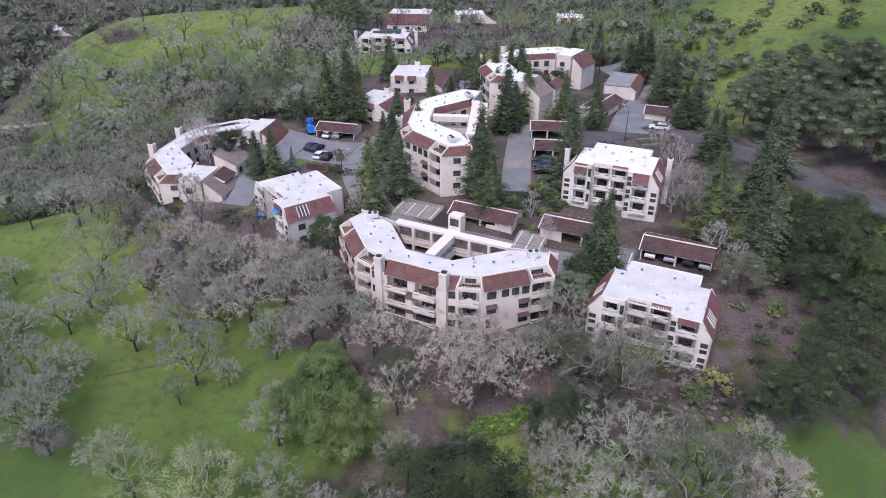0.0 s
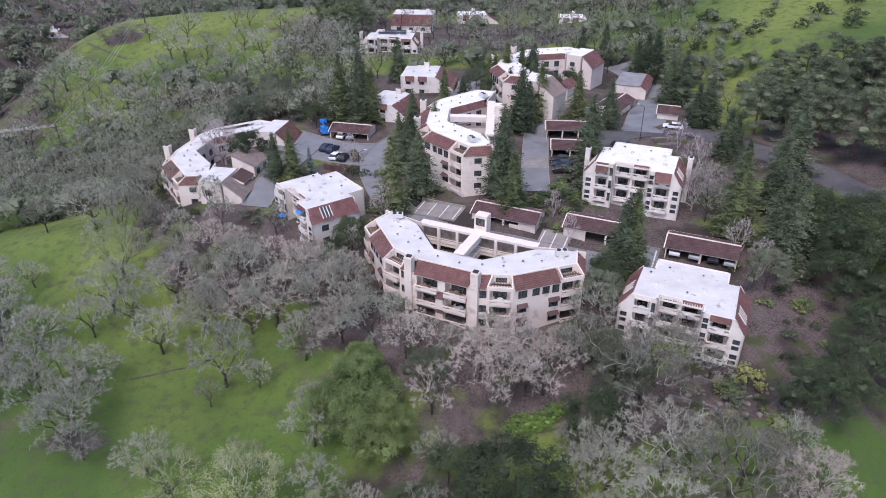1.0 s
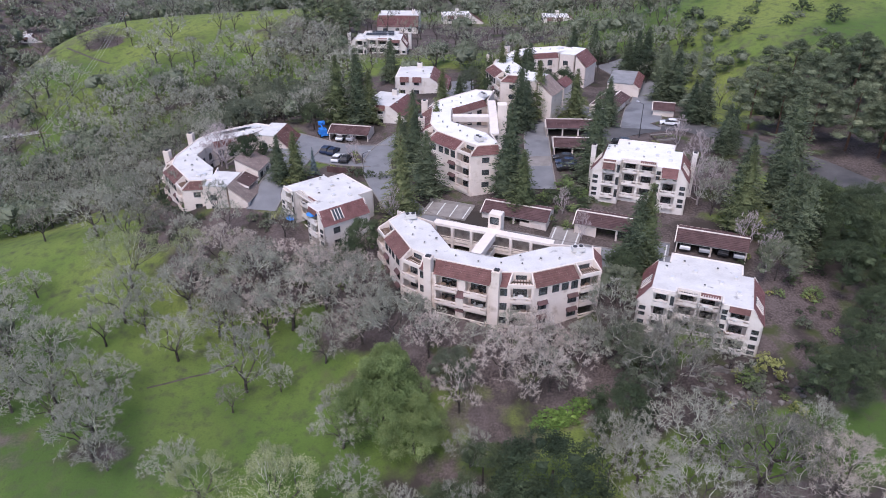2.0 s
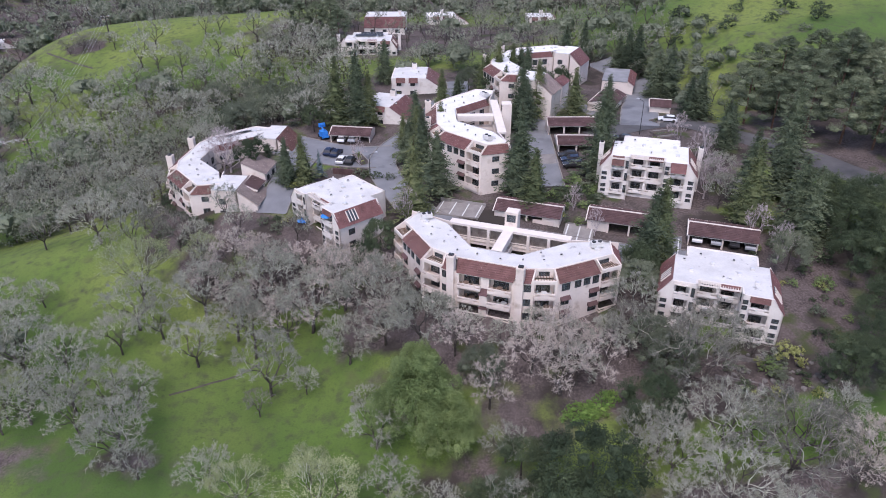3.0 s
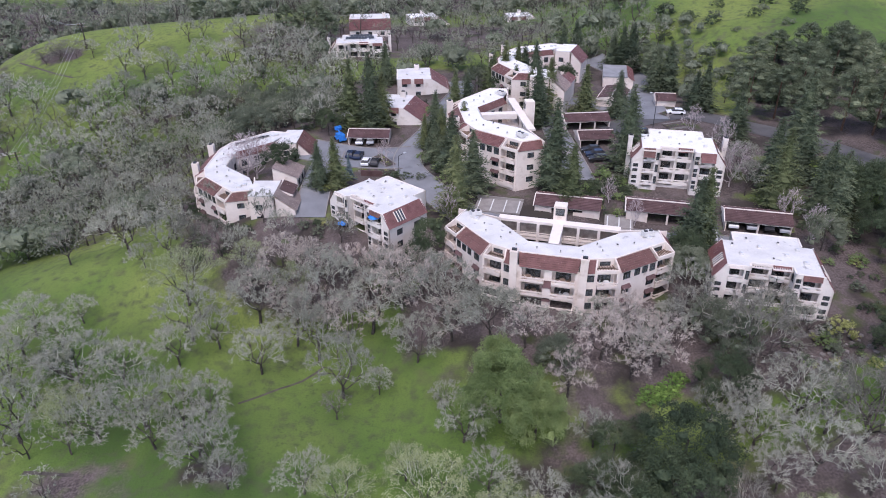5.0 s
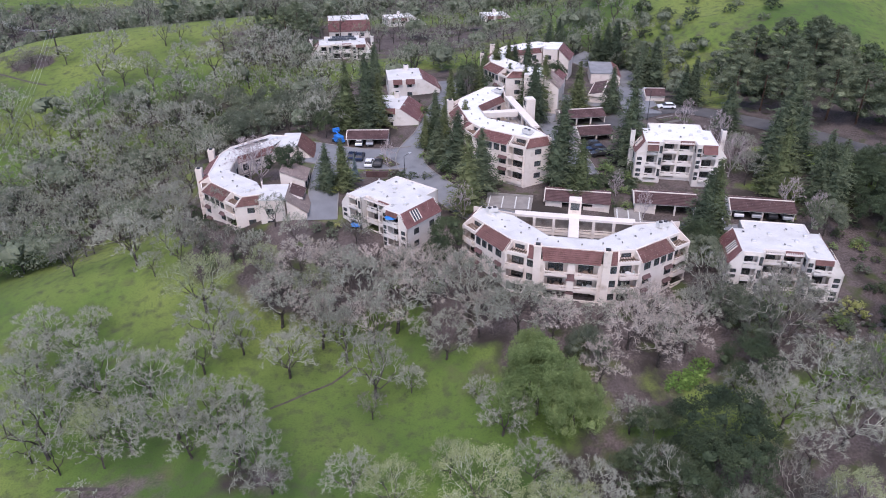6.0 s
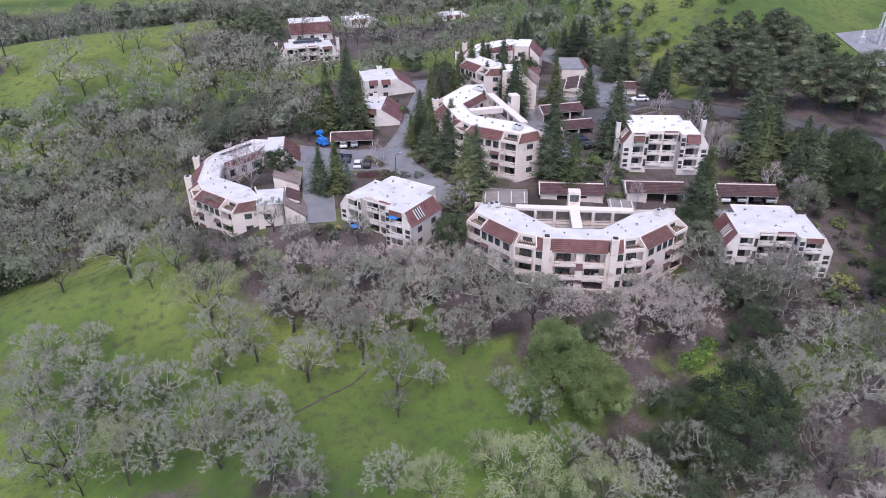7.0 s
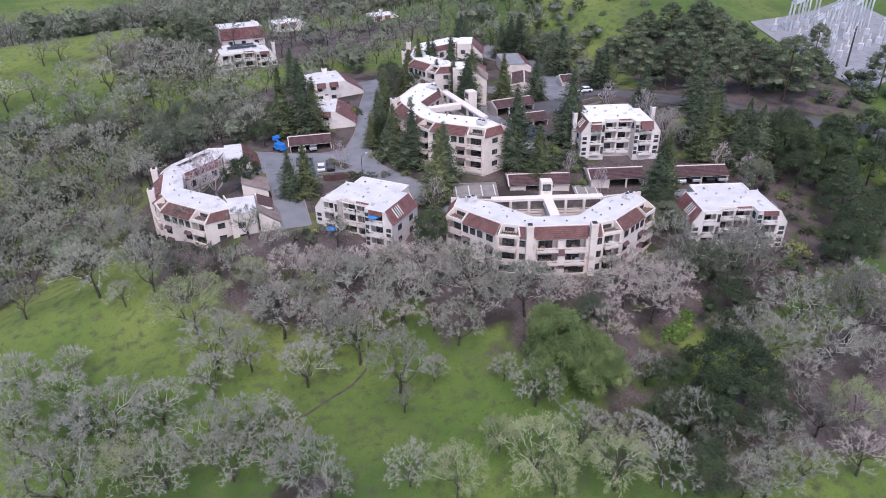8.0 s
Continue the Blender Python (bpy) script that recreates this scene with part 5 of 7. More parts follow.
PALE = [lichen_tree(s + 40) for s in range(1, 4)]
BIRCH = [tree_meshes("birch", bare_tree(s + 60, 150, 12, 0.8, trunk_h=0.1, twig=0.0016, hollow=0.3), TWIG_WHITE, TWIG_WHITE, TWIG_WHITE) for s in range(1, 3)]
GREENS = [leafy_tree(s + 80, LEAF_GREEN, 22, 70, 20, 0.017, 0.9, 0.25, 0.24, 0.135) for s in range(1, 3)]
LIVES = [leafy_tree(s + 90, LEAF, 24, 32, 16, 0.0165, 0.8, 0.25, 0.3, 0.125) for s in range(1, 4)]
GREYS = [leafy_tree(s + 95, LEAF_GREY, 24, 32, 16, 0.0165, 0.8, 0.25, 0.3, 0.125) for s in range(1, 3)]
RED = [conifer(s + 100, NEEDLE) for s in range(1, 4)]
REDO = [conifer(s + 110, NEEDLE_OLIVE, 0.15) for s in range(1, 4)]
SPRUCE = [conifer(115, NEEDLE_BLUE, 0.24, 34)]
PINE = [pine(s + 120) for s in range(1, 4)]
BUSH = {m.name: [leafy_tree(s + 130 + i * 7, m, 9, 13, 9, 0.045, 0.9, 0.05, 0.24, 0.19) for s in range(2)] for i, m in enumerate((LEAF, LEAF_GREEN, LEAF_YELLOW, LEAF_GREY, LEAF_LIME))}
WIDTH = {}

OAKS_WEST = [
    (-79.5, 134.3, 5.5), (-70.2, 128, 4.5), (-75.5, 128.3, 2.5), (-52.8, 105.5, 5.2), (-64.3, 104.9, 5.1), (-59.7, 101.7, 4),
    (-66.2, 99.6, 3.5), (-52.5, 94.7, 4.1), (-46.5, 99.2, 4.4), (-43.1, 95.1, 4.6), (-39.6, 86.4, 4.9), (-46.4, 69.3, 3.2),
    (-87.3, 110, 3.5), (-85.4, 117.1, 2.6), (-82.3, 98.5, 5.6), (-74.7, 97.4, 3.9), (-79.6, 92.9, 3.2), (-76.3, 85.9, 4.2),
    (-69.8, 86.7, 5), (-67.8, 82.3, 4), (-64.2, 85.8, 4.1), (-60.4, 86.5, 3.7), (-61.2, 79.1, 4.3), (-59.5, 74.4, 4.4),
    (-56.8, 72.5, 3.3), (-88.8, 89.5, 5.8), (-93.6, 116.4, 4.5), (-94.5, 111.2, 3.9), (-94.7, 104.9, 3.8), (-94.3, 99, 2.8),
    (-29.1, 94.5, 2.6), (-34, 85.4, 2),
]
OAKS_MID = [
    (-53.7, 112.4, 3.1), (-23.4, 72.2, 3.9), (-24.9, 78.7, 2.1), (-22, 63.1, 3.6), (-15.7, 58.2, 3.5), (-16, 51.9, 4),
    (-7.4, 56.1, 4.4), (-15.4, 86.8, 5.2), (-21.4, 94.3, 5.9), (-27.2, 89.5, 3.9), (15.1, 65.1, 3.5), (23.1, 63.3, 5.2),
    (15.6, 61.1, 3.8), (20.3, 55.3, 4.8), (14.5, 54.3, 3.4), (-0.3, 47.7, 3.6), (-8.5, 45, 3.5), (0.5, 42.7, 3),
    (-4.1, 52.1, 2.4), (-5.4, 43.9, 3.5), (12.6, 67.5, 3), (12.1, 62.4, 2.9), (7.1, 77.9, 3.2), (25.6, 50.5, 3.6),
    (39, 62.8, 2.9),
]
DUSKY_OAKS = [
    (-92.4, 137.6, 3.5), (-41, 82.1, 2.1), (22.5, 73.3, 5.2), (28.7, 56.6, 6.4), (16.3, 81.6, 4.4), (8.7, 46.8, 3.8),
    (6.6, 50.3, 3.9), (25.9, 60.4, 4.5), (32.1, 60, 4.5), (36.4, 60.3, 3.1), (25.8, 78.2, 4.9), (32, 85.2, 2.4),
    (22.7, 76.9, 2.5),
]
BROWN_TREES = [
    (-48, 114.1, 4.2), (-40, 103.5, 6), (-33.6, 98.5, 5.9), (-27.8, 101, 5.4), (-40.2, 110, 4.2), (-37.7, 97.8, 4.6),
    (-5.8, 66.7, 2.9), (-6.6, 75.2, 3.5), (4.3, 76.5, 4.8), (9.8, 78, 4.2), (0.7, 80.2, 4.1), (-21.2, 90.7, 4.1),
    (-10.6, 84.5, 3.4), (7.8, 39.7, 3.7), (38.2, 55.8, 4.1), (12.9, 81.5, 3.4), (19.2, 87.6, 3.9), (-31.1, 108.1, 2.9),
    (5.8, 82.7, 3.9), (-23.4, 104.7, 3), (-36.1, 110.7, 3.1), (-43.2, 113.5, 3),
]
PALE_TREES = [
    (-65.7, 113.9, 5.9), (-54.1, 116.4, 3.2), (-80.7, 88, 3.7), (-46, 108.6, 3.1), (-30.5, 61.6, 5.2), (-32.5, 68.1, 2.8),
    (-29.5, 58.4, 2.8), (-41.4, 64.6, 3.8), (-22, 55, 4.4), (12.7, 44.9, 3.8),
]
GREEN_OAKS = [
    (-17.5, 73.7, 5.3), (-13.4, 69.7, 3.8), (-16.9, 78.3, 3.4),
]
LIVE_OAKS = [
    (-4.5, 63.1, 3.8), (3.6, 59.2, 6.5), (-0.4, 53.3, 6.1), (-4.8, 55.2, 4.2), (-9.1, 58.3, 3.6), (15.6, 69.7, 4.3),
    (-11.9, 49.7, 4.3), (44, 68.8, 4.4), (52.4, 72.5, 5), (64.1, 89.6, 5.8), (59.7, 73.4, 3.1), (22.8, 96, 3.3),
    (62.6, 104.3, 4.6), (60.7, 108.6, 4.2), (65.7, 100.9, 4.5), (56.4, 100, 4), (57.6, 90.5, 4.6), (57, 79.5, 5.2),
    (47, 69.8, 4.2), (60.6, 98.9, 4.6), (67.4, 103.7, 4.5), (62, 85, 4.6),
]
GREY_OAKS = [
    (-7.4, 79.1, 3), (20.1, 76.8, 4.1), (19.5, 81, 3.4), (20.5, 92.3, 3.6), (47.5, 93.2, 3), (-54.2, 176.3, 4.7),
    (-55.4, 207.9, 5.5), (-48.2, 207.4, 5.4), (-68.5, 219.6, 4.3), (-57.9, 220.9, 3.1),
]
HILL_OAKS = [
    (-98.6, 268.7, 5.7), (-115.8, 275.7, 3), (-100.7, 253.8, 5.5), (-93.6, 248, 4.9), (-86, 249.6, 4), (-75.9, 241.4, 4.7),
    (-73.7, 254.2, 4.4), (-64.3, 242.8, 5.5), (-54.1, 236.6, 5.7), (-43.1, 237, 4.4), (-49.3, 251.6, 5.6), (-61, 264.2, 5.4),
    (-81.3, 274.3, 3.8), (-75.9, 274.2, 3.8), (-60.5, 227.1, 5.1), (-73.6, 226.9, 5.2), (-65.2, 221.4, 4.7), (-85.1, 233.6, 3.3),
    (-99.4, 239.5, 4.8), (-103.4, 233.4, 5.6), (-128.4, 244.4, 6), (-137.7, 246.7, 5.7), (-141.2, 259.8, 3.9), (-140.6, 242.6, 5.2),
    (-147.4, 242.7, 4.3), (-114.5, 234.5, 2.6), (-119.3, 229, 2.6), (-104.5, 220.9, 5.4), (-97.3, 219.3, 5.3), (-91, 220.8, 5.6),
    (-83, 211.9, 5.8),
]
HILL_OAKS_LOW = [
    (-74.8, 211.6, 5.3), (-84.4, 223.5, 4.4), (-69.3, 214.7, 4.6), (-118.1, 215.7, 5.4), (-109.5, 212.7, 5.3), (-100, 209.5, 4.7),
    (-92, 208, 5.4), (-102, 204.4, 4.3), (-112.7, 201.7, 4.7), (-116.3, 193.4, 4.3), (-122.6, 188.8, 4.6), (-140.1, 217.4, 4.8),
    (-143.7, 214.5, 4.4), (-111.7, 172.5, 4.3), (-116.9, 169.2, 4.6), (-96.3, 174.3, 5.2), (-87.3, 172.1, 5), (-99.6, 164.1, 4.3),
    (-80.8, 142.5, 4), (-92.7, 194, 4.4), (-72.1, 147.8, 2.9), (-134, 197.2, 4.5), (-37.6, 175.2, 4.3), (-34, 193.5, 4.7),
    (-31.7, 218.3, 4.8), (-28.9, 175.4, 4), (-41.8, 212.3, 4.8), (-71.7, 202.3, 4.8), (-49.5, 271.7, 5.5), (-38.3, 246.5, 5.8),
]
ROADSIDE = [(66, 97, 2.6), (72, 102, 2.8), (79, 98, 3), (86, 92, 3), (61, 96, 2.4), (75, 94, 3.2), (93, 86, 3), (84, 84, 3.4)]
PINES = [(68.7, 151.6, 14.9), (73.1, 146.7, 14.2), (78.1, 141.2, 14.3), (81.7, 133.7, 16.4), (86.1, 129.0, 15.5), (80.1, 169.2, 14.7), (88.6, 172.0, 12.3), (95.6, 169.1, 12.9), (101.3, 164.1, 12.2), (103.3, 157.9, 12.9), (82.0, 150.2, 18.6), (96.1, 157.7, 17.7), (89.7, 120.6, 18.2), (98.2, 120.3, 13.7), (116.5, 111.6, 14.4), (127.4, 139.7, 10.5), (98.5, 151.0, 14.2)]
REDWOODS = [
    (7.3, 124.1, 19.1), (9, 117.9, 12.8), (25, 127.9, 18.9), (26.7, 98.9, 16.2), (25.3, 98.9, 14.7), (46.6, 106.5, 16.8),
    (65.8, 127.7, 18.2), (50.2, 114.2, 14.7), (52.5, 101.8, 15.8), (53.5, 99.1, 15.3), (60.1, 141.5, 8.2), (29.5, 163.3, 12.7),
    (36, 157.3, 12), (20.6, 165.3, 14.9), (47.8, 215.5, 10.7), (59.3, 156.8, 12.8), (56.4, 156.4, 10.7), (-13.9, 120.5, 16.7),
    (-10.7, 138.9, 13.7),
]
REDWOODS_MORE = [
    (-11.2, 147.7, 12.2), (-10.8, 157.2, 12.7), (-14, 154.6, 8.7), (-8.8, 127.7, 13.7), (-29.8, 174.2, 18), (-24.6, 173.9, 19.4),
    (-21.6, 173.6, 14.1), (-39.8, 137.5, 10.5), (-36.4, 137.6, 11.5), (13.8, 172.7, 11.5), (16.5, 168.3, 12.1), (17.7, 164.3, 10.5),
    (12.3, 175.8, 8.6), (2, 178.6, 8.6), (59.9, 177.3, 14.6), (57, 178.9, 13.1), (-5.6, 149.8, 11.7), (-13.3, 145.4, 10.1),
    (56.7, 114.1, 14.7),
]
REDWOODS_UPPER = [
    (37.8, 203.1, 14.5), (56.5, 137.5, 11), (49, 220.5, 11.2), (9.3, 181.9, 11.8), 
    (15, 158.4, 16.3), (10.9, 184.4, 12.2), (21.1, 188.7, 12.2), (58.7, 198.9, 14.9), (56.7, 201.1, 13.7), 
    (14, 184, 15), (20, 176, 16), (-3, 171, 13),
    (-16.2, 208.8, 13.1), (18.2, 185.8, 13.6), (54.9, 203.8, 11.7),
]
rnd = random.Random(5)


def stand(kind, name, places, label, category, group, tall=1.0, base=2.0):
    """Stand a tree of a kind at each (x, y, crown radius)."""
    for x, y, r in places:
        ms = rnd.choice(kind)
        w = WIDTH.setdefault(ms[1].name, crown_width(ms[1]))
        height = (1.75 * r + base) * tall * rnd.uniform(0.92, 1.08)
        plant(name, ms, x, y, height, r * 1.15 / w, rnd.uniform(0, 6.28), label, category, group)


stand(OAK, "oak_tree", OAKS_WEST, "leafless oak grey with lichen on the grass slope", "tree", "bare oaks")
stand(OAK, "oak_tree", OAKS_MID, "leafless lichen-grey oak in the thicket below the houses", "tree", "bare oaks")
stand(DUSKY, "oak_tree", DUSKY_OAKS, "dusky leafless oak below the houses", "tree", "bare oaks")
stand(BROWN + BROWN + OAK[:3], "bare_tree", BROWN_TREES, "leafless twiggy tree on leaf litter below the houses", "tree", "brown bare trees")
stand(PALE, "lichen_oak", PALE_TREES, "oak hung with pale yellow-green lichen", "tree", "pale lichen oaks")
stand(GREENS, "bay_tree", GREEN_OAKS, "broad bright green evergreen tree below the houses", "tree", "bright green evergreens", 1.3)
stand(LIVES, "live_oak", [(x, y, r * 0.92) for x, y, r in LIVE_OAKS + ROADSIDE], "dark grey-green live oak", "tree", "live oaks")
stand(GREYS, "live_oak", GREY_OAKS, "soft grey-green live oak", "tree", "live oaks")
stand(HILL, "oak_tree", HILL_OAKS + HILL_OAKS_LOW, "leafless oak on the green west hill", "tree", "bare oaks of the west hill")
for x, y, t in PINES:
    ms = rnd.choice(PINE)
    w = WIDTH.setdefault(ms[1].name, crown_width(ms[1]))
    plant("pine_tree", ms, x, y, t * 0.95, 0.36 * t / w, rnd.uniform(0, 6.28), "broad dark green pine beside the public road", "tree", "pines")
for i, (x, y, t) in enumerate(REDWOODS + REDWOODS_MORE + REDWOODS_UPPER):
    olive = i % 2 == 1 and x < 48
    ms = rnd.choice(REDO if olive else RED)
    w = t * (1.85 if t > 15 else 2.1)
    plant("redwood_tree", ms, x, y, t, w, rnd.uniform(0, 6.28), "olive-tinged redwood beside the houses" if olive else "tall dark green redwood beside the houses", "tree", "redwoods")


for x, y, t in [(-38.8, 262, 15), (-31, 258, 14), (-45, 266, 14), (-34, 268, 15), (62.9, 193.9, 10), (60, 186, 11)]:
    ms = PINE[0]
    w = WIDTH.setdefault(ms[1].name, crown_width(ms[1]))
    plant("pine_tree", ms, x, y, t, 0.33 * t / w, rnd.uniform(0, 6.28), "broad dark green pine among the houses", "tree", "pines")
stand(LIVES + GREYS, "live_oak", [(12, 178, 3.6), (6, 186, 3.4), (18, 177, 3.4), (24, 178, 3.2), (9, 194, 3), (30, 180, 3)], "dark green live oak between the houses", "tree", "live oaks", 1.1)


# far woods and hillside trees, too many to count
def joined(name, kinds, places, label, category):
    """One mesh of many trees: kinds are (vertices, faces) of height 1; places are x, y, height, width, turn, kind."""
    vs, fs, off = [], [], 0
    gz = heights([p[0] for p in places], [p[1] for p in places])
    for (x, y, hgt, wid, turn, k), z in zip(places, gz):
        v, f = kinds[k]
        c, s = math.cos(turn), math.sin(turn)
        vs.append(np.stack([x + (v[:, 0] * c - v[:, 1] * s) * wid, y + (v[:, 0] * s + v[:, 1] * c) * wid, z - 0.1 + v[:, 2] * hgt], 1))
        fs.append(f + off)
        off += len(v)
    return np.concatenate(vs), np.concatenate(fs)


def cheap_bare(seed, ends=44, each=9, twig=0.0062):
    limbs, mids, fines = bare_tree(seed, ends, each, leaders=4, twig=twig, trunk_h=0.2)
    thick = limbs[:, 6] > 0.009
    thin = mids[1::2]
    return merged([tubes(limbs[thick], 3), ribbons(limbs[~thick])]), merged([ribbons(thin), ribbons(fines)])


def cheap_leaf(seed, n, each, size):
    rng = np.random.default_rng(seed)
    d = rng.normal(0, 1, (n, 3))
    d /= np.linalg.norm(d, axis=1, keepdims=True)
    wavy = 1 + 0.3 * np.sin(d[:, :1] * 5 + seed) * np.cos(d[:, 1:2] * 4)
    c = d * np.array([0.42, 0.42, 0.36]) * wavy + np.array([0, 0, 0.55])
    inner = [lump(np.array([*(rng.normal(0, 0.15, 2)), rng.uniform(0.42, 0.68)]), (0.2, 0.2, 0.17), rng, 0.2) for _ in range(4)]
    return merged([leaf_cards(rng, c, d, each, size, 0.05), *inner])


def near(p, spots, d):
    return any((p[0] - q[0]) ** 2 + (p[1] - q[1]) ** 2 < d * d for q in spots)


HOUSES = [(-5, 98, 21), (-54, 152, 24), (0, 145, 22), (25, 186, 24), (31, 88, 13), (33, 123, 14), (-29, 124, 13), (-20, 252, 13), (-6, 189, 11), (-16, 173, 10), (-14, 287, 12), (14, 303, 10), (55, 298, 10),
          (-26, 156, 14), (20, 112, 22), (48, 178, 16), (40, 100, 12), (-18, 150, 12), (18, 150, 10), (150, 140, 36), (-128, 211, 8), (-126, 222, 6), (-200, 366, 10)]


def far_free(x, y):
    return all((x - a) ** 2 + (y - b) ** 2 > r * r for a, b, r in HOUSES)


bare_kinds, leaf_kinds = [cheap_bare(s) for s in (3, 7, 9, 12)] + [cheap_bare(s, 24, 8, 0.011) for s in (14, 15, 16, 17)], [cheap_leaf(s, 70, 8, 0.05) for s in (1, 2, 3)] + [cheap_leaf(s, 50, 6, 0.075) for s in (4, 5, 6)]
bare_spots, leaf_spots = [], []


def wood(x0, x1, y0, y1, count, thick, leaf_share, gap, low=6, high=9):
    """Scatter trees over a block of land, thinned by a slow noise so that glades stay open."""
    made, tries = [], 0
    while len(made) < count and tries < count * 12:
        tries += 1
        x, y = rnd.uniform(x0, x1), rnd.uniform(y0, y1)
        if noise.noise(Vector((x / 38, y / 38, 3.1))) * 0.5 + 0.5 > thick or not far_free(x, y) or near((x, y), made[-60:], gap):
            continue
        made.append((x, y))
        hgt = rnd.uniform(low, high)
        if rnd.random() < leaf_share:
            leaf_spots.append((x, y, hgt * 0.9, hgt * rnd.uniform(0.8, 1.1), rnd.uniform(0, 6), rnd.randrange(3) + (3 if y > 300 or x < -150 else 0)))
        else:
            bare_spots.append((x, y, hgt, hgt * rnd.uniform(0.75, 1.0), rnd.uniform(0, 6), rnd.randrange(4) + (4 if y > 300 or x < -150 else 0)))


wood(-150, -62, 150, 205, 185, 0.95, 0.18, 4.8, 7.5, 11)
wood(-150, -62, 205, 240, 50, 0.75, 0.2, 5.5, 8, 11)
wood(-62, -34, 176, 268, 100, 0.92, 0.14, 4.2, 6, 9)
wood(-40, 80, 205, 330, 180, 0.88, 0.2, 5, 7, 10.5)
wood(-290, -160, 120, 330, 520, 1.0, 0.35, 4.5, 7, 11)
wood(-320, 140, 305, 480, 760, 1.0, 0.35, 5.5, 8, 13)
wood(-160, -20, 322, 405, 170, 1.0, 0.3, 4.5, 8, 12)
wood(75, 260, 215, 420, 110, 0.56, 0.9, 7, 3, 6)
wood(105, 260, 55, 105, 50, 0.6, 0.6, 6)
wood(-130, -78, 40, 105, 45, 0.55, 0.1, 5)
wood(12, 44, 166, 208, 22, 0.9, 0.6, 5)
wood(58, 84, 160, 218, 34, 0.9, 0.7, 4.5, 4, 7)
# the bare dirt lane east of the houses stays open
OPEN_PATH = [(52.7, 91.2), (50, 86.1), (49.8, 81.4), (44.6, 79.3), (54.7, 86.5)]
thicket = []
while len(thicket) < 22:
    x, y = rnd.uniform(50, 92), rnd.uniform(48, 98)
    if not near((x, y), thicket, 4.2):
        thicket.append((x, y))
brake = []
while len(brake) < 13:
    x, y = rnd.uniform(-54, -21), rnd.uniform(101, 113)
    if not near((x, y), brake, 3.4) and (x + 28) ** 2 + (y - 114) ** 2 > 20:
        brake.append((x, y))
stand(BROWN, "bare_tree", [(x, y, rnd.uniform(2.2, 3.3)) for x, y in brake], "leafless twiggy tree on leaf litter below the houses", "tree", "brown bare trees", 0.9)
stand(LIVES, "live_oak", [(x, y, rnd.uniform(2.6, 4.2)) for x, y in thicket if y > 76 and not near((x, y), OPEN_PATH, 5.5)], "dark grey-green live oak", "tree", "live oaks")
stand(BROWN, "bare_tree", [(40, 58, 3.0), (36.6, 54.5, 2.6)], "leafless russet-brown tree beside the meadow", "tree", "brown bare trees")
v, f = joined("woods", [k[1] for k in bare_kinds], bare_spots, "", "")
woods = tagged(new("bare_woods", mesh_from("bare_woods", v, f, WOODS)), "wooded hillside of leafless grey oaks", "woods", kind="stuff")
v, f = joined("woods", [k[0] for k in bare_kinds], bare_spots, "", "")
tagged(new("bare_woods_trunks", mesh_from("bare_woods_trunks", v, f, BARK)), "dark trunks and limbs of the hillside oaks", "woods", kind="stuff")
v, f = joined("woods", leaf_kinds, leaf_spots, "", "")
tagged(new("evergreen_woods", mesh_from("evergreen_woods", v, f, LEAF_GREY)), "dusky evergreen trees and scrub over the far hills", "woods", kind="stuff")
stand(DUSKY, "bramble", [(-128 + 3.2 * math.cos(k * 2.4) * math.sqrt(k), 280 + 2.2 * math.sin(k * 2.4) * math.sqrt(k), 3.0) for k in range(9)], "dark leafless bramble thicket on the grass hill", "shrub", "brambles", 0.6)
low_spots = []
while len(low_spots) < 130:
    x, y = rnd.uniform(70, 122), rnd.uniform(104, 176)
    if (x - 66) * 0.906 + (y - 144) * 0.423 > 15:
        h = rnd.uniform(2.2, 5)
        low_spots.append((x, y, h, h * rnd.uniform(0.9, 1.3), rnd.uniform(0, 6), 3 + rnd.randrange(3)))
v, f = joined("scrub", leaf_kinds, low_spots, "", "")
tagged(new("undergrowth", mesh_from("undergrowth", v, f, LEAF)), "dark green undergrowth below the pines", "undergrowth", kind="stuff")


# ---- shrubs, court trees and hedges ----
SHRUB_LABEL = {"live_oak_leaves": "dark green shrub", "bay_leaves": "bright green shrub", "yellow_shrub_leaves": "yellow-green flowering shrub", "grey_green_leaves": "grey-green shrub", "lime_leaves": "bright lime-green shrub"}


def shrub(x, y, r, mat, tall=0.9):
    ms = rnd.choice(BUSH[mat.name])
    w = WIDTH.setdefault(ms[1].name, crown_width(ms[1]))
    plant("shrub", ms, x, y, r * 1.9 * tall, r / w, rnd.uniform(0, 6.28), SHRUB_LABEL[mat.name] + " on leaf litter", "shrub", "shrubs", 0.25 * r)


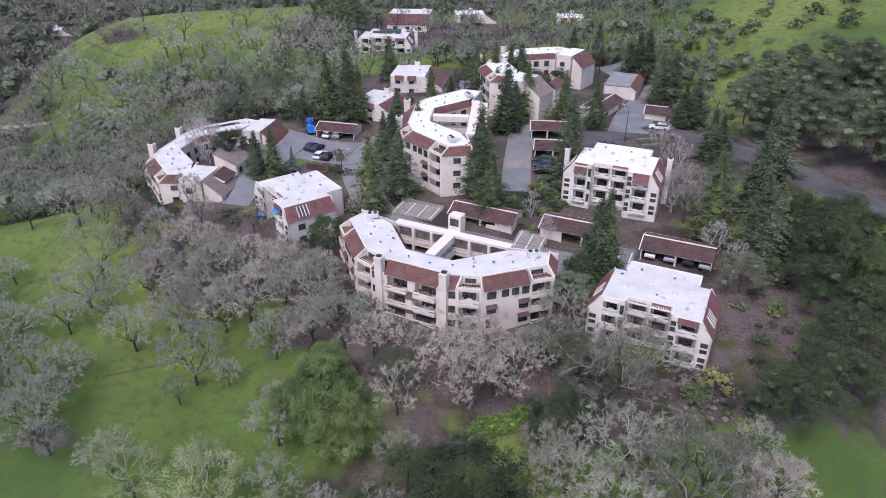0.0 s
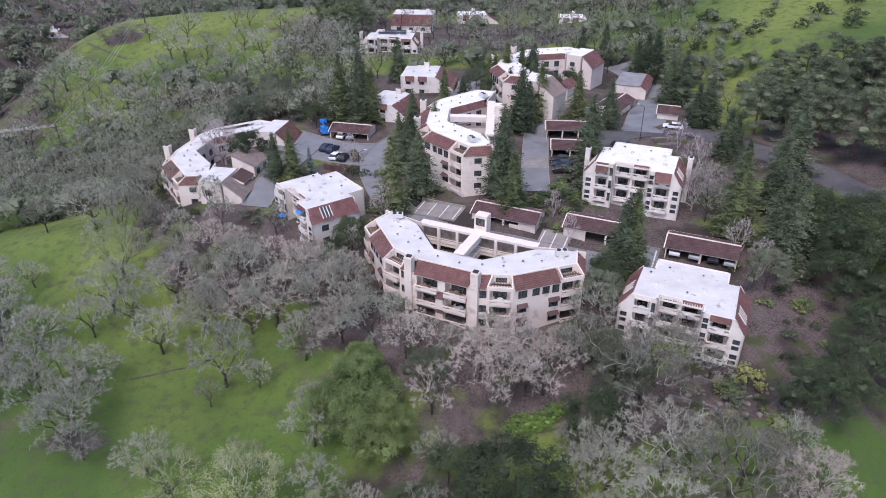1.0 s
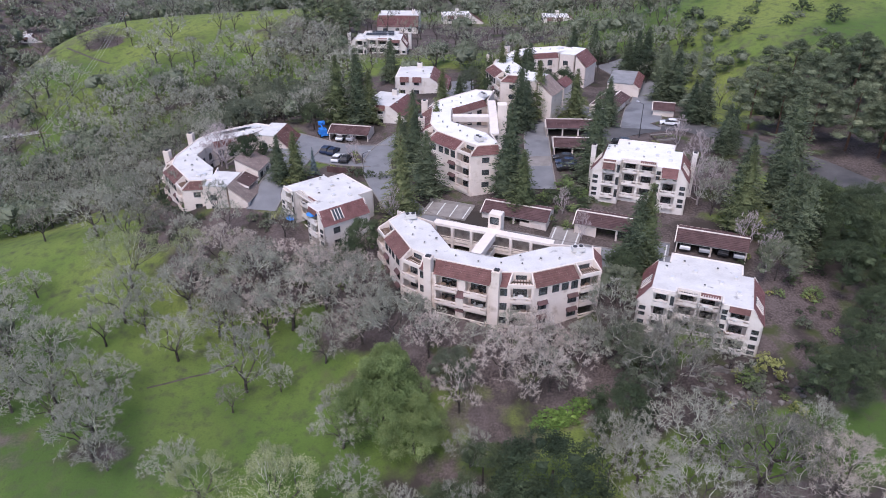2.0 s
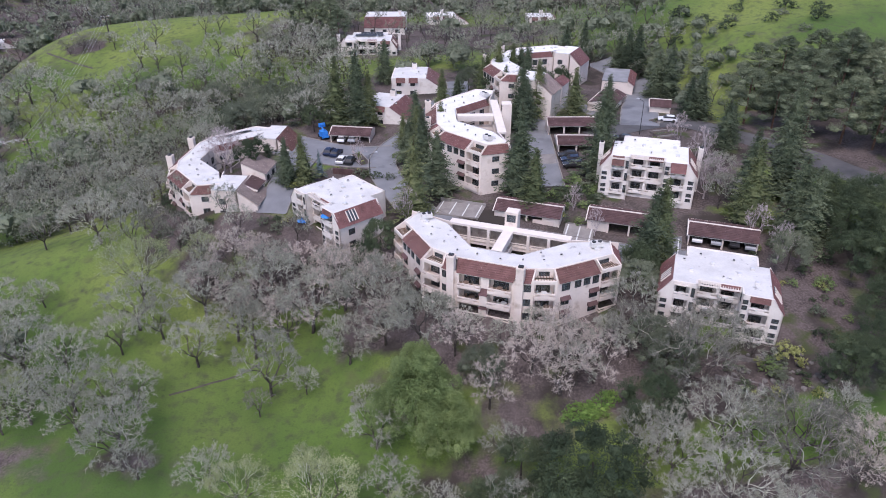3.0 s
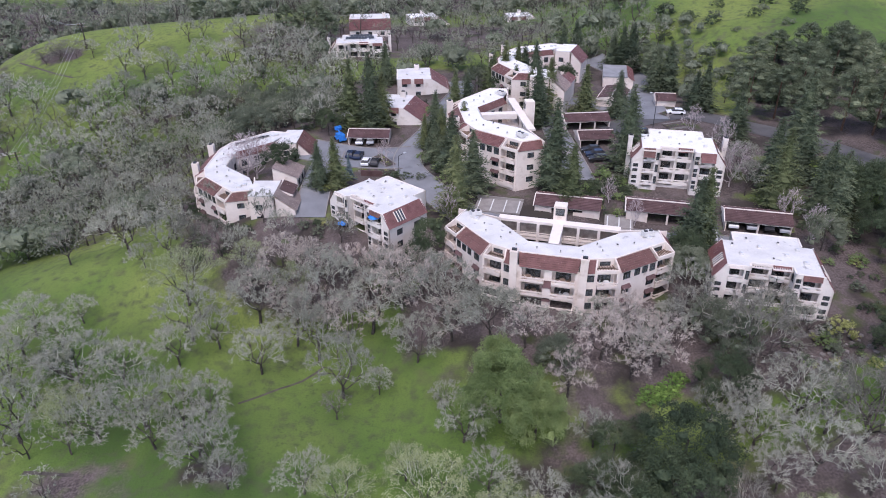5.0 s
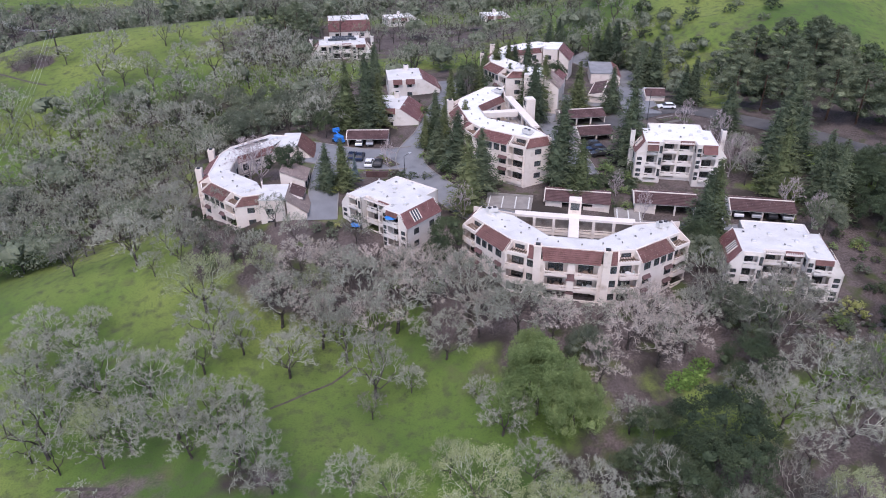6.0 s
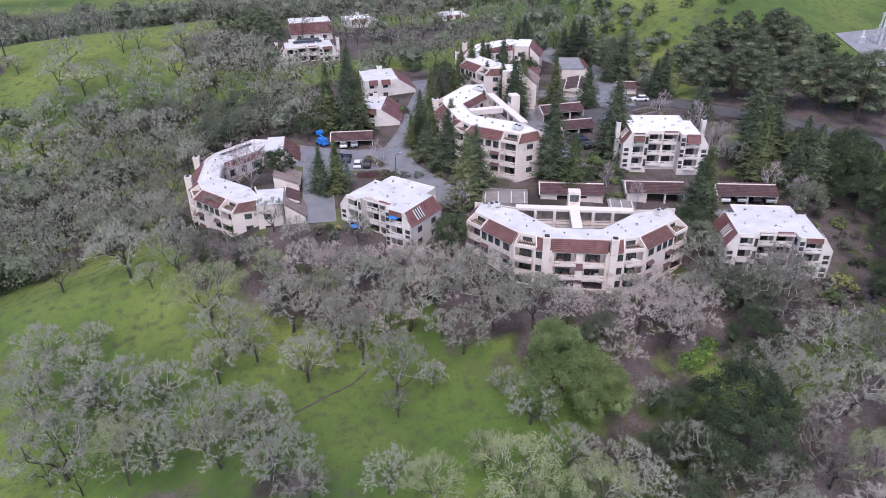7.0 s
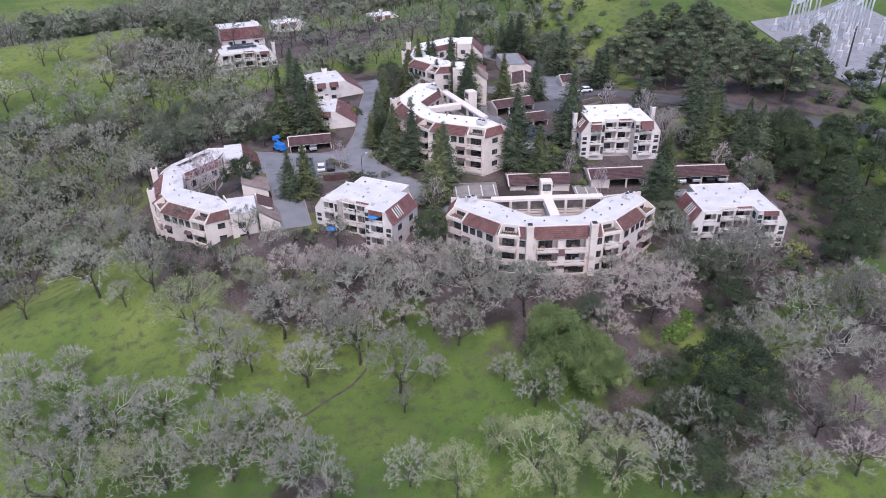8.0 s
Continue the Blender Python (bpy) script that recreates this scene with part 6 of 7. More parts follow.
ROAD_CLEAR = [(-4, 112, 4.5), (-12, 120, 5), (-17, 133, 4.2), (-19.5, 145, 5), (-17, 156, 4.5), (-8, 171, 4.5), (0, 186, 4.5), (8, 107.5, 5), (20, 103, 5), (-28, 154, 8), (-36, 158, 8), (-39, 146, 4.5), (-42, 130, 4.5),
              (16, 138, 4), (18, 150, 4), (15, 128, 4), (48, 160, 6), (53, 180, 5), (42, 154, 6), (66, 144, 5), (74, 125, 5)]
SHRUB_SITES = [  # x0, x1, y0, y1, how many
    (6, 24, 117, 128, 85), (12, 24, 112, 120, 10), (43, 52, 70, 100, 22), (28, 40, 68, 76, 22), (-34, -22, 172, 182, 10), (-26, -18, 138, 147, 8), (-30, -22, 148, 152, 4),
    (-48, -38, 120, 126, 8), (-66, -58, 122, 134, 10), (-16, -8, 176, 196, 14), (56, 66, 88, 112, 5), (26, 44, 126, 146, 10), (-36, -24, 104, 114, 8), (22, 30, 94, 101, 6), (-40, -34, 132, 140, 6),
]
MIX = [LEAF, LEAF, LEAF_GREEN, LEAF_GREY, LEAF_GREY, LEAF_YELLOW]
for x0, x1, y0, y1, n in SHRUB_SITES:
    for _ in range(n):
        x, y = rnd.uniform(x0, x1), rnd.uniform(y0, y1)
        if all((x - a) ** 2 + (y - b) ** 2 > r * r for a, b, r in ROAD_CLEAR):
            big = 1.5 if n > 60 else 1.0
            shrub(x, y, rnd.uniform(0.5, 1.5) * big, rnd.choice(MIX[:5] if n > 60 else MIX), rnd.uniform(0.7, 1.0) / big)
for k in range(36):
    x, y = rnd.uniform(-17.2, -9), rnd.uniform(134, 156)
    if all((x - a) ** 2 + (y - b) ** 2 > r * r * 0.75 for a, b, r in ROAD_CLEAR):
        shrub(x, y, rnd.uniform(0.9, 1.7), rnd.choice([LEAF_GREEN, LEAF_GREEN, LEAF]), rnd.uniform(0.7, 0.95))
shrub(38.0, 74.6, 2.3, LEAF_YELLOW, 0.85)
for x, y, r in ((34.7, 73.4, 1.7), (38.7, 71.3, 1.2), (42.1, 71.2, 1.3), (51.9, 88.7, 1.9), (54.8, 94.4, 1.5)):
    shrub(x, y, r, LEAF_GREEN if r > 1.6 else LEAF, 0.8)
for x, y, r in ((100.8, 202.3, 2.6), (88.9, 206.4, 3), (82.5, 191.4, 2.6), (110.1, 212, 3.4), (111.4, 196.2, 3.2), (106, 205.7, 2.2), (85.4, 215, 3.5), (82.2, 225.9, 4), (98.6, 220.1, 2.6), (93, 212, 2.4),
                (116, 203, 3), (104, 190, 2.0), (78, 218, 3.5), (74, 208, 3), (122, 215, 3), (91, 196, 1.5)):
    shrub(x, y, r, LEAF if r > 2.5 else LEAF_GREY, 0.7)
for k in range(9):
    shrub(3.5 + k * 0.9 + rnd.uniform(-0.3, 0.3), 127.2 - k * 0.45 + rnd.uniform(-0.5, 0.5), 0.45, LEAF_YELLOW)
stand(BIRCH, "birch_tree", [(-53.2, 147, 4.6), (-55.5, 151.5, 4.2)], "bare pale pinkish birch in the court", "tree", "court birches", 1.05)
stand(LIVES, "court_tree", [(-47.6, 145.6, 3.5)], "dark green tree in the court of the house", "tree", "", 0.95)
stand(BIRCH, "birch_tree", [(45.9, 101.7, 2.2), (47.5, 141.2, 2.2), (45.7, 125.9, 3), (42.8, 116.5, 3.2), (16.7, 116.9, 1.5), (-24.7, 148, 1.6), (47, 95.6, 2.2), (18.5, 108.5, 1.4), (-15.5, 119, 2.2)], "slender bare tree with pale twigs", "tree", "slender bare trees", 1.35)
stand(OAK, "oak_tree", [(-61.5, 137.1, 2.6), (-51.5, 128, 3.2), (-36.8, 119.2, 2.6), (-29.2, 108.6, 2.6), (46.5, 119, 3.4), (44, 112.5, 3), (24, 79.5, 3.4), (28.5, 78, 3.2), (-12, 90.5, 2.4), (2.5, 85.5, 2.4)], "leafless oak close against the house walls", "tree", "bare oaks")
stand(LIVES, "live_oak", [(-21, 110.5, 3.0), (-23.5, 107, 2.6), (-30, 178, 3.5), (-36, 171, 2.6), (-11, 154, 2.5), (-13, 148, 2.2)], "dark green live oak between the houses", "tree", "live oaks", 1.2)
stand(GREYS, "live_oak", [(-50, 186, 4.2), (-58, 184, 4.4), (-42, 188, 4.0), (-47, 194, 4.6), (-37, 180, 3.6)], "soft grey-green evergreen behind the west house", "tree", "live oaks")
for x, y, r in ((-65, 137.5, 1.3), (-66.5, 140.5, 1.4), (-63.5, 134.5, 1.2), (-61, 132, 1.2), (-67.5, 144, 1.5), (-58.5, 129.5, 1.1), (-55, 127, 1.2), (-68.5, 150, 1.6), (-46, 150, 1.2), (-45, 156, 1.4), (-48, 146, 1)):
    shrub(x, y, r, LEAF, 0.85)
stand(OAK + DUSKY, "oak_tree", [(-70, 134, 3.6), (-72, 143, 3.8), (-71, 152, 4), (-66, 128, 3.4), (-60, 122.5, 3.6), (-75, 160, 4), (-56, 120.5, 2.8), (-48, 122.5, 2.6), (-70, 166, 4), (-64, 173, 3.6)], "leafless oak close against the house walls", "tree", "bare oaks")
stand(OAK + BROWN, "oak_tree", [(-17.5, 93.5, 3.0), (-20.5, 97, 3.2), (-8.5, 87, 2.8), (-2.5, 84.3, 3), (8, 83.2, 2.8), (-29.5, 111.5, 2.8), (14.5, 84, 2.8), (33, 76, 2.6)], "leafless oak close against the house walls", "tree", "bare oaks", 0.8)
for x, y, t in ((-33.2, 141.7, 6.5),):
    plant("blue_spruce", SPRUCE[0], x, y, t, t, 1.0, "pale blue-grey spruce beside the drive", "tree", "")


# ---- vehicles ----
def car(x, y, turn, paint, tall=1.45, z=None, label=""):
    z = ground_z(x, y) + 0.16 if z is None else z
    c = thing("car", pose(x, y, z, 0, 0, turn), label, "car", "parked cars")
    w = 0.9

    def hull(bm, outline, half, pinch, lo):
        a = [bm.verts.new((px, -half * (pinch if pz > lo else 1), pz)) for px, pz in outline]
        b = [bm.verts.new((px, half * (pinch if pz > lo else 1), pz)) for px, pz in outline]
        bm.faces.new(a)
        bm.faces.new(b[::-1])
        for i in range(len(outline)):
            j = (i + 1) % len(outline)
            bm.faces.new((a[j], a[i], b[i], b[j]))
    bm = bmesh.new()
    hull(bm, [(-2.25, 0.3), (2.2, 0.3), (2.3, 0.55), (2.2, 0.75), (1.0, 0.92), (-2.0, 0.95), (-2.3, 0.8)], w, 0.96, 0.9)
    bmesh.ops.bevel(bm, geom=list(bm.edges), offset=0.06, segments=1, affect="EDGES")
    part("body", bm, paint, c)
    bm = bmesh.new()
    hull(bm, [(-2.0, 0.93), (1.05, 0.9), (0.35, tall - 0.03), (-1.5, tall - 0.03)], w * 0.93, 0.82, 1.2)
    part("glazing", bm, DARK, c, "dark car windows")
    bm = bmesh.new()
    hull(bm, [(-1.55, tall - 0.06), (0.38, tall - 0.06), (0.25, tall), (-1.4, tall)], w * 0.8, 0.95, tall - 0.02)
    part("roof", bm, paint, c)
    for sx in (-1.4, 1.4):
        for sy in (-0.82, 0.82):
            bm = bmesh.new()
            bmesh.ops.create_cone(bm, cap_ends=True, segments=14, radius1=0.33, radius2=0.33, depth=0.22, matrix=pose(sx, sy, 0.33, 90, 0, 0))
            part("wheel", bm, RUBBER, c, "black tyre")
    for sy in (-0.6, 0.6):
        bm = bmesh.new()
        box(bm, 2.2, 2.27, sy - 0.2, sy + 0.2, 0.58, 0.72)
        part("headlight", bm, STEEL, c)


for x, y, turn, k, name in ((-31.7, 156.3, 72, 2, "navy"), (-30.0, 155.2, 70, 2, "navy"), (-28.6, 150.6, 72, 0, "white"), (-26.6, 149.8, 72, 3, "charcoal"), (-28.6, 164.4, 75, 0, "white"), (-26, 163.8, 75, 1, "silver"),
                           (21.4, 138.3, 172, 3, "charcoal"), (21.4, 135.9, 172, 2, "navy"), (21.2, 133.5, 172, 3, "charcoal"), (50.6, 154.6, 160, 0, "white"), (36, 144.5, 150, 3, "charcoal"),
                           (36.1, 103.8, 65, 0, "white"), (39.0, 102.4, 65, 1, "silver"), (41.8, 101.2, 65, 3, "charcoal"), (44.2, 100.1, 65, 1, "silver"), (8.6, 116.2, 64, 3, "charcoal")):
    car(x, y, turn, PAINTS[k], label=name + " car parked in a bay of the estate")


def limb(bm, a, b, r0, r1, sides=6):
    v, f = tubes(np.array([(*a, *b, r0, r1)], float), sides)
    vs = [bm.verts.new(p) for p in v]
    for q in f:
        bm.faces.new([vs[i] for i in q])


# blue boom lift in the parking court
lift = thing("boom_lift", pose(-33.4, 166.8, ground_z(-33.4, 166.8) + 0.1, 0, 0, 20), "blue boom lift parked beside the carport", "machine")
lift.scale = (0.8, 0.8, 0.8)
bm = bmesh.new()
box(bm, -1.2, 1.2, -2.0, 2.0, 0.45, 1.1)
part("chassis", bm, BLUE, lift)
bm = bmesh.new()
box(bm, -1.0, 1.0, -1.6, 1.3, 1.2, 2.3)
part("turntable", bm, BLUE, lift)
for n, a, b in (("arm", (0, -1.2, 2.3), (0, 2.2, 3.4)), ("arm", (0, 2.2, 3.4), (0, -1.0, 4.3)), ("arm", (0, -1.0, 4.3), (0.3, 1.4, 3.6))):
    bm = bmesh.new()
    limb(bm, a, b, 0.28, 0.24, 4)
    part(n, bm, BLUE, lift)
bm = bmesh.new()
box(bm, -0.8, 1.2, 1.3, 2.2, 3.0, 4.1)
part("basket", bm, BLUE, lift)
for sx in (-1.15, 1.15):
    for sy in (-1.4, 1.4):
        bm = bmesh.new()
        bmesh.ops.create_cone(bm, cap_ends=True, segments=14, radius1=0.5, radius2=0.5, depth=0.4, matrix=pose(sx, sy, 0.5, 0, 90, 0))
        part("wheel", bm, RUBBER, lift)


# ---- things on balconies and roofs ----
def umbrella(m, label):
    u = thing("patio_umbrella", m, label, "umbrella", "blue umbrellas")
    bm = bmesh.new()
    bmesh.ops.create_cone(bm, cap_ends=False, segments=8, radius1=1.25, radius2=0.05, depth=0.5, matrix=pose(0, 0, 1.75))
    part("canopy", bm, BLUE, u)
    bm = bmesh.new()
    limb(bm, (0, 0, 0), (0, 0, 2.0), 0.03, 0.03)
    part("pole", bm, STEEL, u)


B = pose(-33.6, 119.3, 0.9, 0, 0, -54.4)
umbrella(B @ pose(5.1, 0.1, 7.0), "blue patio umbrella on an upper balcony")
umbrella(B @ pose(-5.4, 0.9, 1.9), "blue patio umbrella on a lower balcony")


def solar_array(m, w, d):
    s = thing("solar_array", m, "row of dark solar panels on a white roof", "solar panel", "solar arrays")
    n = max(2, int(w / 1.1))
    for k in range(n):
        bm = bmesh.new()
        x = -w / 2 + w * k / n
        solid(bm, [(x, -d / 2, 0.12), (x + w / n - 0.06, -d / 2, 0.12), (x + w / n - 0.06, d / 2, 0.34), (x, d / 2, 0.34)], 0.05)
        part("panel", bm, DARK, s)


A = pose(-64.8, 152.5, -0.9, 0, 0, -101.5)
solar_array(A @ pose(-11.8, 7.6, 10.3, 0, 0, -44), 8, 0.9)
solar_array(A @ pose(-12.6, 9.0, 10.3, 0, 0, -44), 7, 0.9)
solar_array(pose(-20, 252, 13.6, 0, 0, -6), 10, 2.2)
solar_array(pose(-19, 256, 13.6, 0, 0, -6), 8, 1.6)

HVAC = [(-5.05, 91.2, 0, -26.1), (-9.3, 146.5, 7.2, -97)]
for hx, hy, hz, ha in HVAC:
    for lx, ly in ((-15.0, 13.6), (15.4, 13.0)):
        u = thing("roof_unit", pose(hx, hy, hz, 0, 0, ha) @ pose(lx, ly, 10.62, 0, 0, 30), "grey air handling unit on a white roof", "roof unit", "roof units")
        bm = bmesh.new()
        box(bm, -1.0, 1.0, -0.6, 0.6, 0, 0.75)
        part("casing", bm, ROOF, u)
        for k in (-0.5, 0.5):
            bm = bmesh.new()
            bmesh.ops.create_cone(bm, cap_ends=True, segments=12, radius1=0.35, radius2=0.35, depth=0.14, matrix=pose(k, 0, 0.82))
            part("fan_housing", bm, DARK, u)


# ---- poles and wires on the west hill ----
def power_pole(x, y, hgt, turn, label):
    p = thing("power_pole", pose(x, y, ground_z(x, y) - 0.2, 0, 0, turn), label, "power pole", "power poles")
    bm = bmesh.new()
    limb(bm, (0, 0, 0), (0, 0, hgt), 0.28, 0.2, 8)
    part("post", bm, BARK, p)
    for z in (hgt - 0.5, hgt - 1.5):
        bm = bmesh.new()
        box(bm, -1.4, 1.4, -0.07, 0.07, z - 0.08, z + 0.08)
        part("cross_arm", bm, WOOD, p)
        for k in (-1.25, -0.5, 0.5, 1.25):
            bm = bmesh.new()
            limb(bm, (k, 0, z + 0.08), (k, 0, z + 0.35), 0.06, 0.05)
            part("insulator", bm, STEEL, p)
    return Vector((x, y, ground_z(x, y) - 0.2 + hgt - 0.2))


tops = [power_pole(-127.2, 214.6, 8, 20, "wooden power pole on the grass slope"), power_pole(-119.6, 284, 9.5, 20, "wooden power pole on the hilltop"), power_pole(-175, 420, 11, 20, "distant wooden power pole")]
ends = [(Vector((-235, 196, -6)), tops[0]), (tops[0], tops[1]), (tops[1], tops[2])]
for a, b in ends:
    side = Vector((b.y - a.y, a.x - b.x, 0)).normalized()
    for k in (-1.2, 0, 1.2):
        bm = bmesh.new()
        pts = [a.lerp(b, i / 12) + side * k - Vector((0, 0, 2.2 * 4 * (i / 12) * (1 - i / 12))) for i in range(13)]
        rings = [[bm.verts.new(p + Vector((0, 0, 0.022))), bm.verts.new(p - Vector((0, 0, 0.014)) + side * 0.02), bm.verts.new(p - Vector((0, 0, 0.014)) - side * 0.02)] for p in pts]
        for u, v in zip(rings, rings[1:]):
            for i in range(3):
                bm.faces.new((u[i], u[(i + 1) % 3], v[(i + 1) % 3], v[i]))
        tagged(part("power_line", bm, STEEL), "thin overhead wire between poles", "wire", "overhead wires")

# ---- the substation beyond the public road ----
bm = bmesh.new()
grid_x, grid_y = np.linspace(122, 205, 18), np.linspace(122, 178, 14)
verts = [[bm.verts.new((x + (y - 150) * 0.35, y + (x - 160) * 0.25, ground_z(x + (y - 150) * 0.35, y + (x - 160) * 0.25) + 0.25)) for x in grid_x] for y in grid_y]
for r0, r1 in zip(verts, verts[1:]):
    for k in range(len(grid_x) - 1):
        bm.faces.new((r0[k], r0[k + 1], r1[k + 1], r1[k]))
tagged(part("ground_yard", bm, GRAVEL), "pale gravel yard of the substation", "yard", kind="structure")


def lattice_post(bm, x, y, z0, z1, w):
    for sx in (-w, w):
        for sy in (-w, w):
            limb(bm, (x + sx, y + sy, z0), (x + sx * 0.6, y + sy * 0.6, z1), 0.17, 0.15, 4)
    n = 5
    for k in range(n):
        a, b = z0 + (z1 - z0) * k / n, z0 + (z1 - z0) * (k + 1) / n
        s = 1 if k % 2 else -1
        limb(bm, (x - w * s, y - w, a), (x + w * s, y - w, b), 0.11, 0.11, 4)
        limb(bm, (x - w * s, y + w, a), (x + w * s, y + w, b), 0.11, 0.11, 4)


def gantry(x, y, turn, span, hgt):
    g = thing("gantry", pose(x, y, ground_z(x, y), 0, 0, turn), "white lattice steel gantry in the substation", "gantry", "substation gantries")
    for sx in (-span / 2, span / 2):
        bm = bmesh.new()
        lattice_post(bm, sx, 0, 0, hgt, 0.7)
        part("post", bm, STEEL, g)
    bm = bmesh.new()
    for oy in (-0.5, 0.5):
        for oz in (0, 1.0):
            limb(bm, (-span / 2, oy, hgt - 1 + oz), (span / 2, oy, hgt - 1 + oz), 0.16, 0.16, 4)
    n = int(span / 1.2)
    for k in range(n):
        a, b = -span / 2 + span * k / n, -span / 2 + span * (k + 1) / n
        limb(bm, (a, -0.5, hgt - 1), (b, -0.5, hgt), 0.1, 0.1, 4), limb(bm, (a, 0.5, hgt), (b, 0.5, hgt - 1), 0.1, 0.1, 4)
    part("beam", bm, STEEL, g)


for x, y, turn, span, hgt in ((138, 148, 20, 9, 9), (152, 152, 20, 10, 11), (166, 154, 20, 10, 12), (146, 162, 20, 10, 10), (172, 146, 20, 9, 8), (160, 166, 20, 12, 13), (182, 160, 20, 12, 12), (133, 139, 20, 6, 6), (186, 172, 20, 10, 14)):
    gantry(x, y, turn, span, hgt)


def transformer(x, y):
    t = thing("transformer", pose(x, y, ground_z(x, y) + 0.2, 0, 0, 20), "grey switchgear with bushings in the substation", "transformer", "substation gear")
    bm = bmesh.new()
    box(bm, -0.9, 0.9, -0.7, 0.7, 0, 2.2)
    bmesh.ops.bevel(bm, geom=list(bm.edges), offset=0.08, segments=1, affect="EDGES")
    part("tank", bm, STEEL, t)
    for k in (-0.5, 0, 0.5):
        bm = bmesh.new()
        limb(bm, (k, 0, 2.2), (k * 1.5, 0, 4.2), 0.12, 0.07, 6)
        part("bushing", bm, TRIM, t)


for k in range(24):
    x, y = 134 + (k % 6) * 8 + rnd.uniform(-1, 1), 136 + (k // 6) * 8 + (k % 6) * 2 + rnd.uniform(-1, 1)
    transformer(x, y)
power_pole(127.4, 128.8, 12, 20, "tall dark wooden pole beside the substation")

# ---- rockery below the south-east block ----
for k in range(70):
    x, y = rnd.uniform(27, 42), rnd.uniform(69, 77)
    bm = bmesh.new()
    bmesh.ops.create_icosphere(bm, subdivisions=1, radius=rnd.uniform(0.25, 0.7))
    for v in bm.verts:
        v.co *= rnd.uniform(0.75, 1.2)
        v.co.z *= 0.6
    tagged(part("boulder", bm, ROCK, m=pose(x, y, ground_z(x, y) + 0.05, 0, 0, rnd.uniform(0, 360))), "grey boulder in the rockery", "rock", "rockery boulders")


def street_lamp(x, y, hgt, turn):
    s = thing("street_lamp", pose(x, y, ground_z(x, y) - 0.1, 0, 0, turn), "dark metal street lamp beside the road", "street lamp", "street lamps")
    bm = bmesh.new()
    limb(bm, (0, 0, 0), (0, 0, hgt), 0.09, 0.06, 8)
    part("pole", bm, DARK, s)
    bm = bmesh.new()
    limb(bm, (0, 0, hgt), (1.6, 0, hgt + 0.3), 0.05, 0.04, 6)
    part("arm", bm, DARK, s)
    bm = bmesh.new()
    box(bm, 1.4, 2.1, -0.16, 0.16, hgt + 0.22, hgt + 0.38)
    part("lamp_head", bm, STEEL, s)


street_lamp(41, 147.5, 8, 120), street_lamp(-22.3, 141, 5, 30)

for x, y in [(6.2, 73.5), (7.6, 73.6), (9.2, 74.3), (10.9, 75.0), (6.6, 72.3), (9.3, 73.3), (4.9, 72.6), (11.9, 75.3), (8.1, 73.0)]:
    shrub(x, y, rnd.uniform(1.1, 1.8), LEAF_LIME, 0.5)
DIRT = material("bare_dirt", (0.05, 0.042, 0.036), (0.1, 0.085, 0.075), 0.8, 0.95, 0.5)
road("path_dirt", "narrow dark dirt track across the grass", [(-56.2, 88.9), (-53.1, 89.7), (-49.7, 90.8), (-46.0, 91.7), (-42.3, 93.9)], 0.4, DIRT, lift=0.05, kerb=False)
road("path_dirt_low", "narrow dark dirt track across the grass", [(-86.8, 83.4), (-83.4, 82.2), (-79.0, 80.5)], 0.6, DIRT, lift=0.05, kerb=False)

road("path_hill", "narrow dark dirt track below the hilltop", [(-143, 281), (-138.8, 276.9), (-129.3, 269), (-120.6, 262.6)], 0.8, DIRT, lift=0.06, kerb=False)

# ---- planted islands, low walls ----
SOIL = material("planting_soil", (0.06, 0.048, 0.04), (0.12, 0.098, 0.085), 0.8, 0.95, 0.5)
for pts, wid in (([(-25.5, 155), (-23.2, 147.5)], 2.2), ([(-30.5, 146.8), (-24.5, 144.6)], 1.8), ([(47.0, 154.6), (51, 156.4)], 2.4), ([(44, 146.5), (49, 147)], 3.2), ([(34.5, 159), (40, 166)], 2.0)):
    road("path_island", "planted island with a concrete kerb", pts, wid, SOIL, lift=0.24)
    for k in range(5):
        q = Vector(pts[0]).lerp(Vector(pts[1]), (k + 0.5) / 5)
        shrub(q.x + rnd.uniform(-0.4, 0.4), q.y + rnd.uniform(-0.4, 0.4), rnd.uniform(0.4, 0.8), rnd.choice([LEAF_YELLOW, LEAF_GREEN, LEAF_GREY]), 0.7)


def low_wall(a, b, hgt, mat, label):
    m, ln = along(a, b)
    bm = bmesh.new()
    z = min(ground_z(*a), ground_z(*b))
    box(bm, 0, ln, -0.15, 0.15, z - 0.5, z + hgt, m)
    w = part("garden_wall", bm, mat)
    tagged(w, label, "wall", "garden walls")


low_wall((-30.5, 143.8), (-24.0, 141.8), 1.3, TILE_OLD, "low red-brown garden wall beside the parking court")
low_wall((-8.3, 125.2), (0.2, 121), 0.7, CONCRETE, "low concrete wall behind the parking bays")
low_wall((31, 76.6), (37.5, 73.8), 0.8, ROCK, "low dry-stone wall of the rockery")
low_wall((27, 74.5), (33.5, 71.6), 0.7, ROCK, "low dry-stone wall of the rockery")
low_wall((8, 113.8), (12.5, 111.8), 0.9, STUCCO, "low cream wall between carports")

# ---- patio furniture on balconies ----
CHAIR_MATS = [PAINT, WOOD, DARK]


def patio_table(m, mat):
    t = thing("patio_table", m, "small round patio table on a balcony", "table", "patio tables")
    bm = bmesh.new()
    bmesh.ops.create_cone(bm, cap_ends=True, segments=14, radius1=0.5, radius2=0.5, depth=0.05, matrix=pose(0, 0, 0.73))
    part("tabletop", bm, mat, t)
    bm = bmesh.new()
    limb(bm, (0, 0, 0), (0, 0, 0.71), 0.06, 0.04)
    part("pedestal", bm, DARK, t)


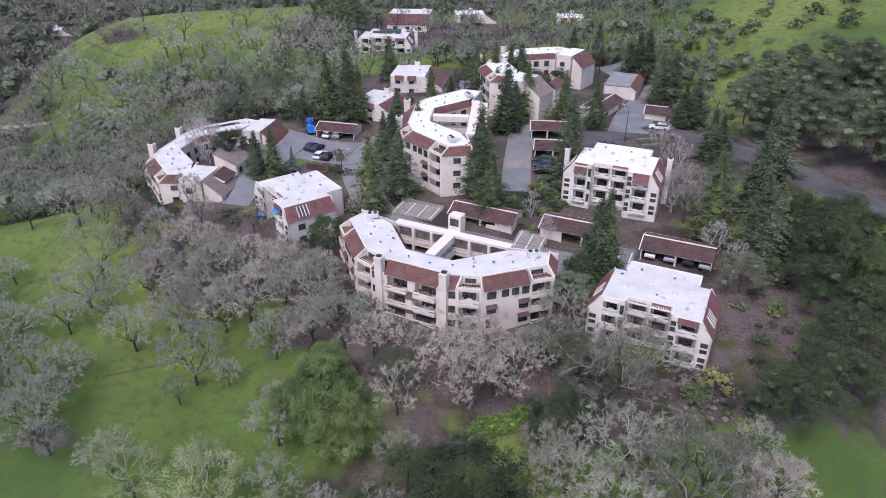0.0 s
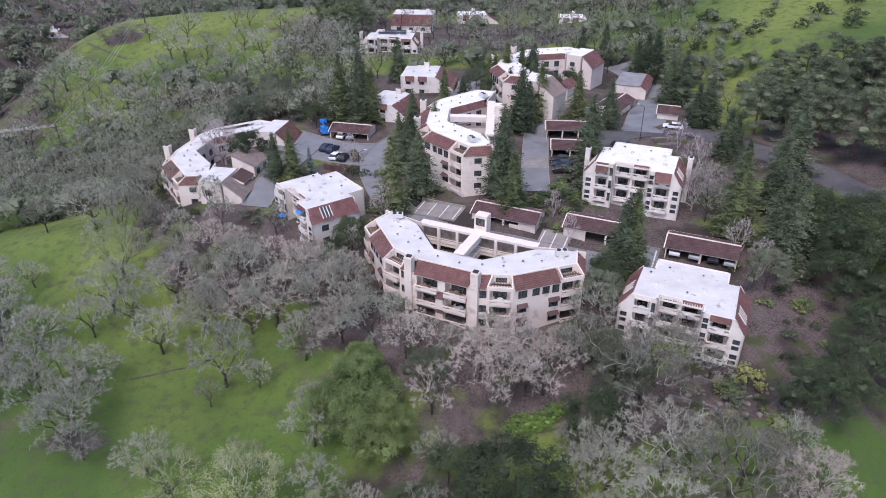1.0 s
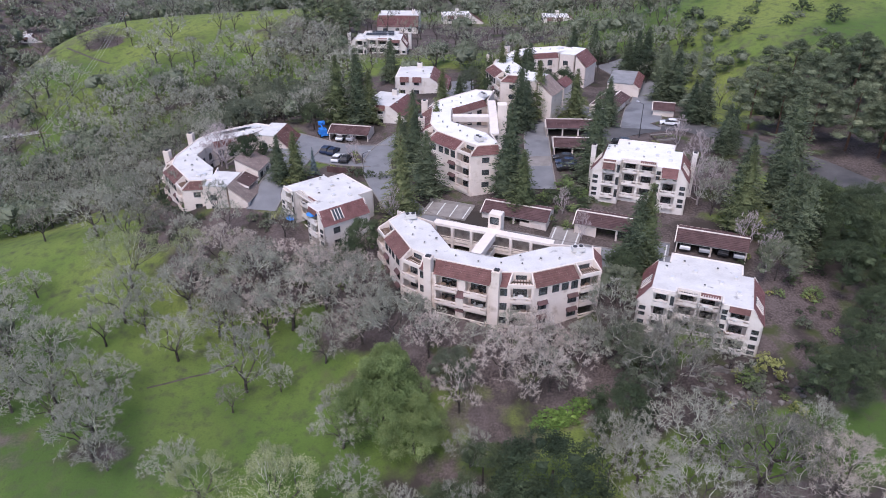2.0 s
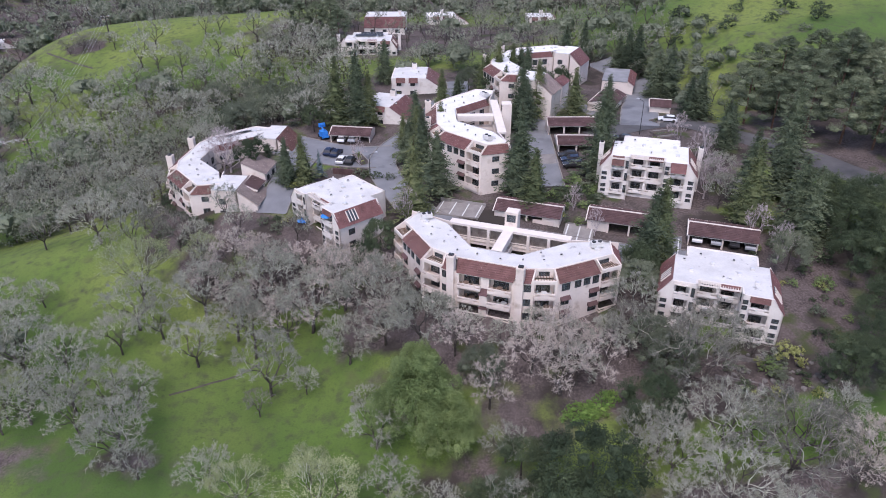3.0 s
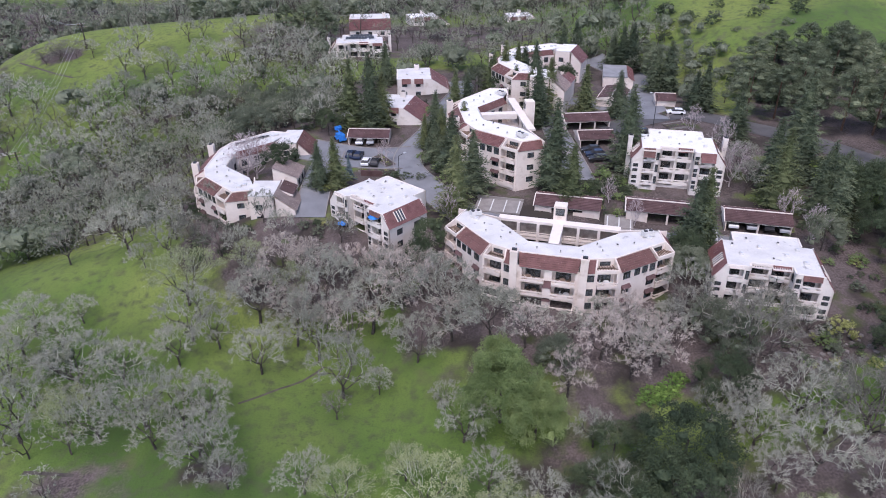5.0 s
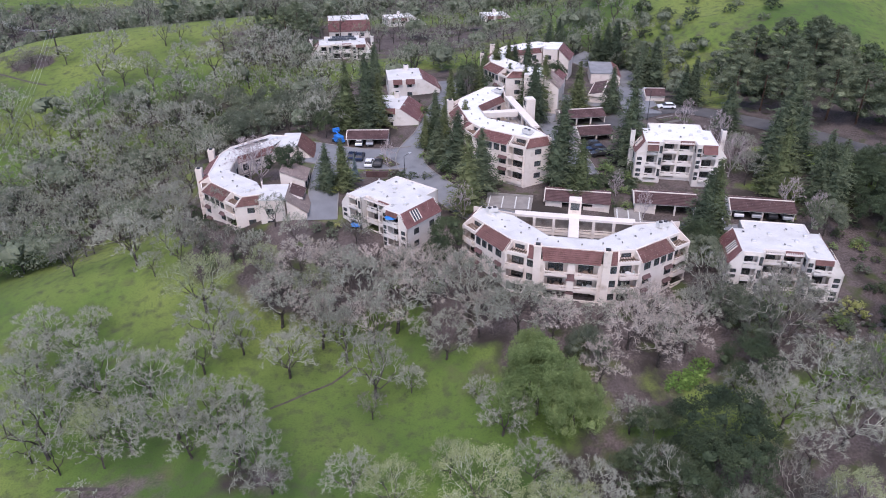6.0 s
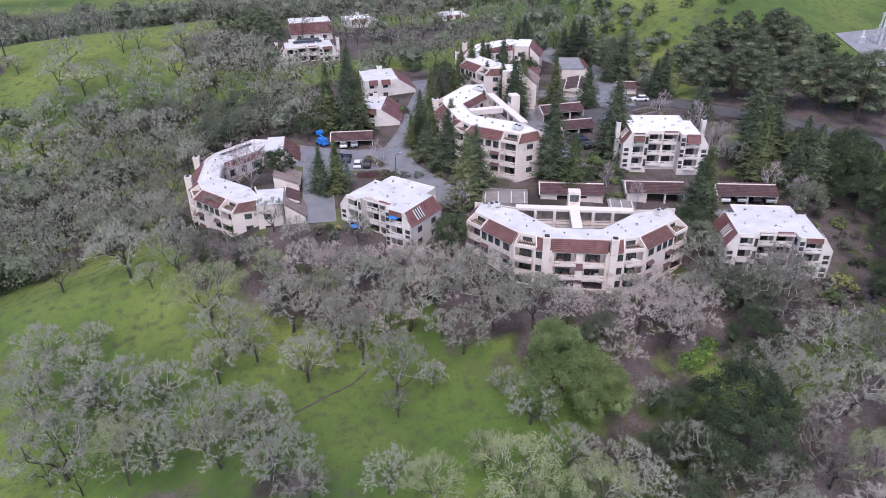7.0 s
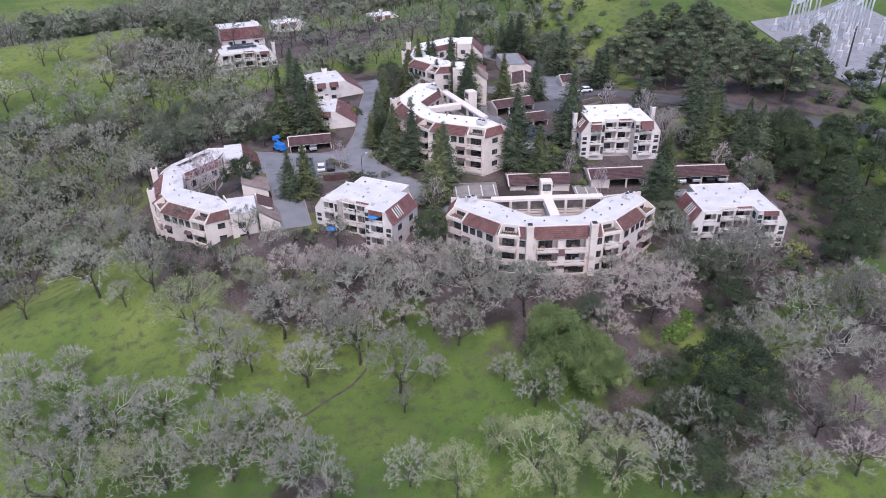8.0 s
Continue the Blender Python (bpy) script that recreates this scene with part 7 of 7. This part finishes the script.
def patio_chair(m, mat):
    c = thing("patio_chair", m, "patio chair on a balcony", "chair", "patio chairs")
    bm = bmesh.new()
    box(bm, -0.24, 0.24, -0.24, 0.24, 0.4, 0.45)
    part("seat", bm, mat, c)
    bm = bmesh.new()
    box(bm, -0.24, 0.24, 0.2, 0.25, 0.5, 0.95)
    part("backrest", bm, mat, c)
    for sx in (-0.2, 0.2):
        for sy in (-0.2, 0.2):
            bm = bmesh.new()
            box(bm, sx - 0.02, sx + 0.02, sy - 0.02, sy + 0.02, 0, 0.4)
            part("leg", bm, mat, c)


MAIN, EAST, NORTH = pose(-5.05, 91.2, 0, 0, 0, -26.1), pose(29.5, 81.6, 0, 0, 0, -25.8), pose(30.75, 117, 7.0, 0, 0, -23.6)
WING = pose(11.3, 1.8, 0, 0, 0, 44.3)
FRONT = pose(5.3, 0, 0, 0, 0, 16.7)
for m, x, y, z in ((MAIN, -3.2, 0.3, 6.35), (MAIN, -2.2, 0.4, 3.75), (MAIN, -2.6, 0.3, 1.15), (MAIN, 2.4, 0.4, 6.35), (MAIN, 3.2, 0.3, 3.75), (MAIN @ FRONT, 4.3, 0.2, 6.35), (MAIN @ FRONT, 4.8, 0.2, 3.75),
                   (MAIN @ WING, 10, 0.3, 6.35), (MAIN @ WING, 10.4, 0.4, 3.75), (EAST, 5.0, -0.1, 7.0), (EAST, 4.4, -0.1, 4.45), (EAST, 0.8, 1.9, 7.0), (EAST, -5.6, 0.9, 7.0), (EAST, -1.6, 2.0, 4.45),
                   (NORTH, 4.8, -0.1, 7.0), (NORTH, 5.2, -0.1, 4.45), (NORTH, -5.4, 0.9, 7.0), (B, 4.0, 0.2, 4.45), (B, -1.5, 2.1, 7.0)):
    mat = rnd.choice(CHAIR_MATS)
    patio_table(m @ pose(x, y, z + 0.01), mat)
    patio_chair(m @ pose(x - 0.85, y + 0.1, z + 0.01, 0, 0, rnd.uniform(60, 120)), mat)
    patio_chair(m @ pose(x + 0.85, y + 0.1, z + 0.01, 0, 0, rnd.uniform(-120, -60)), mat)
